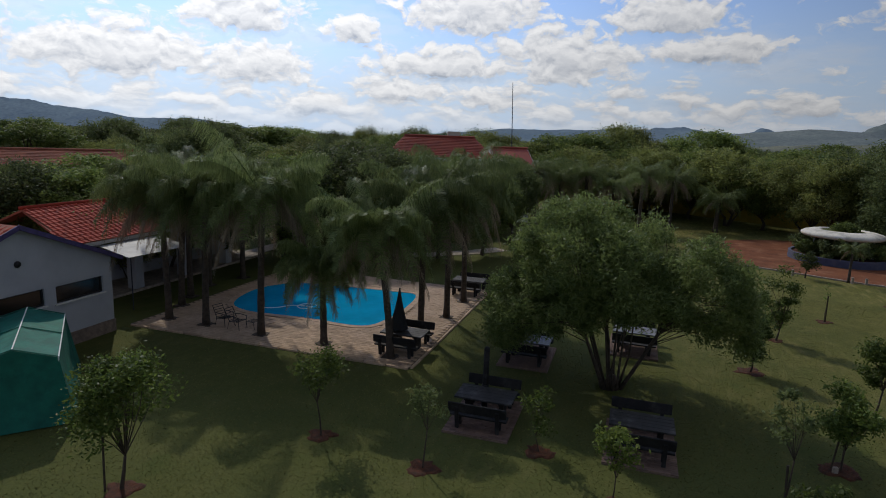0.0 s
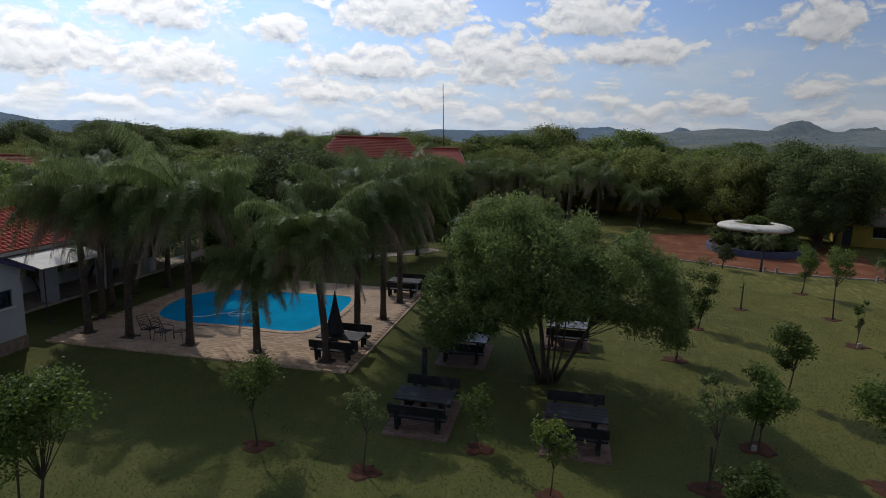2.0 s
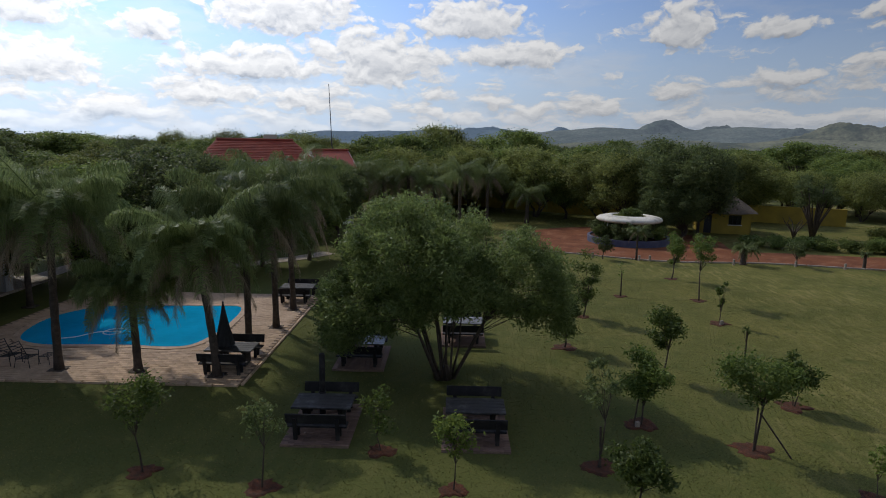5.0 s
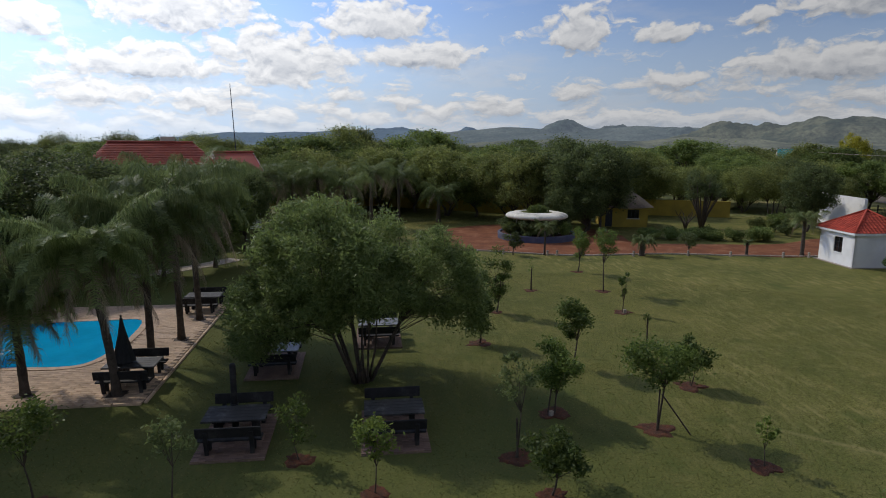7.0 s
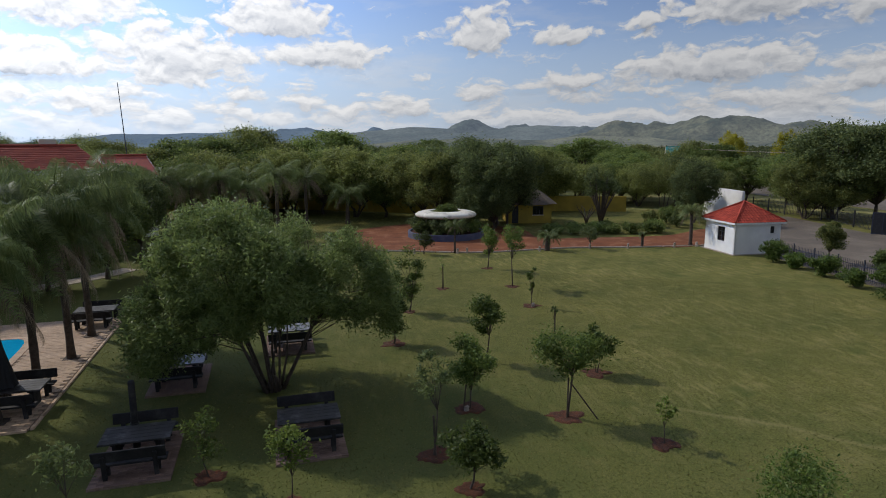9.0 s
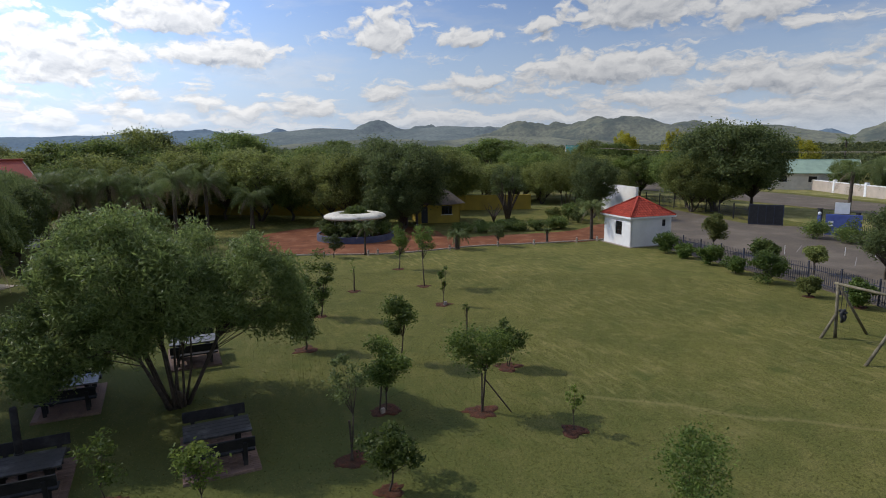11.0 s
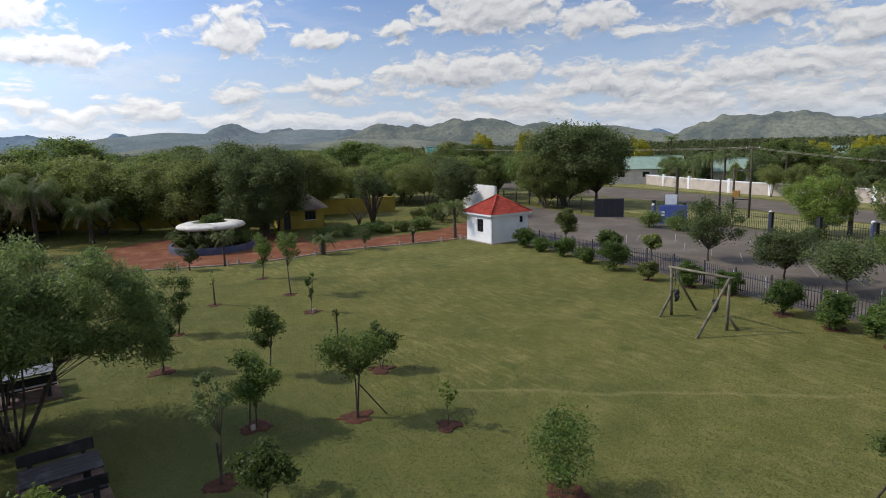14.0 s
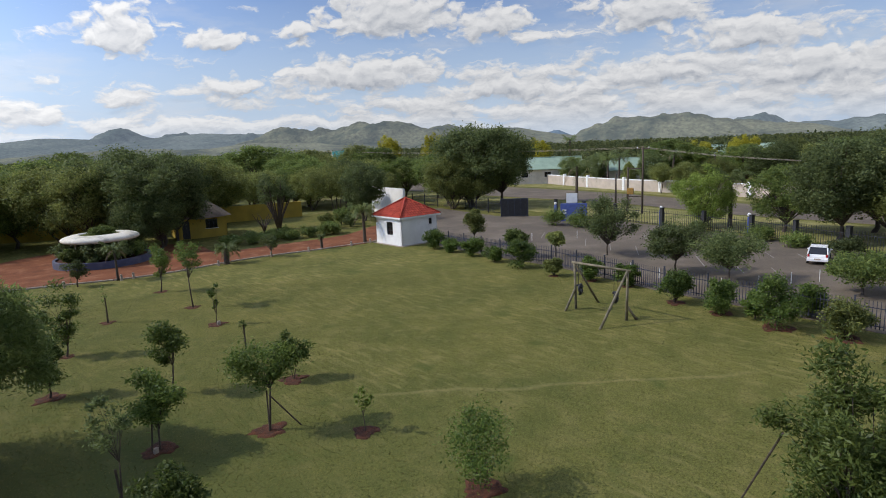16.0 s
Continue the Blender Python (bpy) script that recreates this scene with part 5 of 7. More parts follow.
# ---- swing frame ----
swing = thing("timber_swing", Matrix(), "weathered timber swing frame of round poles on the lawn", "swing")
S1, S2 = Vector((32.25, 7.95, 0)), Vector((30.85, 5.0, 0))
T1, T2 = S1 + Vector((-0.15, 0.05, 2.62)), S2 + Vector((-0.15, -0.05, 2.62))
part("crossbar", bar(T1 + (T1 - T2).normalized() * 0.15, T2 + (T2 - T1).normalized() * 0.15, 0.065, 10), M["pole"], swing, smooth=True)
for top, foot, rest in ((T1, S1, [(33.9, 7.05, 0), (31.66, 8.4, 0, 0.45)]), (T2, S2, [(28.9, 5.95, 0), (31.15, 4.55, 0, 0.30)])):
    part("post", bar(foot - Vector((0, 0, 0.1)), top, 0.075, 10, 0.065), M["pole"], swing, smooth=True)
    for r in rest:
        head = foot.lerp(top, r[3]) if len(r) > 3 else top
        part("brace", bar(Vector(r[:3]) - Vector((0, 0, 0.05)), head, 0.07, 10, 0.06), M["pole"], swing, smooth=True)
for t, drop in ((0.12, 1.45), (0.80, 1.5)):
    p = T1.lerp(T2, t)
    seat = thing("tyre_swing", Matrix.Translation(p), "black rubber tyre swing hung up on ropes", "swing seat")
    part("rope", bar((0, 0.1, 0), (0, 0.12, -drop), 0.014, 5), M["black"], seat)
    part("rope", bar((0, -0.1, 0), (0, -0.08, -drop), 0.014, 5), M["black"], seat)
    bm = bmesh.new()
    pts = [(0.22 * math.cos(a), 0.04 * math.sin(3 * a), -drop + 0.27 * math.sin(a)) for a in (2 * math.pi * k / 14 for k in range(15))]
    tube(bm, pts, 0.075, 7)
    part("tyre", bm, M["black"], seat, smooth=True)
    box_bm = bmesh.new()
    box(box_bm, 0, 0.02, -drop + 0.2, 0.3, 0.34, 0.09, Matrix.Rotation(0.4, 4, "X"), 0.02)
    part("pad", box_bm, M["black"], seat)

# ---- fences ----
def picket_mesh(h, w, mat):
    bm = bmesh.new()
    box(bm, 0, 0, h / 2 + 0.08, w, 0.018, h - 0.1)
    for v in [v for v in bm.verts if v.co.z > h * 0.6]:
        v.co.x *= 0.35
    return mesh_of(bm, "picket", mat)


def palisade(name, line, h, step, label, mat, post_step=2.9, post_h=None, post_w=0.07, limit=300):
    ob = thing(name, Matrix(), label, "fence")
    me = picket_mesh(h, 0.05, mat)
    post_h = post_h or h + 0.12
    bm = bmesh.new()
    box(bm, 0, 0, post_h / 2, post_w, post_w, post_h, None, 0.006)
    box(bm, 0, 0, post_h + 0.02, post_w * 1.35, post_w * 1.35, 0.05, None, 0.01)
    post = mesh_of(bm, "post", mat)
    made = 0
    for a, b in zip(line, line[1:]):
        a, b = Vector((*a, 0)), Vector((*b, 0))
        d = b - a
        turn = Matrix.Rotation(math.atan2(d.y, d.x), 4, "Z")
        for k in range(int(d.length / step)):
            if made < limit:
                p = a + d * ((k + 0.5) * step / d.length)
                piece("picket", me, ob, Matrix.Translation(p) @ turn)
                made += 1
        for k in range(max(1, round(d.length / post_step))):
            piece("post", post, ob, Matrix.Translation(a + d * (k / max(1, round(d.length / post_step)))) @ turn)
        for z in (0.28, h - 0.3):
            c = (a + b) / 2
            bm = bmesh.new()
            box(bm, c.x, c.y, z, d.length, 0.035, 0.045, turn)
            part("rail", bm, mat, ob)
    return ob


palisade("palisade_fence", FENCE[:-1], 1.42, 0.165, "dark blue-grey steel palisade fence along the lawn", M["steel"])
BACK = [(74.0, 20.8), (69.2, 12.6), (65.4, 7.2), (60.2, -1.0), (57.1, -4.2), (53.9, -7.5), (48.0, -14.0), (43.0, -19.5)]
palisade("street_fence", BACK, 1.75, 0.22, "black steel palisade fence between car park and road", M["frame"], 6.0, 2.0, 0.32)
palisade("gate_fence", [(84.0, 47.0), (80.0, 36.0), (73.2, 27.8)], 1.7, 0.24, "black steel fence beside the entrance gate", M["frame"], 3.2, 1.9, 0.12)

# Gate panel, sign wall, lamp globes.
gate = thing("entrance_gate", Matrix.Translation((71.5, 25.4, 0)) @ pose(0, 0, 0, 0, 0, -70), "dark solid steel sliding gate at the entrance", "gate")
part("panel", boxes((0, 0, 1.2, 3.3, 0.05, 2.1), bevel=0.01), M["frame"], gate)
part("gate_frame", boxes((0, 0.02, 0.12, 3.4, 0.1, 0.1), (0, 0.02, 2.28, 3.4, 0.1, 0.1), (-1.68, 0.02, 1.2, 0.1, 0.1, 2.3), (1.68, 0.02, 1.2, 0.1, 0.1, 2.3)), M["steel"], gate)
for x in (-0.8, 0.0, 0.8):
    part("rib", boxes((x, -0.04, 1.2, 0.06, 0.04, 2.05)), M["steel"], gate)
sign = thing("sign_wall", Matrix.Translation((68.7, 17.2, 0)) @ pose(0, 0, 0, 0, 0, -75), "blue painted entrance wall with a pale name panel", "sign")
part("wall", boxes((0, 0, 1.0, 3.0, 0.25, 2.1), bevel=0.02), M["blue"], sign)
for k in range(2):
    part("plain_mark", boxes((-1.05, -0.135, 0.95 + 0.34 * k, 0.42, 0.02, 0.16)), M["white"], sign)
part("sign_board", boxes((-0.2, 0.3, 2.65, 1.25, 0.08, 1.1), bevel=0.01), M["white"], sign)
for x in (-0.7, 0.3):
    part("sign_post", bar((x, 0.36, 0), (x, 0.36, 2.6), 0.04), M["steel"], sign)


def globe_lamp(m, label, h):
    ob = thing("globe_lamp", m, label, "lamp", "globe lamps on the street fence")
    part("pillar", boxes((0, 0, h / 2 - 0.05, 0.3, 0.3, h), bevel=0.02), M["blue"], ob)
    bm = bmesh.new()
    bmesh.ops.create_uvsphere(bm, u_segments=14, v_segments=9, radius=0.17, matrix=Matrix.Translation((0, 0, h + 0.16)))
    part("globe", bm, M["white"], ob, smooth=True)
    part("collar", bar((0, 0, h - 0.06), (0, 0, h + 0.03), 0.08, 10), M["frame"], ob)
    return ob


globe = globe_lamp(Matrix.Translation((68.9, 19.4, 0)), "white globe lamp on a blue pillar", 1.85)
for p in ((65.5, 7.3), (60.4, -0.8)):
    copy_thing(globe, Matrix.Translation((*p, 0)))

# Concrete markers along the drive.
marker_bm = boxes((0, 0, 0.2, 0.16, 0.16, 0.5), bevel=0.03)
marker_me = mesh_of(marker_bm, "bollard", M["kerb"])
for x, y in ((26.3, 44.3), (29.4, 42.2), (30.2, 41.9), (36.0, 39.0), (40.6, 37.4), (43.6, 35.6), (47.4, 33.5), (49.4, 32.6)):
    tagged(new("bollard", marker_me), "small pale concrete marker beside the driveway", "bollard", "markers along the driveway").matrix_basis = Matrix.Translation((x, y, 0))

# ---- poles and wires ----
def pole(m, label, h, arms=()):
    ob = thing("utility_pole", m, label, "pole", "utility poles")
    part("shaft", tube(bmesh.new(), [(0, 0, -0.1), (0, 0, h / 2), (0, 0, h)], [0.15, 0.125, 0.1], 8), M["bark"], ob, smooth=True)
    for z, w in arms:
        part("crossarm", boxes((0, 0, z, w, 0.1, 0.12)), M["bark"], ob)
        for x in (-w / 2 + 0.1, w / 2 - 0.1):
            part("insulator", tube(bmesh.new(), [(x, 0, z + 0.06), (x, 0, z + 0.24)], [0.05, 0.035], 6), M["white"], ob)
    return ob


pole(Matrix.Translation((77.0, 10.8, 0)) @ pose(0, 0, 0, 0, 0, 80), "tall wooden utility pole with a crossarm", 8.15, [(7.9, 1.6)])
twin = thing("transformer_frame", Matrix.Translation((77.3, 12.6, 0)), "second wooden pole with braces and a transformer box", "pole")
part("shaft", tube(bmesh.new(), [(0, 0, -0.1), (0, 0, 5.7)], [0.15, 0.12], 8), M["bark"], twin, smooth=True)
part("crossarm", boxes((-0.15, -0.9, 5.5, 0.1, 2.0, 0.12)), M["bark"], twin)
part("crossarm", boxes((-0.15, -0.9, 2.1, 0.1, 2.0, 0.12)), M["bark"], twin)
M["ochre"] = material("ochre_paint", (0.40, 0.22, 0.05), 0.7)
part("transformer_box", boxes((-0.2, -0.35, 2.75, 0.6, 0.75, 0.75), bevel=0.04), M["ochre"], twin)
pole(Matrix.Translation((*polar(87.9, 112), 0)), "wooden utility pole among trees", 6.0, [(5.7, 1.4)])
pole(Matrix.Translation((*polar(79.7, 84), 0)), "wooden pole beside the road", 4.6)
for z0, off in ((8.1, 0.0), (7.95, 0.6)):
    pts = []
    a, b, c = Vector((*polar(50.0, 150), 9.6)), Vector((77.0 + off, 10.8, z0)), Vector((*polar(108, 70), 6.0))
    for p, q in ((a, b), (b, c)):
        for k in range(12):
            t = k / 12
            pts.append(p.lerp(q, t) - Vector((0, 0, 3.0 * t * (1 - t))))
    pts.append(c)
    solid("overhead_wire", tube(bmesh.new(), pts, 0.013, 4), M["kerb"], "thin overhead power wire along the road", "wire")

mast = thing("radio_mast", Matrix.Translation((*polar(6.25, 78), 0)), "thin tall radio mast rising over the trees", "mast")
part("lower_tube", bar((0, 0, -0.1), (-0.25, 0, 8.5), 0.07, 6, 0.06), M["steel"], mast)
part("upper_rod", bar((-0.25, 0, 8.4), (-0.55, 0, 16.3), 0.06, 6, 0.035), M["steel"], mast)

# ---- parked car ----
def car(m, label, paint):
    ob = thing("car", m, label, "car")
    def hull(sections, w, name, mat):
        bm = bmesh.new()
        rows = [[bm.verts.new((sx * w * k, y, z)) for (y, z, k) in sections] for sx in (-1, 1)]
        n = len(sections)
        for k in range(n):
            bm.faces.new((rows[0][k], rows[0][(k + 1) % n], rows[1][(k + 1) % n], rows[1][k]))
        bm.faces.new(rows[0][::-1])
        bm.faces.new(rows[1])
        bmesh.ops.recalc_face_normals(bm, faces=bm.faces)
        bmesh.ops.bevel(bm, geom=list(bm.edges), offset=0.05, segments=2, affect="EDGES")
        return part(name, bm, mat, ob, smooth=False)
    hull([(-1.75, 0.3, 0.97), (-1.8, 0.62, 1), (-1.7, 0.86, 0.98), (1.0, 0.9, 0.98), (1.72, 0.74, 0.94), (1.82, 0.5, 0.95), (1.75, 0.28, 0.95)], 0.76, "body", paint)
    hull([(-1.68, 0.85, 0.97), (-1.3, 1.36, 0.82), (0.1, 1.4, 0.80), (0.95, 0.9, 0.94)], 0.74, "cabin", M["glass"])
    part("roof", boxes((0, -0.55, 1.39, 1.22, 1.35, 0.05), bevel=0.02), paint, ob)
    for x in (-0.62, 0.62):
        part("pillar", bar((x * 1.13, -1.66, 0.86), (x, -1.27, 1.38), 0.05, 6), paint, ob)
        part("tail_light", boxes((x * 1.02, -1.76, 0.78, 0.16, 0.08, 0.22), bevel=0.015), M["tail"], ob)
        part("mirror", boxes((x * 1.32, 0.62, 0.95, 0.16, 0.1, 0.11), bevel=0.02), paint, ob)
    part("bumper", boxes((0, -1.79, 0.42, 1.5, 0.12, 0.24), bevel=0.03), paint, ob)
    part("plain_plate", boxes((0, -1.86, 0.5, 0.45, 0.02, 0.11)), M["kerb"], ob)
    for x in (-0.7, 0.7):
        for y in (-1.12, 1.14):
            w = new("wheel")
            w.parent = ob
            part("tyre", bar((x - 0.09, y, 0.3), (x + 0.09, y, 0.3), 0.3, 18), M["black"], w, smooth=False)
            part("rim", bar((x - 0.1, y, 0.3), (x + 0.1, y, 0.3), 0.18, 12), M["steel"], w)
    return ob


M["car_white"] = material("white_car_paint", (0.80, 0.80, 0.80), 0.25, (0.76, 0.76, 0.76), 1.0, 30.0, 0.02, 0.0)
M["tail"] = material("red_lens", (0.35, 0.02, 0.02), 0.25)
car(Matrix.Translation((49.6, -5.2, 0.012)) @ pose(0, 0, 0, 0, 0, -99) @ Matrix.Scale(0.86, 4), "white hatchback car parked on the asphalt", M["car_white"])

stick = mesh_of(bar((0, 0, -0.05), (0, 0, 0.72), 0.022, 6), "marker_stick", M["white"])
for x, y in ((40.2, -1.2), (41.6, -3.0), (38.9, 0.8), (42.8, -4.6), (44.0, -6.4), (41.0, 4.6), (42.2, 6.6), (54.0, 17.5), (55.2, 15.6), (56.4, 13.8), (57.6, 12.0), (52.8, 19.2), (45.5, -8.0)):
    tagged(new("marker_stick", stick), "thin white marker stick standing in the car park", "marker", "marker sticks in the car park").matrix_basis = Matrix.Translation((x, y, 0.01))
# ---- green net tent by the hall ----
tent = thing("net_tent", Matrix.Translation((-11.75, 17.6, 0)) @ pose(0, 0, 0, 0, 0, 30), "green shade-net tent on a pale metal frame", "tent")
TW, TL, TE, TR = 2.3, 4.9, 2.12, 2.5     # local x runs left (negative), y away
cols = [(0, 0), (0, TL / 2), (0, TL), (-TW, 0), (-TW, TL / 2), (-TW, TL)]
bm = bmesh.new()
def net_face(bm, corners, nx=10, ny=8, sag=0.06, seed=1):
    rng = np.random.default_rng(seed)
    c = [Vector(p) for p in corners]
    n = (c[1] - c[0]).cross(c[3] - c[0]).normalized()
    rows = []
    for j in range(ny + 1):
        row = []
        for i in range(nx + 1):
            u, v = i / nx, j / ny
            p = c[0].lerp(c[1], u).lerp(c[3].lerp(c[2], u), v)
            w = math.sin(math.pi * u) * math.sin(math.pi * v)
            row.append(bm.verts.new(p + n * (-sag * w + rng.normal(0, 0.018) * w)))
        rows.append(row)
    for a, b in zip(rows, rows[1:]):
        for i in range(nx):
            bm.faces.new((a[i], a[i + 1], b[i + 1], b[i]))
for k in range(2):
    y0, y1 = TL / 2 * k, TL / 2 * (k + 1)
    net_face(bm, [(0, y0, TE), (0, y1, TE), (-TW / 2, y1, TR), (-TW / 2, y0, TR)], seed=k)
    net_face(bm, [(-TW, y1, TE), (-TW, y0, TE), (-TW / 2, y0, TR), (-TW / 2, y1, TR)], seed=5 + k)
part("roof_net", bm, M["net"], tent, smooth=True)
bm = bmesh.new()
net_face(bm, [(0.35, -0.1, 0.02), (0.4, TL, 0.02), (0, TL, TE), (0, 0, TE)], 16, 8, 0.08, 3)
part("side_net", bm, M["net"], tent, smooth=True)
bm = bmesh.new()
net_face(bm, [(-TW - 0.2, -0.35, 0.02), (0.35, -0.3, 0.02), (0, 0, TE), (-TW, 0, TE)], 12, 8, 0.08, 4)
net_face(bm, [(-TW, 0, TE), (0, 0, TE), (-TW / 2, 0, TR), (-TW / 2, 0, TR)], 6, 3, 0.0, 6)
part("front_net", bm, M["net"], tent, smooth=True)
bm = bmesh.new()
net_face(bm, [(-TW - 0.3, TL, 0.02), (-TW - 0.3, 0, 0.02), (-TW, 0, TE), (-TW, TL, TE)], 12, 8, 0.08, 7)
net_face(bm, [(0.3, TL, 0.02), (-TW - 0.3, TL, 0.02), (-TW, TL, TE), (0, TL, TE)], 12, 8, 0.08, 8)
part("back_net", bm, M["net"], tent, smooth=True)
for x, y in cols:
    part("frame_post", bar((x, y, 0), (x, y, TE), 0.02, 6), M["white"], tent)
for y in (0, TL / 2, TL):
    part("rafter", bar((0, y, TE + 0.03), (-TW / 2, y, TR + 0.03), 0.02, 6), M["net"], tent)
    part("rafter", bar((-TW, y, TE + 0.03), (-TW / 2, y, TR + 0.03), 0.02, 6), M["net"], tent)
part("ridge_pole", bar((-TW / 2, 0, TR + 0.03), (-TW / 2, TL, TR + 0.03), 0.022, 6), M["white"], tent)
part("eave_pole", bar((0.01, 0, TE + 0.02), (0.01, TL, TE + 0.02), 0.02, 6), M["white"], tent)
ladder = thing("folding_rack", Matrix.Translation((-14.0, 16.15, 0)) @ pose(0, 0, 0, 0, 0, 30), "pale metal rack leaning outside the net tent", "rack")
for x in (-0.25, 0.25):
    part("upright", bar((x, -0.35, 0), (x, 0.05, 1.7), 0.018, 6), M["white"], ladder)
for k in range(4):
    part("rung", bar((-0.25, -0.28 + 0.09 * k, 0.3 + 0.38 * k), (0.25, -0.28 + 0.09 * k, 0.3 + 0.38 * k), 0.016, 6), M["white"], ladder)
# ---- young trees on the lawn, each in a basin of red soil ----
def basin(x, y, r, seed):
    r *= 1.05
    rng = np.random.default_rng(seed)
    bm = bmesh.new()
    n = 26
    wob = [1 + 0.16 * math.sin(3 * a + seed) + 0.1 * math.sin(5 * a + 2 * seed) + rng.normal(0, 0.10) for a in (2 * math.pi * k / n for k in range(n))]
    rows = []
    for f, z in ((1.0, -0.03), (0.9, 0.0), (0.74, 0.022), (0.55, -0.004), (0.25, 0.004)):
        rows.append([bm.verts.new((x + r * f * wob[k] * math.cos(2 * math.pi * k / n) * 1.1, y + r * f * wob[k] * math.sin(2 * math.pi * k / n), z + rng.normal(0, 0.008) * (f < 1))) for k in range(n)])
    for a, b in zip(rows, rows[1:]):
        for k in range(n):
            bm.faces.new((a[k], a[(k + 1) % n], b[(k + 1) % n], b[k]))
    bm.faces.new(rows[-1])
    bmesh.ops.recalc_face_normals(bm, faces=bm.faces)
    solid("soil_basin", bm, M["soil"], "ring of red soil dug round a young tree", "soil", "structure", smooth=True)


def stake(p, q, label, r=0.022):
    solid("stake", bar(p, q, r, 6), M["bark"], label, "stake")


# x, y, top, width, middle of the crown, trunk, clumps, leaves a clump, leaf material, basin, label
LAWN = "young trees on the lawn"
YOUNG = [
    (-8.06, 14.10, 3.85, 2.7, 2.65, 0.055, 24, 210, "leaf_young", 0.42, 0.95, "bushy young tree with glossy green leaves in red soil"),
    (-3.57, 17.31, 3.05, 2.05, 2.15, 0.03, 14, 110, "leaf_young", 0.40, 0.0, "slender young tree with a small loose crown"),
    (-0.35, 15.64, 2.85, 1.5, 2.1, 0.025, 9, 60, "leaf_dark", 0.42, 0.0, "thin sapling with sparse dark leaves"),
    (3.11, 16.77, 2.2, 1.4, 1.35, 0.02, 12, 60, "leaf_young", 0.40, 0.0, "small sapling with pale narrow leaves"),
    (4.62, 14.20, 2.4, 1.45, 1.65, 0.022, 13, 75, "leaf_lime", 0.35, 0.0, "small sapling with bright lime-green leaves"),
    (13.11, 24.06, 2.75, 2.05, 1.55, 0.05, 20, 150, "leaf_young", 0.50, 0.45, "dense young tree with low green branches"),
    (16.52, 28.41, 3.6, 2.0, 2.2, 0.05, 18, 150, "leaf_young", 0.30, 0.5, "taller young tree with dense green leaves"),
    (27.61, 35.62, 3.8, 2.1, 2.4, 0.05, 16, 140, "leaf_young", 0.40, 0.0, "young tree with an upright leafy crown"),
    (25.31, 29.94, 4.2, 2.1, 3.1, 0.045, 14, 120, "leaf_young", 0.40, 0.0, "tall thin young tree with a high crown"),
    (23.06, 25.58, 2.55, 0.75, 1.6, 0.03, 9, 50, "leaf_young", 0.45, 0.0, "narrow sapling with a few leaves"),
    (15.25, 19.75, 2.95, 1.95, 2.1, 0.04, 18, 160, "leaf_young", 0.0, 0.0, "small round-headed tree with dark green leaves"),
    (11.92, 16.31, 2.95, 1.85, 1.85, 0.04, 20, 150, "leaf_young", 0.50, 0.0, "bushy young tree with twin stems in red soil"),
    (9.06, 14.24, 3.6, 1.45, 2.6, 0.03, 13, 70, "leaf_dark", 0.45, 0.0, "thin tall sapling with a sparse crown on a stake"),
    (8.90, 12.15, 2.1, 1.75, 1.3, 0.035, 18, 140, "leaf_young", 0.35, 0.0, "low young tree with drooping green leaves"),
    (14.30, 13.90, 3.3, 2.6, 2.45, 0.045, 22, 140, "leaf_young", 0.52, 0.0, "wide young tree leaning on a dark stake"),
    (18.20, 16.15, 2.1, 1.7, 1.3, 0.035, 16, 130, "leaf_young", 0.50, 0.0, "small leafy tree with several stems"),
    (15.40, 10.80, 1.85, 0.85, 1.2, 0.016, 12, 15, "leaf_lime", 0.42, 0.0, "thin pale sapling in a patch of red soil"),
    (13.76, 5.96, 2.6, 2.3, 1.4, 0.035, 34, 44, "leaf_hedge", 0.55, 0.25, "loose leafy bush in red soil"),
]
for n, (x, y, top, width, mid, r, clumps, per, mat, hole, clear, label) in enumerate(YOUNG):
    grow("young_tree", spot(x, y, n * 47), 100 + n, top, width, mid, label, M[mat], r, clear if clear else None, clumps, int(per * (1.0 if n in (1, 2, 3, 4, 12) else 1.5 if n < 17 else 2.8)), (0.125, 0.055) if n < 17 else (0.10, 0.04), "tree", LAWN,
         density_r=0.29, hollow=0.3, stems=2 if n in (11, 15, 17) else 1, spread=0.12)
    if hole:
        basin(x, y, hole, n)
for x, y, top, label in ((21.12, 32.03, 2.3, "bare leafless sapling beside a dark stake"), (19.83, 20.34, 1.9, "bare thin sapling tied to a stake")):
    grow("sapling", spot(x, y), int(x * 10), top, 0.7, top - 0.5, label, M["leaf_mid"], 0.02, 1.0, 6, 14, (0.12, 0.05), "tree", LAWN)
    stake((x + 0.06, y, -0.1), (x + 0.03, y, 1.45), "dark wooden stake beside a sapling", 0.035)
    basin(x, y, 0.36, int(x))
stake((14.32, 13.83, 1.25), (15.06, 13.16, -0.08), "dark slanting stake propping a young tree", 0.028)
stake((14.22, 13.84, -0.1), (14.30, 13.9, 1.4), "dark upright stake tied to a young tree", 0.028)
stake((9.10, 14.20, -0.1), (9.06, 14.26, 1.25), "dark stake tied to a thin sapling", 0.035)
stake((-8.44, 14.0, -0.1), (-8.40, 14.0, 1.5), "dark stake standing beside a bushy young tree", 0.03)
stake((11.72, 16.45, -0.1), (11.8, 16.4, 0.9), "dark stake beside a bushy young tree", 0.03)
stake((15.88, -0.31, -0.06), (14.26, -1.05, 2.7), "dark slanting prop leaning into a leafy tree", 0.025)
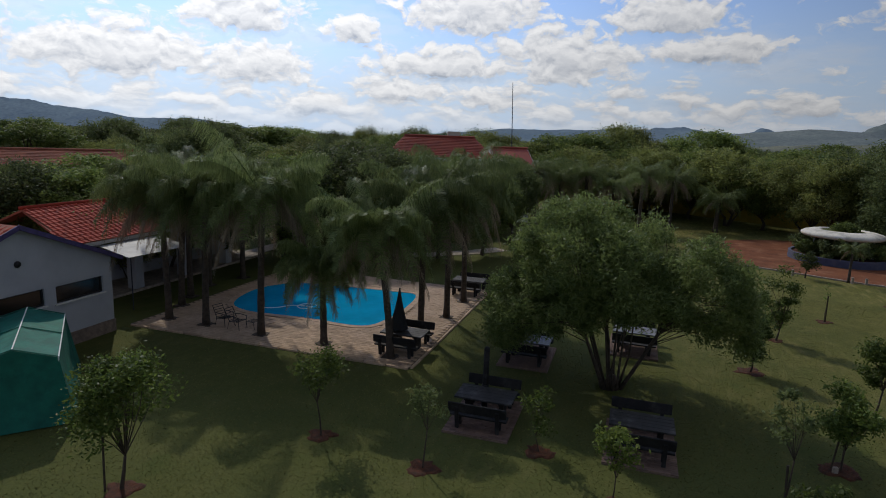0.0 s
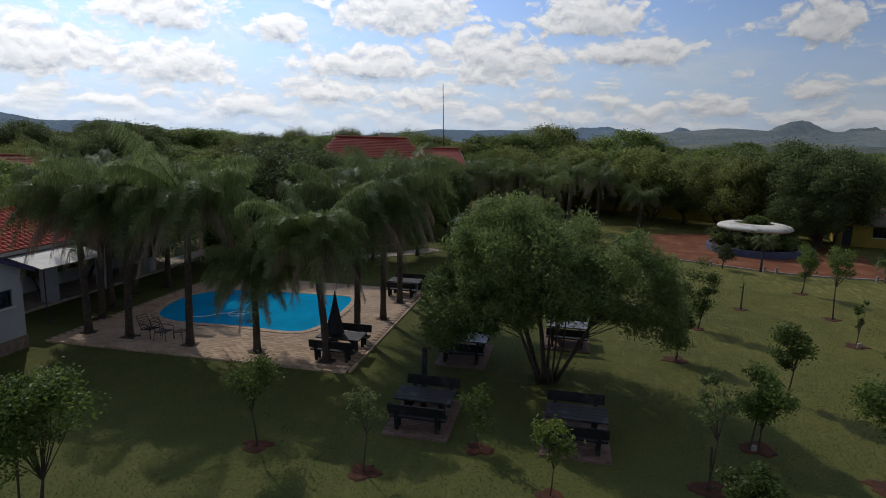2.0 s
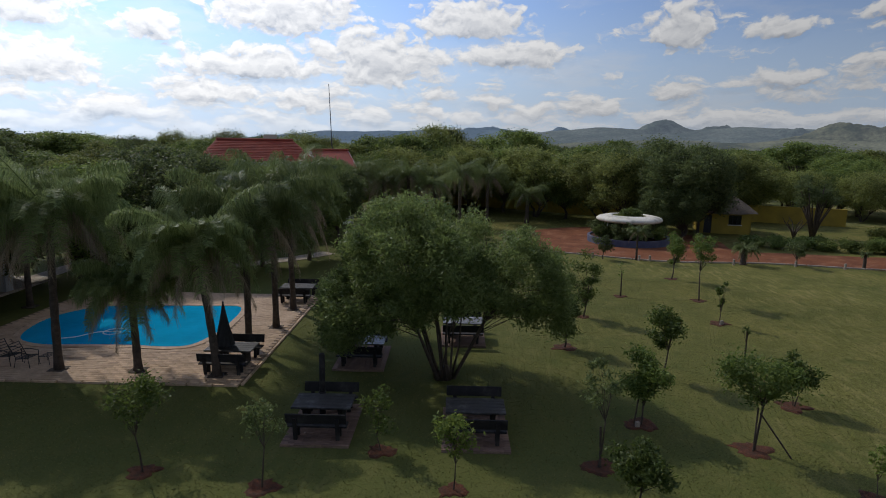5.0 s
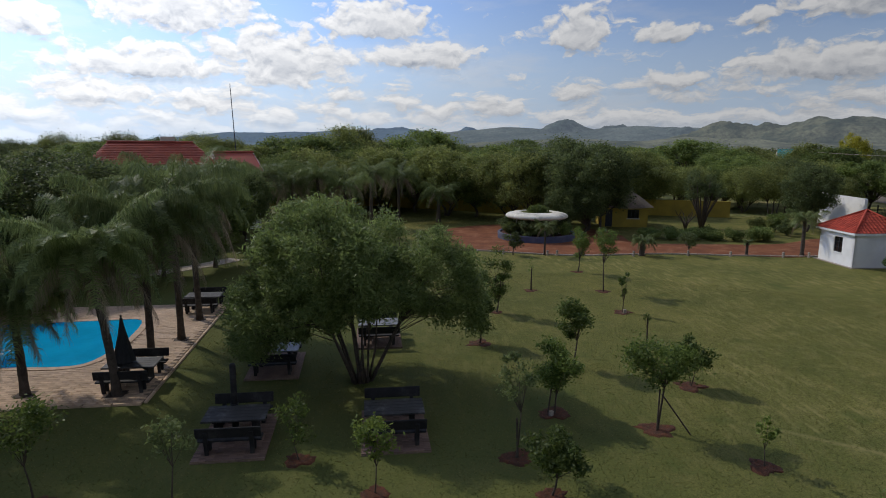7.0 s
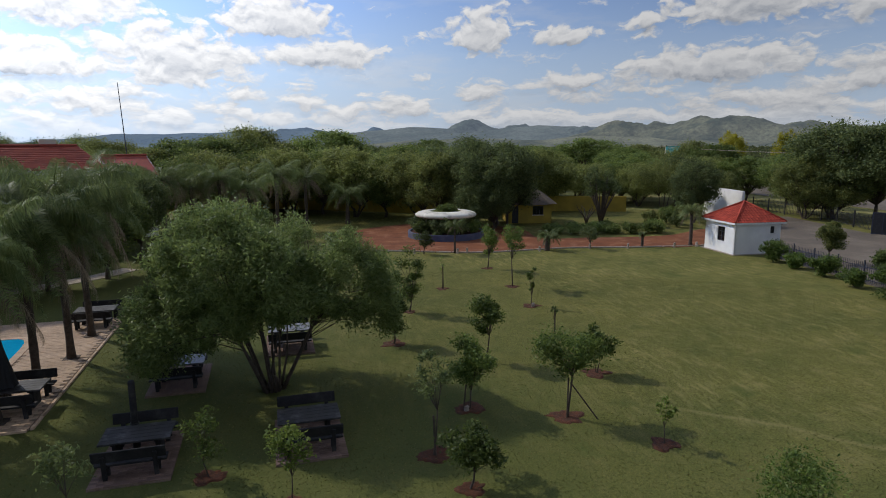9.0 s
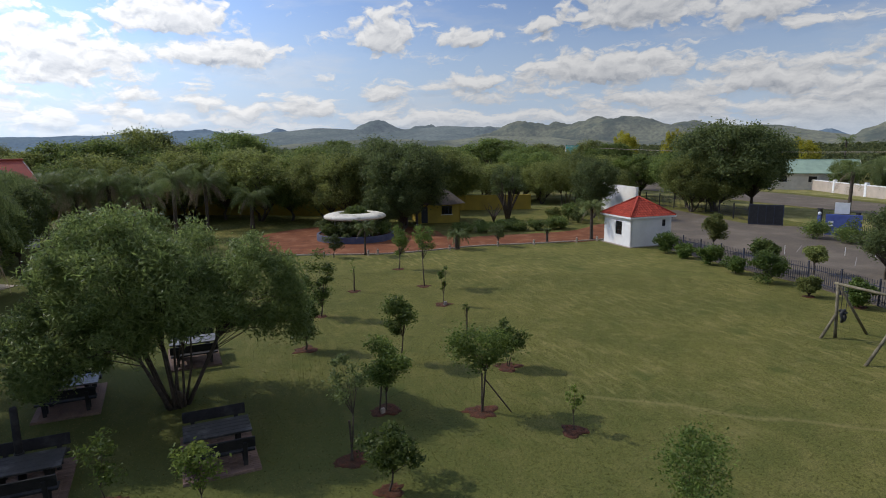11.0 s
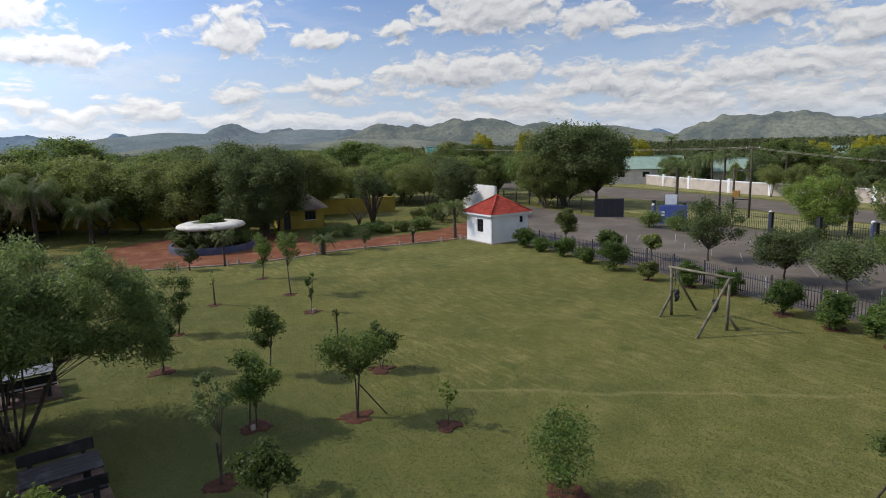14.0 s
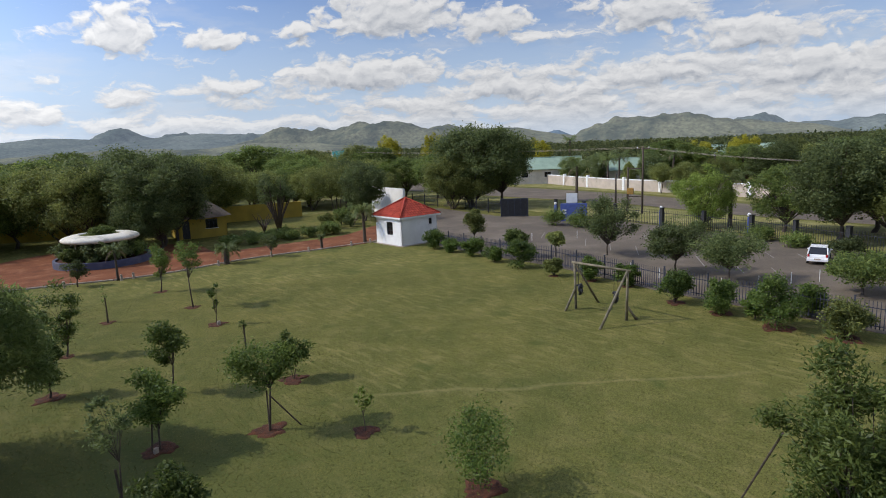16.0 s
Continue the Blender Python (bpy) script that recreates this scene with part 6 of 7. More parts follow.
grow("tree", spot(14.3, -2.5, 20), 155, 4.9, 3.5, 2.8, "large leafy tree with long shiny green leaves", M["leaf_gloss"], 0.08, 0.5, 64, 330, (0.15, 0.048), density_r=0.22)
solid("brick_marker", boxes((23.0, 25.35, 0.1, 0.2, 0.1, 0.24), bevel=0.02), M["kerb"], "pale concrete block beside a sapling", "block")
solid("brick_marker", boxes((11.65, 16.15, 0.1, 0.16, 0.1, 0.2), bevel=0.02), M["kerb"], "pale plastic pot beside a young tree", "block")

# ---- the large many-stemmed tree over the picnic tables ----
def great_tree():
    rng = np.random.default_rng(77)
    ob = thing("willow_tree", spot(6.65, 21.9), "large spreading willow-like tree with many stems and fine leaves", "tree")
    lobes = [(-1.45, 0.3, 4.95, 2.55, 2.8, 2.35, 1.8, 135), (2.6, -0.9, 4.2, 1.8, 2.1, 1.75, 1.6, 76), (-3.9, 0.2, 2.9, 0.9, 1.6, 1.5, 1.3, 42), (-2.3, -1.2, 3.3, 1.5, 1.2, 1.3, 0.9, 34), (0.3, 2.8, 3.3, 2.6, 1.2, 1.5, 1.3, 46),
             (-0.3, -1.7, 4.3, 2.0, 1.4, 2.1, 1.2, 48), (3.9, -1.1, 3.0, 0.8, 1.4, 1.1, 0.9, 20), (0.5, 1.2, 4.9, 1.9, 1.8, 1.9, 1.5, 36)]
    points = np.concatenate([dome_clumps(rng, n, (x, y, z), rx, ry, up, down, 0.55) for x, y, z, rx, ry, up, down, n in lobes])
    points = points[points[:, 2] > 1.05]
    radii = rng.uniform(0.32, 0.66, len(points))
    bm = bmesh.new()
    stems = []
    for k in range(12):
        a = 2 * math.pi * k / 12 + rng.normal(0, 0.15)
        reach = rng.uniform(0.8, 2.6)
        foot = Vector((0.36 * math.cos(a), 0.3 * math.sin(a), -0.1))
        head = Vector((reach * math.cos(a) - 0.2, reach * math.sin(a) * 0.75, rng.uniform(2.5, 3.5)))
        mid = foot.lerp(head, 0.45) + Vector((0, 0, 0.02)) + Vector(rng.normal(0, 0.09, 3))
        r = rng.uniform(0.036, 0.07)
        tube(bm, [foot, foot.lerp(mid, 0.4), mid, head], [r * 1.5, r * 1.15, r, r * 0.6], 8)
        stems.append((head, mid, r))
    tube(bm, [(0, 0, -0.1), (0, 0, 0.22), (0.05, 0, 0.5)], [0.36, 0.25, 0.10], 10)
    for c in points[rng.permutation(len(points))[:190]]:
        c = Vector(c)
        head, mid, r = min(stems, key=lambda s: (s[0] - c).length + rng.uniform(0, 0.8))
        start = head.lerp(mid, rng.uniform(0, 0.6))
        bow = start.lerp(c, 0.5) + Vector((0, 0, 0.12 * (c - start).length)) + Vector(rng.normal(0, 0.1, 3))
        tube(bm, [start, bow, c], [r * 0.36, r * 0.24, 0.012], 5, cap=False)
    part("trunk", bm, M["bark"], ob, smooth=True)
    spots = clump_cloud(rng, points, radii, 285, 0.85)
    spots = spots[(spots[:, 2] > 0.7)]
    crown = new("crown", quads_mesh("crown", leaf_quads(rng, spots, 0.18, 0.045, 0.55), M["leaf_big"]))
    crown.parent = ob
    return ob


great_tree()

# ---- palms ----
PALMS = [(-13.24, 28.24, 6.1, 3.4), (-13.65, 30.6, 6.5, 3.4), (-11.18, 27.58, 6.3, 3.5), (-8.2, 26.42, 6.5, 3.6), (-5.14, 25.52, 3.7, 2.5), (-2.07, 24.17, 5.5, 3.1),
         (-0.93, 27.52, 6.2, 3.5), (0.31, 30.16, 6.7, 3.4), (1.28, 33.36, 6.7, 3.6), (-13.94, 35.03, 5.6, 3.3), (-12.62, 37.17, 5.8, 3.3), (-13.93, 32.41, 6.4, 3.5)]
for n, (x, y, h, reach) in enumerate(PALMS):
    palm("palm", spot(x, y, n * 71 if n != 5 else 0), 300 + n, h, reach, "feather palm with a grey trunk and drooping fronds on the terrace", 44, (-0.65, 0.1, 0) if n == 5 else None, dry=12 if n % 2 else 9, lean=0.25, count=88, leaflet=0.5, r=0.155)
    solid("tree_pit", boxes((x, y, 0.03, 0.62, 0.62, 0.06, Matrix.Rotation(radians(SITE_TURN), 4, "Z"))), M["bark"], "dark square pit of bark round a palm foot", "pit", "structure")
# small palms and trees along the driveway
for n, (x, y, h, reach, r, label) in enumerate(((29.32, 42.5, 2.5, 1.15, 0.09, "small palm on a thin trunk beside the driveway"), (36.9, 39.0, 1.35, 1.35, 0.24, "short thick-trunked palm beside the driveway"),
                                  (49.5, 33.3, 3.3, 1.9, 0.16, "feather palm beside the guard house"), (45.3, 35.4, 1.35, 0.5, 0.13, "stunted palm trunk with few leaves"),
                                  (30.2, 66.5, 3.6, 3.2, 0.25, "large grey-green palm before the yellow wall"), (14.5, 62.0, 6.0, 3.3, 0.2, "feather palm with brown hanging fronds"),
                                  (21.5, 66.0, 6.2, 3.4, 0.2, "feather palm with brown hanging fronds"), (9.0, 60.0, 6.3, 3.3, 0.2, "feather palm with brown hanging fronds"),
                                  (26.0, 69.0, 5.6, 3.2, 0.2, "feather palm with brown hanging fronds"), (12.0, 63.0, 5.4, 3.1, 0.2, "feather palm with brown hanging fronds"), (17.0, 61.0, 5.2, 3.2, 0.2, "feather palm with brown hanging fronds"))):
    palm("palm", spot(x, y, n * 53), 340 + n, h, reach, label, 22 if n < 4 else 32, None, "palms by the driveway", r, 0.08, dry=2 if n < 5 else 12, count=34 if n < 4 else 44)
for n, (x, y, top, w, mid, label) in enumerate(((26.8, 43.5, 2.15, 1.8, 1.2, "small round tree at the driveway edge"), (40.75, 37.45, 2.25, 2.0, 1.45, "small round-headed tree beside the driveway"))):
    grow("young_tree", spot(x, y), 180 + n, top, w, mid, label, M["leaf_dark"], 0.06, 0.6, 14, 110, (0.16, 0.07), "tree", LAWN)

# ---- bushes along the palisade fence ----
HEDGE = "bushes along the fence"
for n, (x, y, h, w, hole) in enumerate(((48.0, 24.8, 1.75, 1.9, 0), (46.7, 22.6, 1.15, 1.5, 0), (45.4, 19.9, 1.7, 1.9, 0), (43.6, 17.2, 1.35, 1.4, 0), (42.1, 14.5, 2.0, 2.3, 0), (39.9, 11.4, 1.25, 1.2, 0.3),
                                  (39.2, 8.7, 1.5, 1.6, 0.4), (38.3, 6.2, 1.35, 1.4, 0.4), (35.1, 3.05, 1.9, 1.8, 0.5), (33.7, 0.7, 1.75, 1.9, 0.6), (31.9, -1.85, 2.5, 2.8, 0.8),
                                  (34.2, -3.4, 1.6, 1.6, 0), (31.0, -4.5, 1.9, 2.1, 0.7), (29.5, -7.5, 2.0, 2.2, 0.7), (33.2, -0.9, 1.3, 1.2, 0))):
    h, w = h * 1.15, w * (1.12 if n != 10 else 0.95)
    grow("bush", spot(x, y, n * 31), 500 + n, h, w, h * 0.5, "dense dark green bush along the palisade fence" if n != 5 else "small bright green bush by the fence", M["leaf_hedge"] if n not in (5, 12) else M["leaf_far"],
         0.04, 0.06, 34, 170, (0.14, 0.065), "bush", HEDGE, density_r=0.27, hollow=0.25)
    if hole:
        basin(x, y, hole * 0.75 + 0.1, 60 + n)
PARK = "trees in the car park"
for n, (x, y, top, w, mid, mat, label) in enumerate(((50.6, 21.9, 3.5, 2.4, 2.4, "leaf_far", "small tree with an open crown in the car park"), (46.9, 13.2, 2.1, 1.7, 1.5, "leaf_far", "small pale sapling beside the fence"),
                                               (48.4, 9.4, 5.1, 4.6, 3.1, "leaf_dark", "tree with upright feathery shoots in the car park"), (43.3, 3.8, 3.6, 4.4, 2.3, "leaf_dark", "broad dark-leaved tree in the car park"),
                                               (41.0, 0.4, 3.5, 5.0, 2.2, "leaf_dark", "broad grey-green tree in the car park"), (39.8, -6.4, 2.8, 4.6, 1.7, "leaf_mid", "broad leafy tree in the car park"),
                                               (46.0, 16.3, 2.5, 2.2, 1.6, "leaf_mid", "dark shrub behind the fence"))):
    grow("tree", spot(x, y, n * 63), 560 + n, top, w, mid, label, M[mat], 0.08, 0.9 if n != 6 else 0.3, 44, 210, (0.19, 0.075), "tree", PARK, density_r=0.24, hollow=0.3)

# ---- beds by the driveway and the gate ----
BEDS = [(x, y, 1.0 + 0.25 * (k % 3), 2.6, "leaf_mid", "low dense hedge plants along the driveway") for k, (x, y) in enumerate(
    ((44.6, 46.0), (46.2, 44.9), (48.0, 43.9), (49.8, 42.9), (51.5, 41.8), (53.2, 40.8), (45.5, 47.3), (50.5, 44.3), (54.3, 40.6)))]
BEDS += [(57.2, 43.5, 2.2, 2.6, "leaf_far", "rounded green shrub behind the hedge"), (59.6, 42.0, 2.0, 2.4, "leaf_dark", "rounded grey-green shrub behind the hedge"), (61.2, 44.5, 2.4, 2.6, "leaf_mid", "leafy shrub behind the hedge"),
         (64.9, 18.6, 2.0, 3.4, "leaf_mid", "dense shrub below the blue sign wall"), (63.6, 15.2, 1.8, 3.4, "leaf_mid", "bright green shrub below the blue sign wall"), (64.6, 13.0, 1.6, 2.8, "leaf_mid", "bright green shrub below the blue sign wall"),
         (62.4, 3.6, 1.3, 2.4, "leaf_dark", "low shrub along the street fence"), (58.5, -1.5, 1.4, 2.8, "leaf_mid", "low shrub along the street fence"), (55.6, -4.3, 1.3, 2.8, "leaf_mid", "low shrub along the street fence"), (52.4, -7.0, 1.5, 2.8, "leaf_dark", "low shrub along the street fence")]
for n, (x, y, h, w, mat, label) in enumerate(BEDS):
    grow("shrub", spot(x, y, n * 29), 620 + n, h, w, h * 0.5, label, M[mat], 0.04, 0.1, 22, 150, (0.19, 0.085), "shrub", "garden shrubs", density_r=0.30, hollow=0.25)

# ---- the wooded surroundings: a few grown trees, copied ----
def woods_tree(name, seed, top, width, mid, mat, label, clumps, per, leaf, low=None, r=0.18, dens=0.19, hollow=0.6, stems=1, group=""):
    return grow(name, spot(0, -300 - seed), seed, top, width, mid, label, M[mat], r, low, clumps, per, leaf, "tree", group, stems=stems, spread=0.8 if stems > 1 else 0,
                density_r=dens, hollow=hollow, share=0.5)


WOODS = "trees of the surrounding bushveld"
KINDS = [woods_tree("tree", 701, 8.0, 8.0, 4.4, "leaf_far", "broad green bushveld tree with a lumpy crown", 106, 250, (0.215, 0.10), 1.4, group=WOODS, stems=3),
         woods_tree("tree", 702, 8.0, 6.6, 4.6, "leaf_mid", "rounded leafy green bushveld tree", 100, 250, (0.215, 0.10), 1.0, group=WOODS),
         woods_tree("tree", 703, 8.0, 7.4, 4.6, "leaf_dark", "dark dense rounded evergreen tree", 112, 250, (0.215, 0.10), 1.0, group=WOODS),
         woods_tree("tree", 704, 8.0, 9.5, 5.2, "leaf_far", "flat-topped acacia tree with fine leaves", 106, 250, (0.215, 0.10), 3.2, group=WOODS, stems=3),
         woods_tree("tree", 705, 8.0, 5.6, 4.2, "leaf_lime", "bushy yellow-green leafy tree", 75, 250, (0.215, 0.10), 1.0, group=WOODS),
         woods_tree("tree", 706, 8.0, 7.0, 4.6, "leaf_yellow", "tree in yellow-green leaf", 87, 250, (0.215, 0.10), 1.6, group=WOODS),
         woods_tree("tree", 707, 8.0, 8.4, 4.7, "leaf_far", "broad green tree with a clear trunk before the wall", 120, 250, (0.215, 0.10), 1.5, group=WOODS, stems=3),
         woods_tree("tree", 708, 8.0, 7.4, 4.7, "leaf_mid", "leafy green tree with a raised crown before the wall", 116, 250, (0.215, 0.10), 1.3, group=WOODS),
         woods_tree("tree", 709, 8.0, 7.0, 4.0, "leaf_lime", "dense bright green tree leafy to the ground by the street", 110, 240, (0.215, 0.10), 0.5, group=WOODS)]
HERO = [  # azimuth, distance, height, kind, width factor
    (38.4, 68, 9.4, 2, 1.0), (35.6, 73, 8.6, 2, 1.0), (31.0, 75, 8.4, 6, 1.1), (28.0, 79, 8.2, 7, 1.0), (33.5, 72, 7.6, 6, 0.9), (38.2, 66, 4.6, 2, 1.1), (36.4, 67, 4.4, 2, 1.1), (39.6, 69, 8.0, 2, 0.8),
    (56.2, 78, 6.2, 2, 0.9), (53.6, 84, 7.2, 3, 0.9), 
    (64.2, 95, 8.6, 1, 1.3), (66.6, 90, 10.0, 2, 1.1), (69.2, 92, 9.6, 2, 0.95), (64.6, 88, 7.6, 0, 1.1),
    (87.2, 66, 6.2, 8, 1.1), (97.2, 60, 7.0, 2, 1.05), (101.5, 60, 7.4, 0, 1.2), (105.5, 58, 7.4, 2, 1.2), (99.5, 66, 7.6, 2, 1.1), (93.4, 64, 5.8, 1, 0.9), (83.6, 106, 5.2, 3, 0.8), (85.6, 104, 5.4, 3, 0.9), (88.0, 108, 5.8, 3, 0.9), (90.2, 119, 6.8, 1, 1.1), (92.5, 112, 6.6, 2, 1.1), (95.0, 115, 7.0, 0, 1.1), (98.0, 110, 7.2, 1, 1.2), (101.0, 106, 7.2, 0, 1.2),
    (41.5, 104, 6.6, 1, 1.0), (43.8, 100, 5.6, 0, 0.9), (46.8, 97, 5.8, 6, 0.9), (49.0, 101, 5.6, 1, 0.8), (51.4, 96, 6.4, 0, 0.9), (54.6, 98, 6.4, 2, 0.9), (57.6, 106, 6.6, 6, 0.9), (60.2, 112, 6.8, 1, 0.9), (75.8, 131, 5.4, 1, 0.8), (78.2, 124, 5.6, 2, 0.65), (80.9, 117, 4.8, 0, 0.65), (82.6, 114, 5.6, 2, 0.8), (58.6, 96, 5.2, 0, 0.8),
    (72.6, 150, 10.0, 5, 0.9), (58.8, 190, 9.8, 5, 0.75), (63.0, 195, 10.0, 5, 0.7), (90.0, 150, 6.8, 5, 1.0), (86.5, 140, 6.2, 5, 1.2),
    (-2.0, 58, 6.6, 2, 0.9), (6.4, 56, 6.0, 2, 0.8), (-8.5, 55, 7.3, 2, 1.2), (-5.8, 60, 6.9, 2, 0.9), (-20.0, 44, 6.6, 2, 1.1), (-15.0, 46, 7.0, 1, 1.1), (-10.0, 47, 6.7, 2, 1.1), (-5.0, 45, 6.6, 0, 1.0), (-0.5, 46, 6.4, 2, 0.9), (3.8, 48, 6.0, 1, 0.9), (-25.0, 43, 6.4, 0, 1.0), (-30.5, 44, 6.0, 1, 1.0), (-35.5, 45, 5.8, 2, 1.0), (-28.0, 40, 4.6, 0, 0.8), (-34.0, 39, 4.4, 1, 0.8), (-12.0, 62, 7.2, 4, 1.0), (-17.0, 54, 7.0, 4, 1.0), (-22.0, 48, 6.5, 1, 1.0), (-26.0, 52, 6.7, 0, 1.0),
    (-31.0, 50, 6.6, 1, 1.0), (-36.0, 52, 6.2, 0, 1.0), (-40.0, 48, 6.4, 1, 1.0), (-14.5, 57, 7.6, 0, 0.9), (2.0, 64, 6.6, 1, 1.0), (5.0, 60, 6.6, 2, 0.8), (-28.5, 60, 6.4, 4, 0.8),
    (25.2, 80, 8.2, 6, 1.1), (22.2, 84, 8.4, 7, 1.0), (19.2, 84, 8.0, 6, 1.1), (16.4, 84, 8.2, 7, 1.1), (13.4, 80, 7.8, 6, 1.1), (10.2, 78, 7.6, 7, 1.0), (34.5, 84, 8.6, 0, 1.1), (30.0, 88, 8.6, 1, 1.1), (41.5, 86, 8.2, 0, 1.1), (46.0, 102, 6.4, 3, 1.0), (50.0, 104, 6.2, 1, 1.1),
    (15.6, 92, 11.6, 0, 0.8), (17.0, 95, 11.4, 0, 0.7), (13.0, 90, 9.6, 1, 1.0), (19.5, 92, 9.4, 0, 1.0), (22.6, 94, 10.6, 1, 1.0), (25.0, 96, 9.6, 0, 1.0), (10.5, 88, 9.4, 1, 1.0), (8.0, 84, 8.8, 0, 1.0),
    (-7.4, 150, 11.8, 3, 0.9), (-3.0, 150, 12.2, 3, 1.0), (3.0, 140, 12.0, 3, 1.2), (5.6, 140, 10.9, 3, 1.0), (-12.0, 150, 10.0, 3, 1.2), (-33.5, 130, 10.2, 3, 1.3), (-17.5, 150, 10.0, 3, 1.2), (-23.0, 140, 9.6, 2, 1.2), (-28.5, 130, 9.0, 2, 1.2),
]
rng = np.random.default_rng(5)
FIRST = set()
PLACES = [(*polar(az, d), h, k, w) for az, d, h, k, w in HERO]
def free(x, y):
    az, d = math.degrees(math.atan2(x, y)), math.hypot(x, y)
    if 8 < az < 38 and d < 100:
        return False
    if 70 < az < 84 and d < 155:
        return False
    if 71 < az < 112 and d < 128:
        return False
    if 43 < az < 60 and d < 100:
        return False
    if abs(az - 1.5) < 8 and d < 96:
        return False
    if -37 < az < -25 and d < 94:
        return False
    return True
for ring_d, count, lo, hi, spread in ((88, 42, 6.4, 9.0, 8), (108, 46, 7.2, 9.8, 9), (135, 52, 7.4, 10.0, 14)):
    for k in range(count):
        az = -46 + 158 * (k + rng.random()) / count
        d = ring_d + rng.normal(0, spread * 0.5)
        x, y = polar(az, d)
        if free(x, y):
            PLACES.append((x, y, rng.uniform(lo, hi) * (0.84 if az > 60 else 1.0), int(rng.choice([0, 0, 1, 1, 2, 3, 4 if az > 50 else 0])), rng.uniform(0.95, 1.35)))
for x, y, h, kind, w in PLACES:
    s = h / 8.0 * 1.05
    m = Matrix.LocRotScale((x, y, 0), Euler((0, 0, rng.uniform(0, 6.28))), (s * w, s * w, s))
    if kind not in FIRST:
        FIRST.add(kind)
        KINDS[kind].matrix_basis = m
    else:
        copy_thing(KINDS[kind], m)

# The cactus-like tree and the bare branches by the driveway.
tree = thing("candelabra_tree", spot(56.0, 50.0), "branching candelabra tree with tufted spiky leaves", "tree")
r2 = np.random.default_rng(8)
bm, heads = bmesh.new(), []
for k in range(26):
    a = r2.uniform(0, 6.28)
    head = Vector((r2.uniform(0.3, 2.3) * math.cos(a), r2.uniform(0.3, 2.3) * math.sin(a), r2.uniform(3.6, 6.4)))
    tube(bm, [(0.1 * math.cos(a), 0.1 * math.sin(a), 0), Vector((head.x * 0.35, head.y * 0.35, 1.7)), head], [0.13, 0.08, 0.045], 6)
    heads.append(head)
part("trunk", bm, M["bark"], tree, smooth=True)
heads = np.array(heads)
spots = clump_cloud(r2, heads, np.full(len(heads), 0.7), 150)
crown = new("crown", quads_mesh("crown", leaf_quads(r2, spots, 0.55, 0.06, 0.0), M["leaf_dark"]))
crown.parent = tree
bare = thing("bare_tree", spot(53.3, 49.8), "small leafless tree with dark bent branches", "tree")
bm = bmesh.new()
for k in range(6):
    a = 2 * math.pi * k / 6
    tube(bm, [(0, 0, 0), (0.3 * math.cos(a), 0.3 * math.sin(a), 0.8), (1.0 * math.cos(a), 1.0 * math.sin(a), 1.7), (1.2 * math.cos(a + 0.3), 1.2 * math.sin(a + 0.3), 2.2)], [0.09, 0.07, 0.045, 0.02], 6)
part("trunk", bm, M["bark"], bare, smooth=True)
# street palms
for n, (az, d, h, reach) in enumerate(((76.2, 84, 5.8, 3.4), (89.3, 66, 5.0, 2.3), (79.0, 118, 5.6, 2.6), (80.0, 121, 5.8, 2.6), (75.6, 170, 9.5, 2.4), (63.5, 200, 10.0, 2.4), (84.5, 130, 5.8, 2.6))):
    x, y = polar(az, d)
    palm("palm", spot(x, y, n * 83), 380 + n, h, reach, "feather palm beside the street", 22, None, "street palms", 0.2, 0.15, dry=6 if n == 1 else 2, count=30)

# The leaning bare tree behind the terrace.
bent = thing("bare_tree", spot(-11.9, 45.5), "dark bent tree with bare arching stems behind the terrace", "tree")
bm = bmesh.new()
for k, (dx, dy, h) in enumerate(((-1.6, 0.3, 2.0), (1.9, -0.2, 2.2), (0.6, 0.8, 2.6), (-0.5, -0.6, 2.4), (1.2, 0.5, 1.7))):
    tube(bm, [(0, 0, -0.1), (dx * 0.15, dy * 0.2, 0.7), (dx * 0.6, dy * 0.6, h * 0.8), (dx, dy, h)], [0.16, 0.13, 0.09, 0.03], 7)
part("trunk", bm, M["bark"], bent, smooth=True)
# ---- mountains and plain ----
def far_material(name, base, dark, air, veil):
    """A far hillside: bush and rock, with the pale blue of the air painted on as a glow."""
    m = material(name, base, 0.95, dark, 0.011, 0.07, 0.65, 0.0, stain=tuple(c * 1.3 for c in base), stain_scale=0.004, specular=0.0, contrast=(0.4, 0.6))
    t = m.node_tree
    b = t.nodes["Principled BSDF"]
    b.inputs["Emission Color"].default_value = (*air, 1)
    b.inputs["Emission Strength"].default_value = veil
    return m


# Farther hills glow stronger and bluer, so haze is painted in with distance.
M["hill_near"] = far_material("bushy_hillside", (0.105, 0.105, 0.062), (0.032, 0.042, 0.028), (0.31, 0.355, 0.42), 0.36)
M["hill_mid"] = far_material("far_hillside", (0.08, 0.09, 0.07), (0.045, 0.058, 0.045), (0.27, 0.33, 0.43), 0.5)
M["hill_far"] = far_material("hazed_mountain", (0.07, 0.09, 0.09), (0.05, 0.07, 0.08), (0.19, 0.27, 0.41), 0.65)


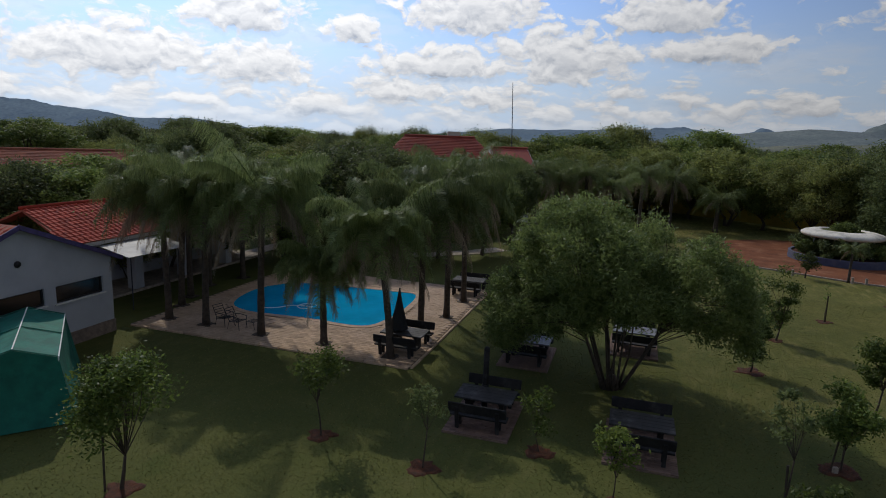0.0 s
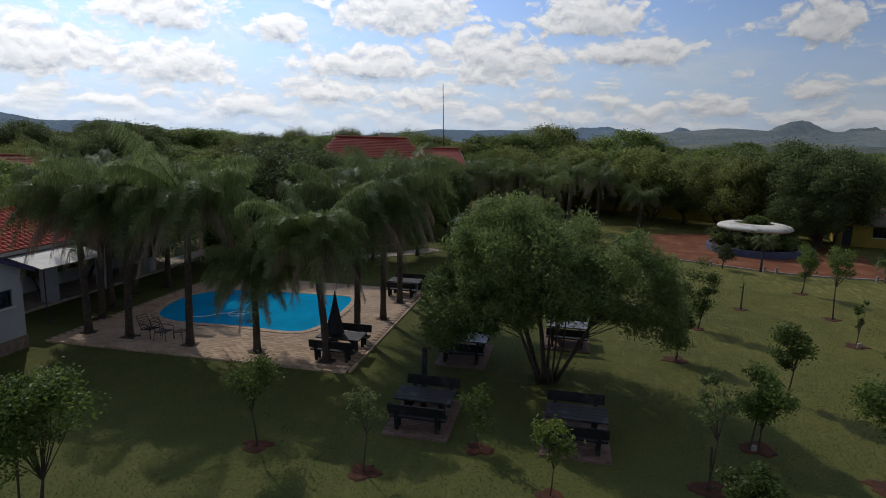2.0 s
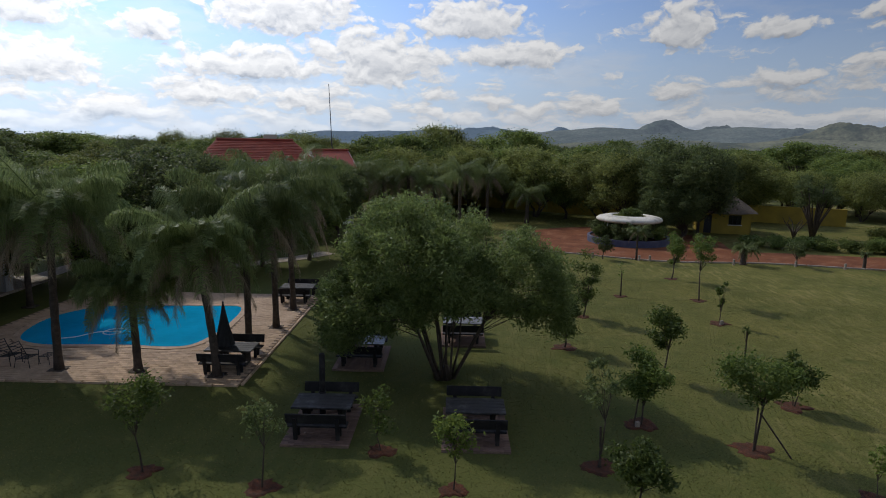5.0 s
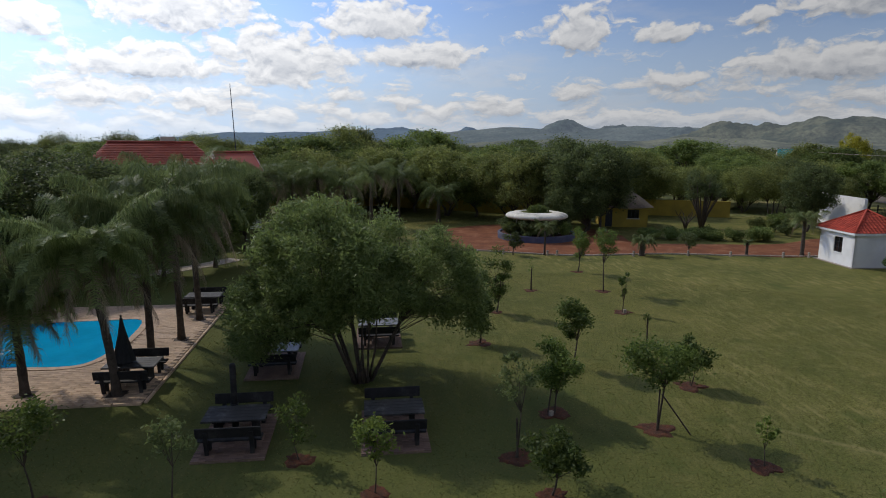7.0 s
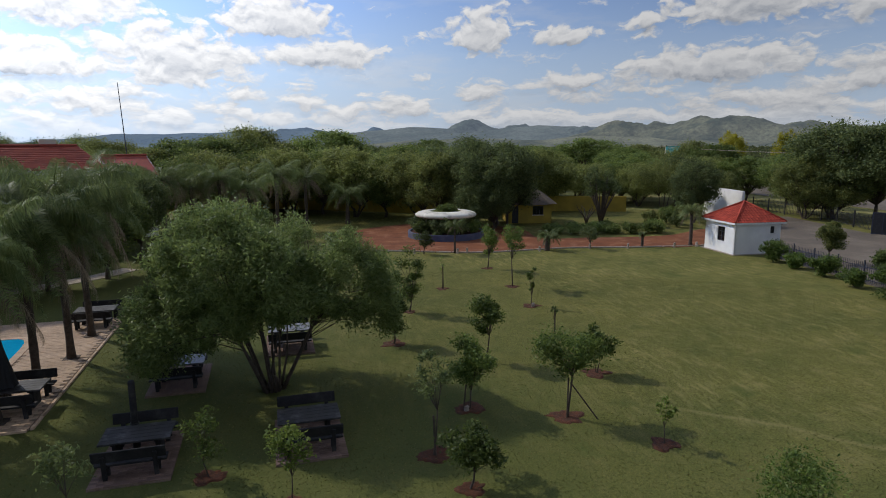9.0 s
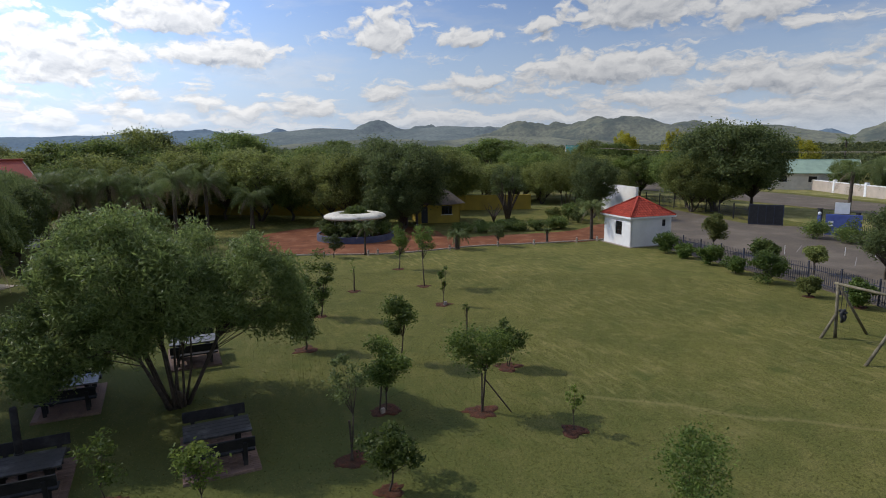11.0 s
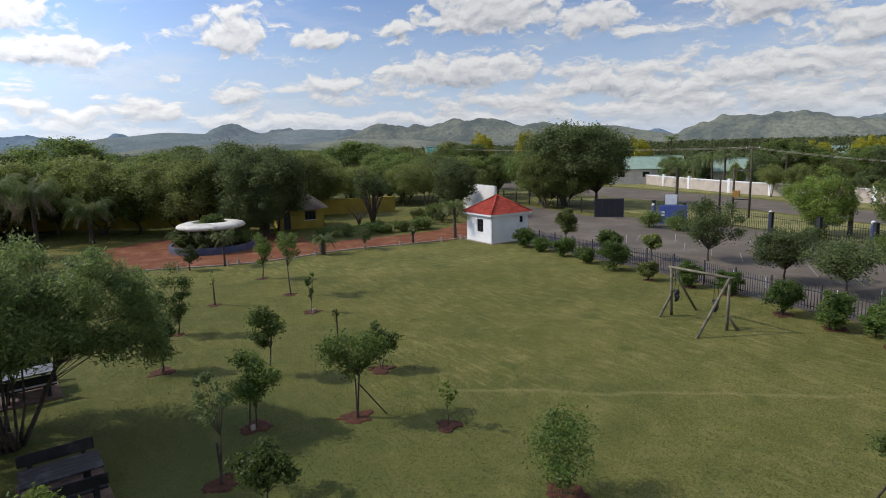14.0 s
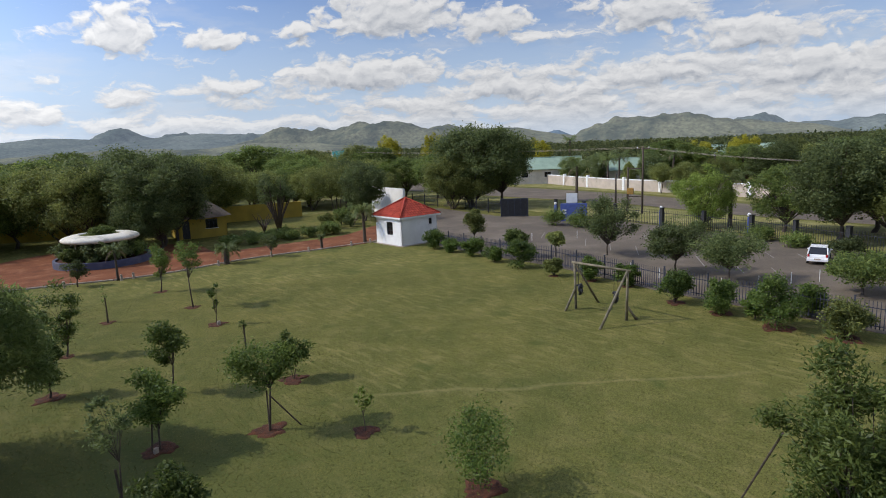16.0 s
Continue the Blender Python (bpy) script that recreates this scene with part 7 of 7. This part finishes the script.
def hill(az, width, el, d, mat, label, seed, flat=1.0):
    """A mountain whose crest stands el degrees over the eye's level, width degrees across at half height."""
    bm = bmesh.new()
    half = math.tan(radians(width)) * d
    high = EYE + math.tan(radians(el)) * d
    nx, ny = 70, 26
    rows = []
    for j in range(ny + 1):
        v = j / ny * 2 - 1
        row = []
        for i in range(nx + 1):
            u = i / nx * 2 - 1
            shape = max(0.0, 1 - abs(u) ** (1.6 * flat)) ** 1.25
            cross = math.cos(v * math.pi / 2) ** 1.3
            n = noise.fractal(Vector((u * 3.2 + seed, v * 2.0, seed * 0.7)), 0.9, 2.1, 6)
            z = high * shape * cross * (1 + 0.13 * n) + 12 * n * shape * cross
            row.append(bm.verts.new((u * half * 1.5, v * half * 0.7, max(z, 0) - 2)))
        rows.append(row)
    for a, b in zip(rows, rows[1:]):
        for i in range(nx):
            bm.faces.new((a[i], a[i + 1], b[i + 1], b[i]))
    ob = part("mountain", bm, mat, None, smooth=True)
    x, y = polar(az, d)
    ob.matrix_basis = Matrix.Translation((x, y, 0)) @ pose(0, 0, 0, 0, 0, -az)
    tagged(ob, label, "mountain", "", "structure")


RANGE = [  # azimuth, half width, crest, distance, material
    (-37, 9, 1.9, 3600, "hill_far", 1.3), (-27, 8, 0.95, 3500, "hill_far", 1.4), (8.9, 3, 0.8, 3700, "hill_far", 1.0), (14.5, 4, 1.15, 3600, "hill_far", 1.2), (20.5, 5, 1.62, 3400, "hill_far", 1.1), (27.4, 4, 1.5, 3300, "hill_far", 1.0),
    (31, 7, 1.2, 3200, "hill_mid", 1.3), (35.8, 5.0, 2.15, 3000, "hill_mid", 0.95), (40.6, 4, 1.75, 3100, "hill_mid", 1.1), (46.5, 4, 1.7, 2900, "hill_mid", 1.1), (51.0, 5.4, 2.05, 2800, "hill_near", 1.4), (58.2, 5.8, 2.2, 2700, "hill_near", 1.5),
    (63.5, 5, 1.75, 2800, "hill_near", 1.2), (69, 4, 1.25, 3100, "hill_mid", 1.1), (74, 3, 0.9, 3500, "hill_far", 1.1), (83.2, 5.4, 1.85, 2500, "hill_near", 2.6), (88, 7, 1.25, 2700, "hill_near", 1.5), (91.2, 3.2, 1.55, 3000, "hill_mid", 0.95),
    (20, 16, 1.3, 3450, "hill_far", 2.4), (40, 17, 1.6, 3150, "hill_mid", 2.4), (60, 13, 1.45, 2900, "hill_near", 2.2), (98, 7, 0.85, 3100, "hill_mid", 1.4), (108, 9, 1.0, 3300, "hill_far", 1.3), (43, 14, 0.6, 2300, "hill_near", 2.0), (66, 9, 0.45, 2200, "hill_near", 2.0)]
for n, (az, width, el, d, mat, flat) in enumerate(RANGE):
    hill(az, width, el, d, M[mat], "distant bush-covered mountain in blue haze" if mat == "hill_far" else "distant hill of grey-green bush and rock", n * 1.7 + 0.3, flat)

# Far woods: bands of bush out on the plain.
def far_woods(seed, d0, d1, n, size, label):
    r = np.random.default_rng(seed)
    az = np.radians(r.uniform(-48, 112, n))
    d = np.exp(r.uniform(np.log(d0), np.log(d1), n))
    c = np.stack([np.sin(az) * d, np.cos(az) * d, r.uniform(1.8, 5.4, n) * (0.75 + 0.5 * r.random(n) ** 3)], 1)
    spots = clump_cloud(r, c, r.uniform(1.8, 5.6, n), 60 if d0 < 200 else 26, 0.7)
    spots = spots[spots[:, 2] > 0.2]
    ob = new("far_woods", quads_mesh("far_woods", leaf_quads(r, spots, size, size * 0.6), M["leaf_plain"]))
    tagged(ob, label, "woods", "", "stuff")


far_woods(30, 150, 420, 2600, 1.1, "bushveld trees beyond the garden's neighbours")
far_woods(31, 400, 800, 3600, 2.1, "far bushveld trees on the plain")
far_woods(32, 800, 2200, 2600, 3.4, "distant bands of dark bush towards the hills")
# ---- terrace pavers ----
paver = mesh_of(boxes((0, 0, 0, 0.385, 0.185, 0.04), bevel=0.008), "paver", M["paver"])
src = np.empty(len(paver.vertices) * 3)
paver.vertices.foreach_get("co", src)
src = src.reshape(-1, 3)
faces = [list(p.vertices) for p in paver.polygons]
verts, out, made = [], [], 0
r = np.random.default_rng(12)
pits = [Vector((x, y, 0)) for x, y, *_ in PALMS]
edge_line = [(p.x, p.y) for p in POOL_EDGE]
for j in range(69):
    for i in range(36):
        a, b = -0.2 - 0.395 * i - (0.1975 if j % 2 else 0), 0.1 + 0.2 * j
        if a < -14.0:
            continue
        c = site(a, b)
        if inside((c.x, c.y), edge_line) or any((c - p).length < 0.36 for p in pits):
            continue
        m = Matrix.Translation((c.x, c.y, 0.034 + r.normal(0, 0.0025))) @ pose(0, 0, 0, r.normal(0, 0.5), r.normal(0, 0.5), SITE_TURN + r.normal(0, 0.5))
        if a > -6.4 and b < 3.4 and made < 290:
            piece("paver", paver, terrace, m)
            made += 1
        else:
            k = len(verts)
            mm = np.array(m)
            verts.append(src @ mm[:3, :3].T + mm[:3, 3])
            out += [[q + k * len(src) for q in f] for f in faces]
me = bpy.data.meshes.new("pavers")
me.from_pydata(np.concatenate(verts).tolist(), [], out)
M["pavers"] = material("tan_pavers_joined", (0.48, 0.345, 0.235), 0.85, (0.35, 0.245, 0.16), 0.8, 6.0, 0.22, 0.3)
me.materials.append(M["pavers"])
rest = new("pavers", me)
rest.parent = terrace
tagged(rest, kind="stuff")

# Brick slabs under the picnic sets.
for n, m in enumerate(BRICKS):
    slab = thing("table_slab", m @ pose(0, 0, -0.062), "red-brown brick slab laid in the grass under a picnic set", "slab", "slabs under picnic sets")
    part("bed", boxes((0, 0, -0.03, 2.12, 3.08, 0.10)), M["joint"], slab)
    if n < 2:
        for j in range(28):
            for i in range(10):
                x, y = -0.955 + 0.2122 * i + 0.0, -1.47 + 0.109 * j
                if i in (0, 9) or j in (0, 1, 26, 27) or j % 1 == 0:
                    piece("brick", brick, slab, pose(x, y, 0.032 + r.normal(0, 0.002), 0, 0, r.normal(0, 0.8)))
    else:
        part("bricks", boxes(*[(-0.955 + 0.2122 * i, -1.47 + 0.109 * j, 0.032, 0.2, 0.098, 0.05) for i in range(10) for j in range(28)]), M["slab_brick"], slab)
# ---- grass tufts over the lawn ----
def grass_tufts():
    r = np.random.default_rng(44)
    n = 260000
    az = np.radians(r.uniform(-40, 103, n))
    d = np.sqrt(r.uniform(10.0 ** 2, 44.0 ** 2, n))
    x, y = np.sin(az) * d, np.cos(az) * d
    a = (x + 1.19) * 0.9537 - (y - 23.04) * 0.3007
    b = (x + 1.19) * 0.3007 + (y - 23.04) * 0.9537
    keep = ~((a < 0.3) & (b > -0.25))
    for sa, sb, *_ in SETS[:5]:
        keep &= ~((np.abs(a - sa) < 1.15) & (np.abs(b - sb) < 1.62))
    for (x0, y0), (x1, y1) in zip(FENCE, FENCE[1:]):
        keep &= ~(((x1 - x0) * (y - y0) - (y1 - y0) * (x - x0) > -0.3) & (y < 25) & (x > 26)) | (x < 30)
    line = [(26.2, 45.6), (31.5, 41.2), (39.1, 38.8), (45.2, 35.2), (50.6, 32.9)]
    for (x0, y0), (x1, y1) in zip(line, line[1:]):
        keep &= ~((x >= x0) & (x < x1) & (y > y0 + (y1 - y0) * (x - x0) / (x1 - x0) - 0.3))
    x, y = x[keep], y[keep]
    m = len(x)
    turn = r.uniform(0, math.pi, m)
    w, h = r.uniform(0.008, 0.018, m), r.uniform(0.015, 0.034, m)
    lean = r.normal(0, 0.03, (2, m))
    base = np.stack([x, y, np.full(m, -0.025)], 1)
    side = np.stack([np.cos(turn) * w, np.sin(turn) * w, np.zeros(m)], 1)
    top = base + np.stack([lean[0], lean[1], h], 1)
    quads = np.stack([base - side, base + side, top + side * 0.7, top - side * 0.7], 1)
    ob = new("grass_tufts", quads_mesh("grass_tufts", quads, M["blade"]))
    tagged(ob, "short mown grass blades with dry straw tips", "grass", "", "stuff")


M["blade"] = leaf_material("grass_blade", (0.082, 0.096, 0.024), (0.21, 0.195, 0.068), thin=0.4, rough=0.8)
grass_tufts()
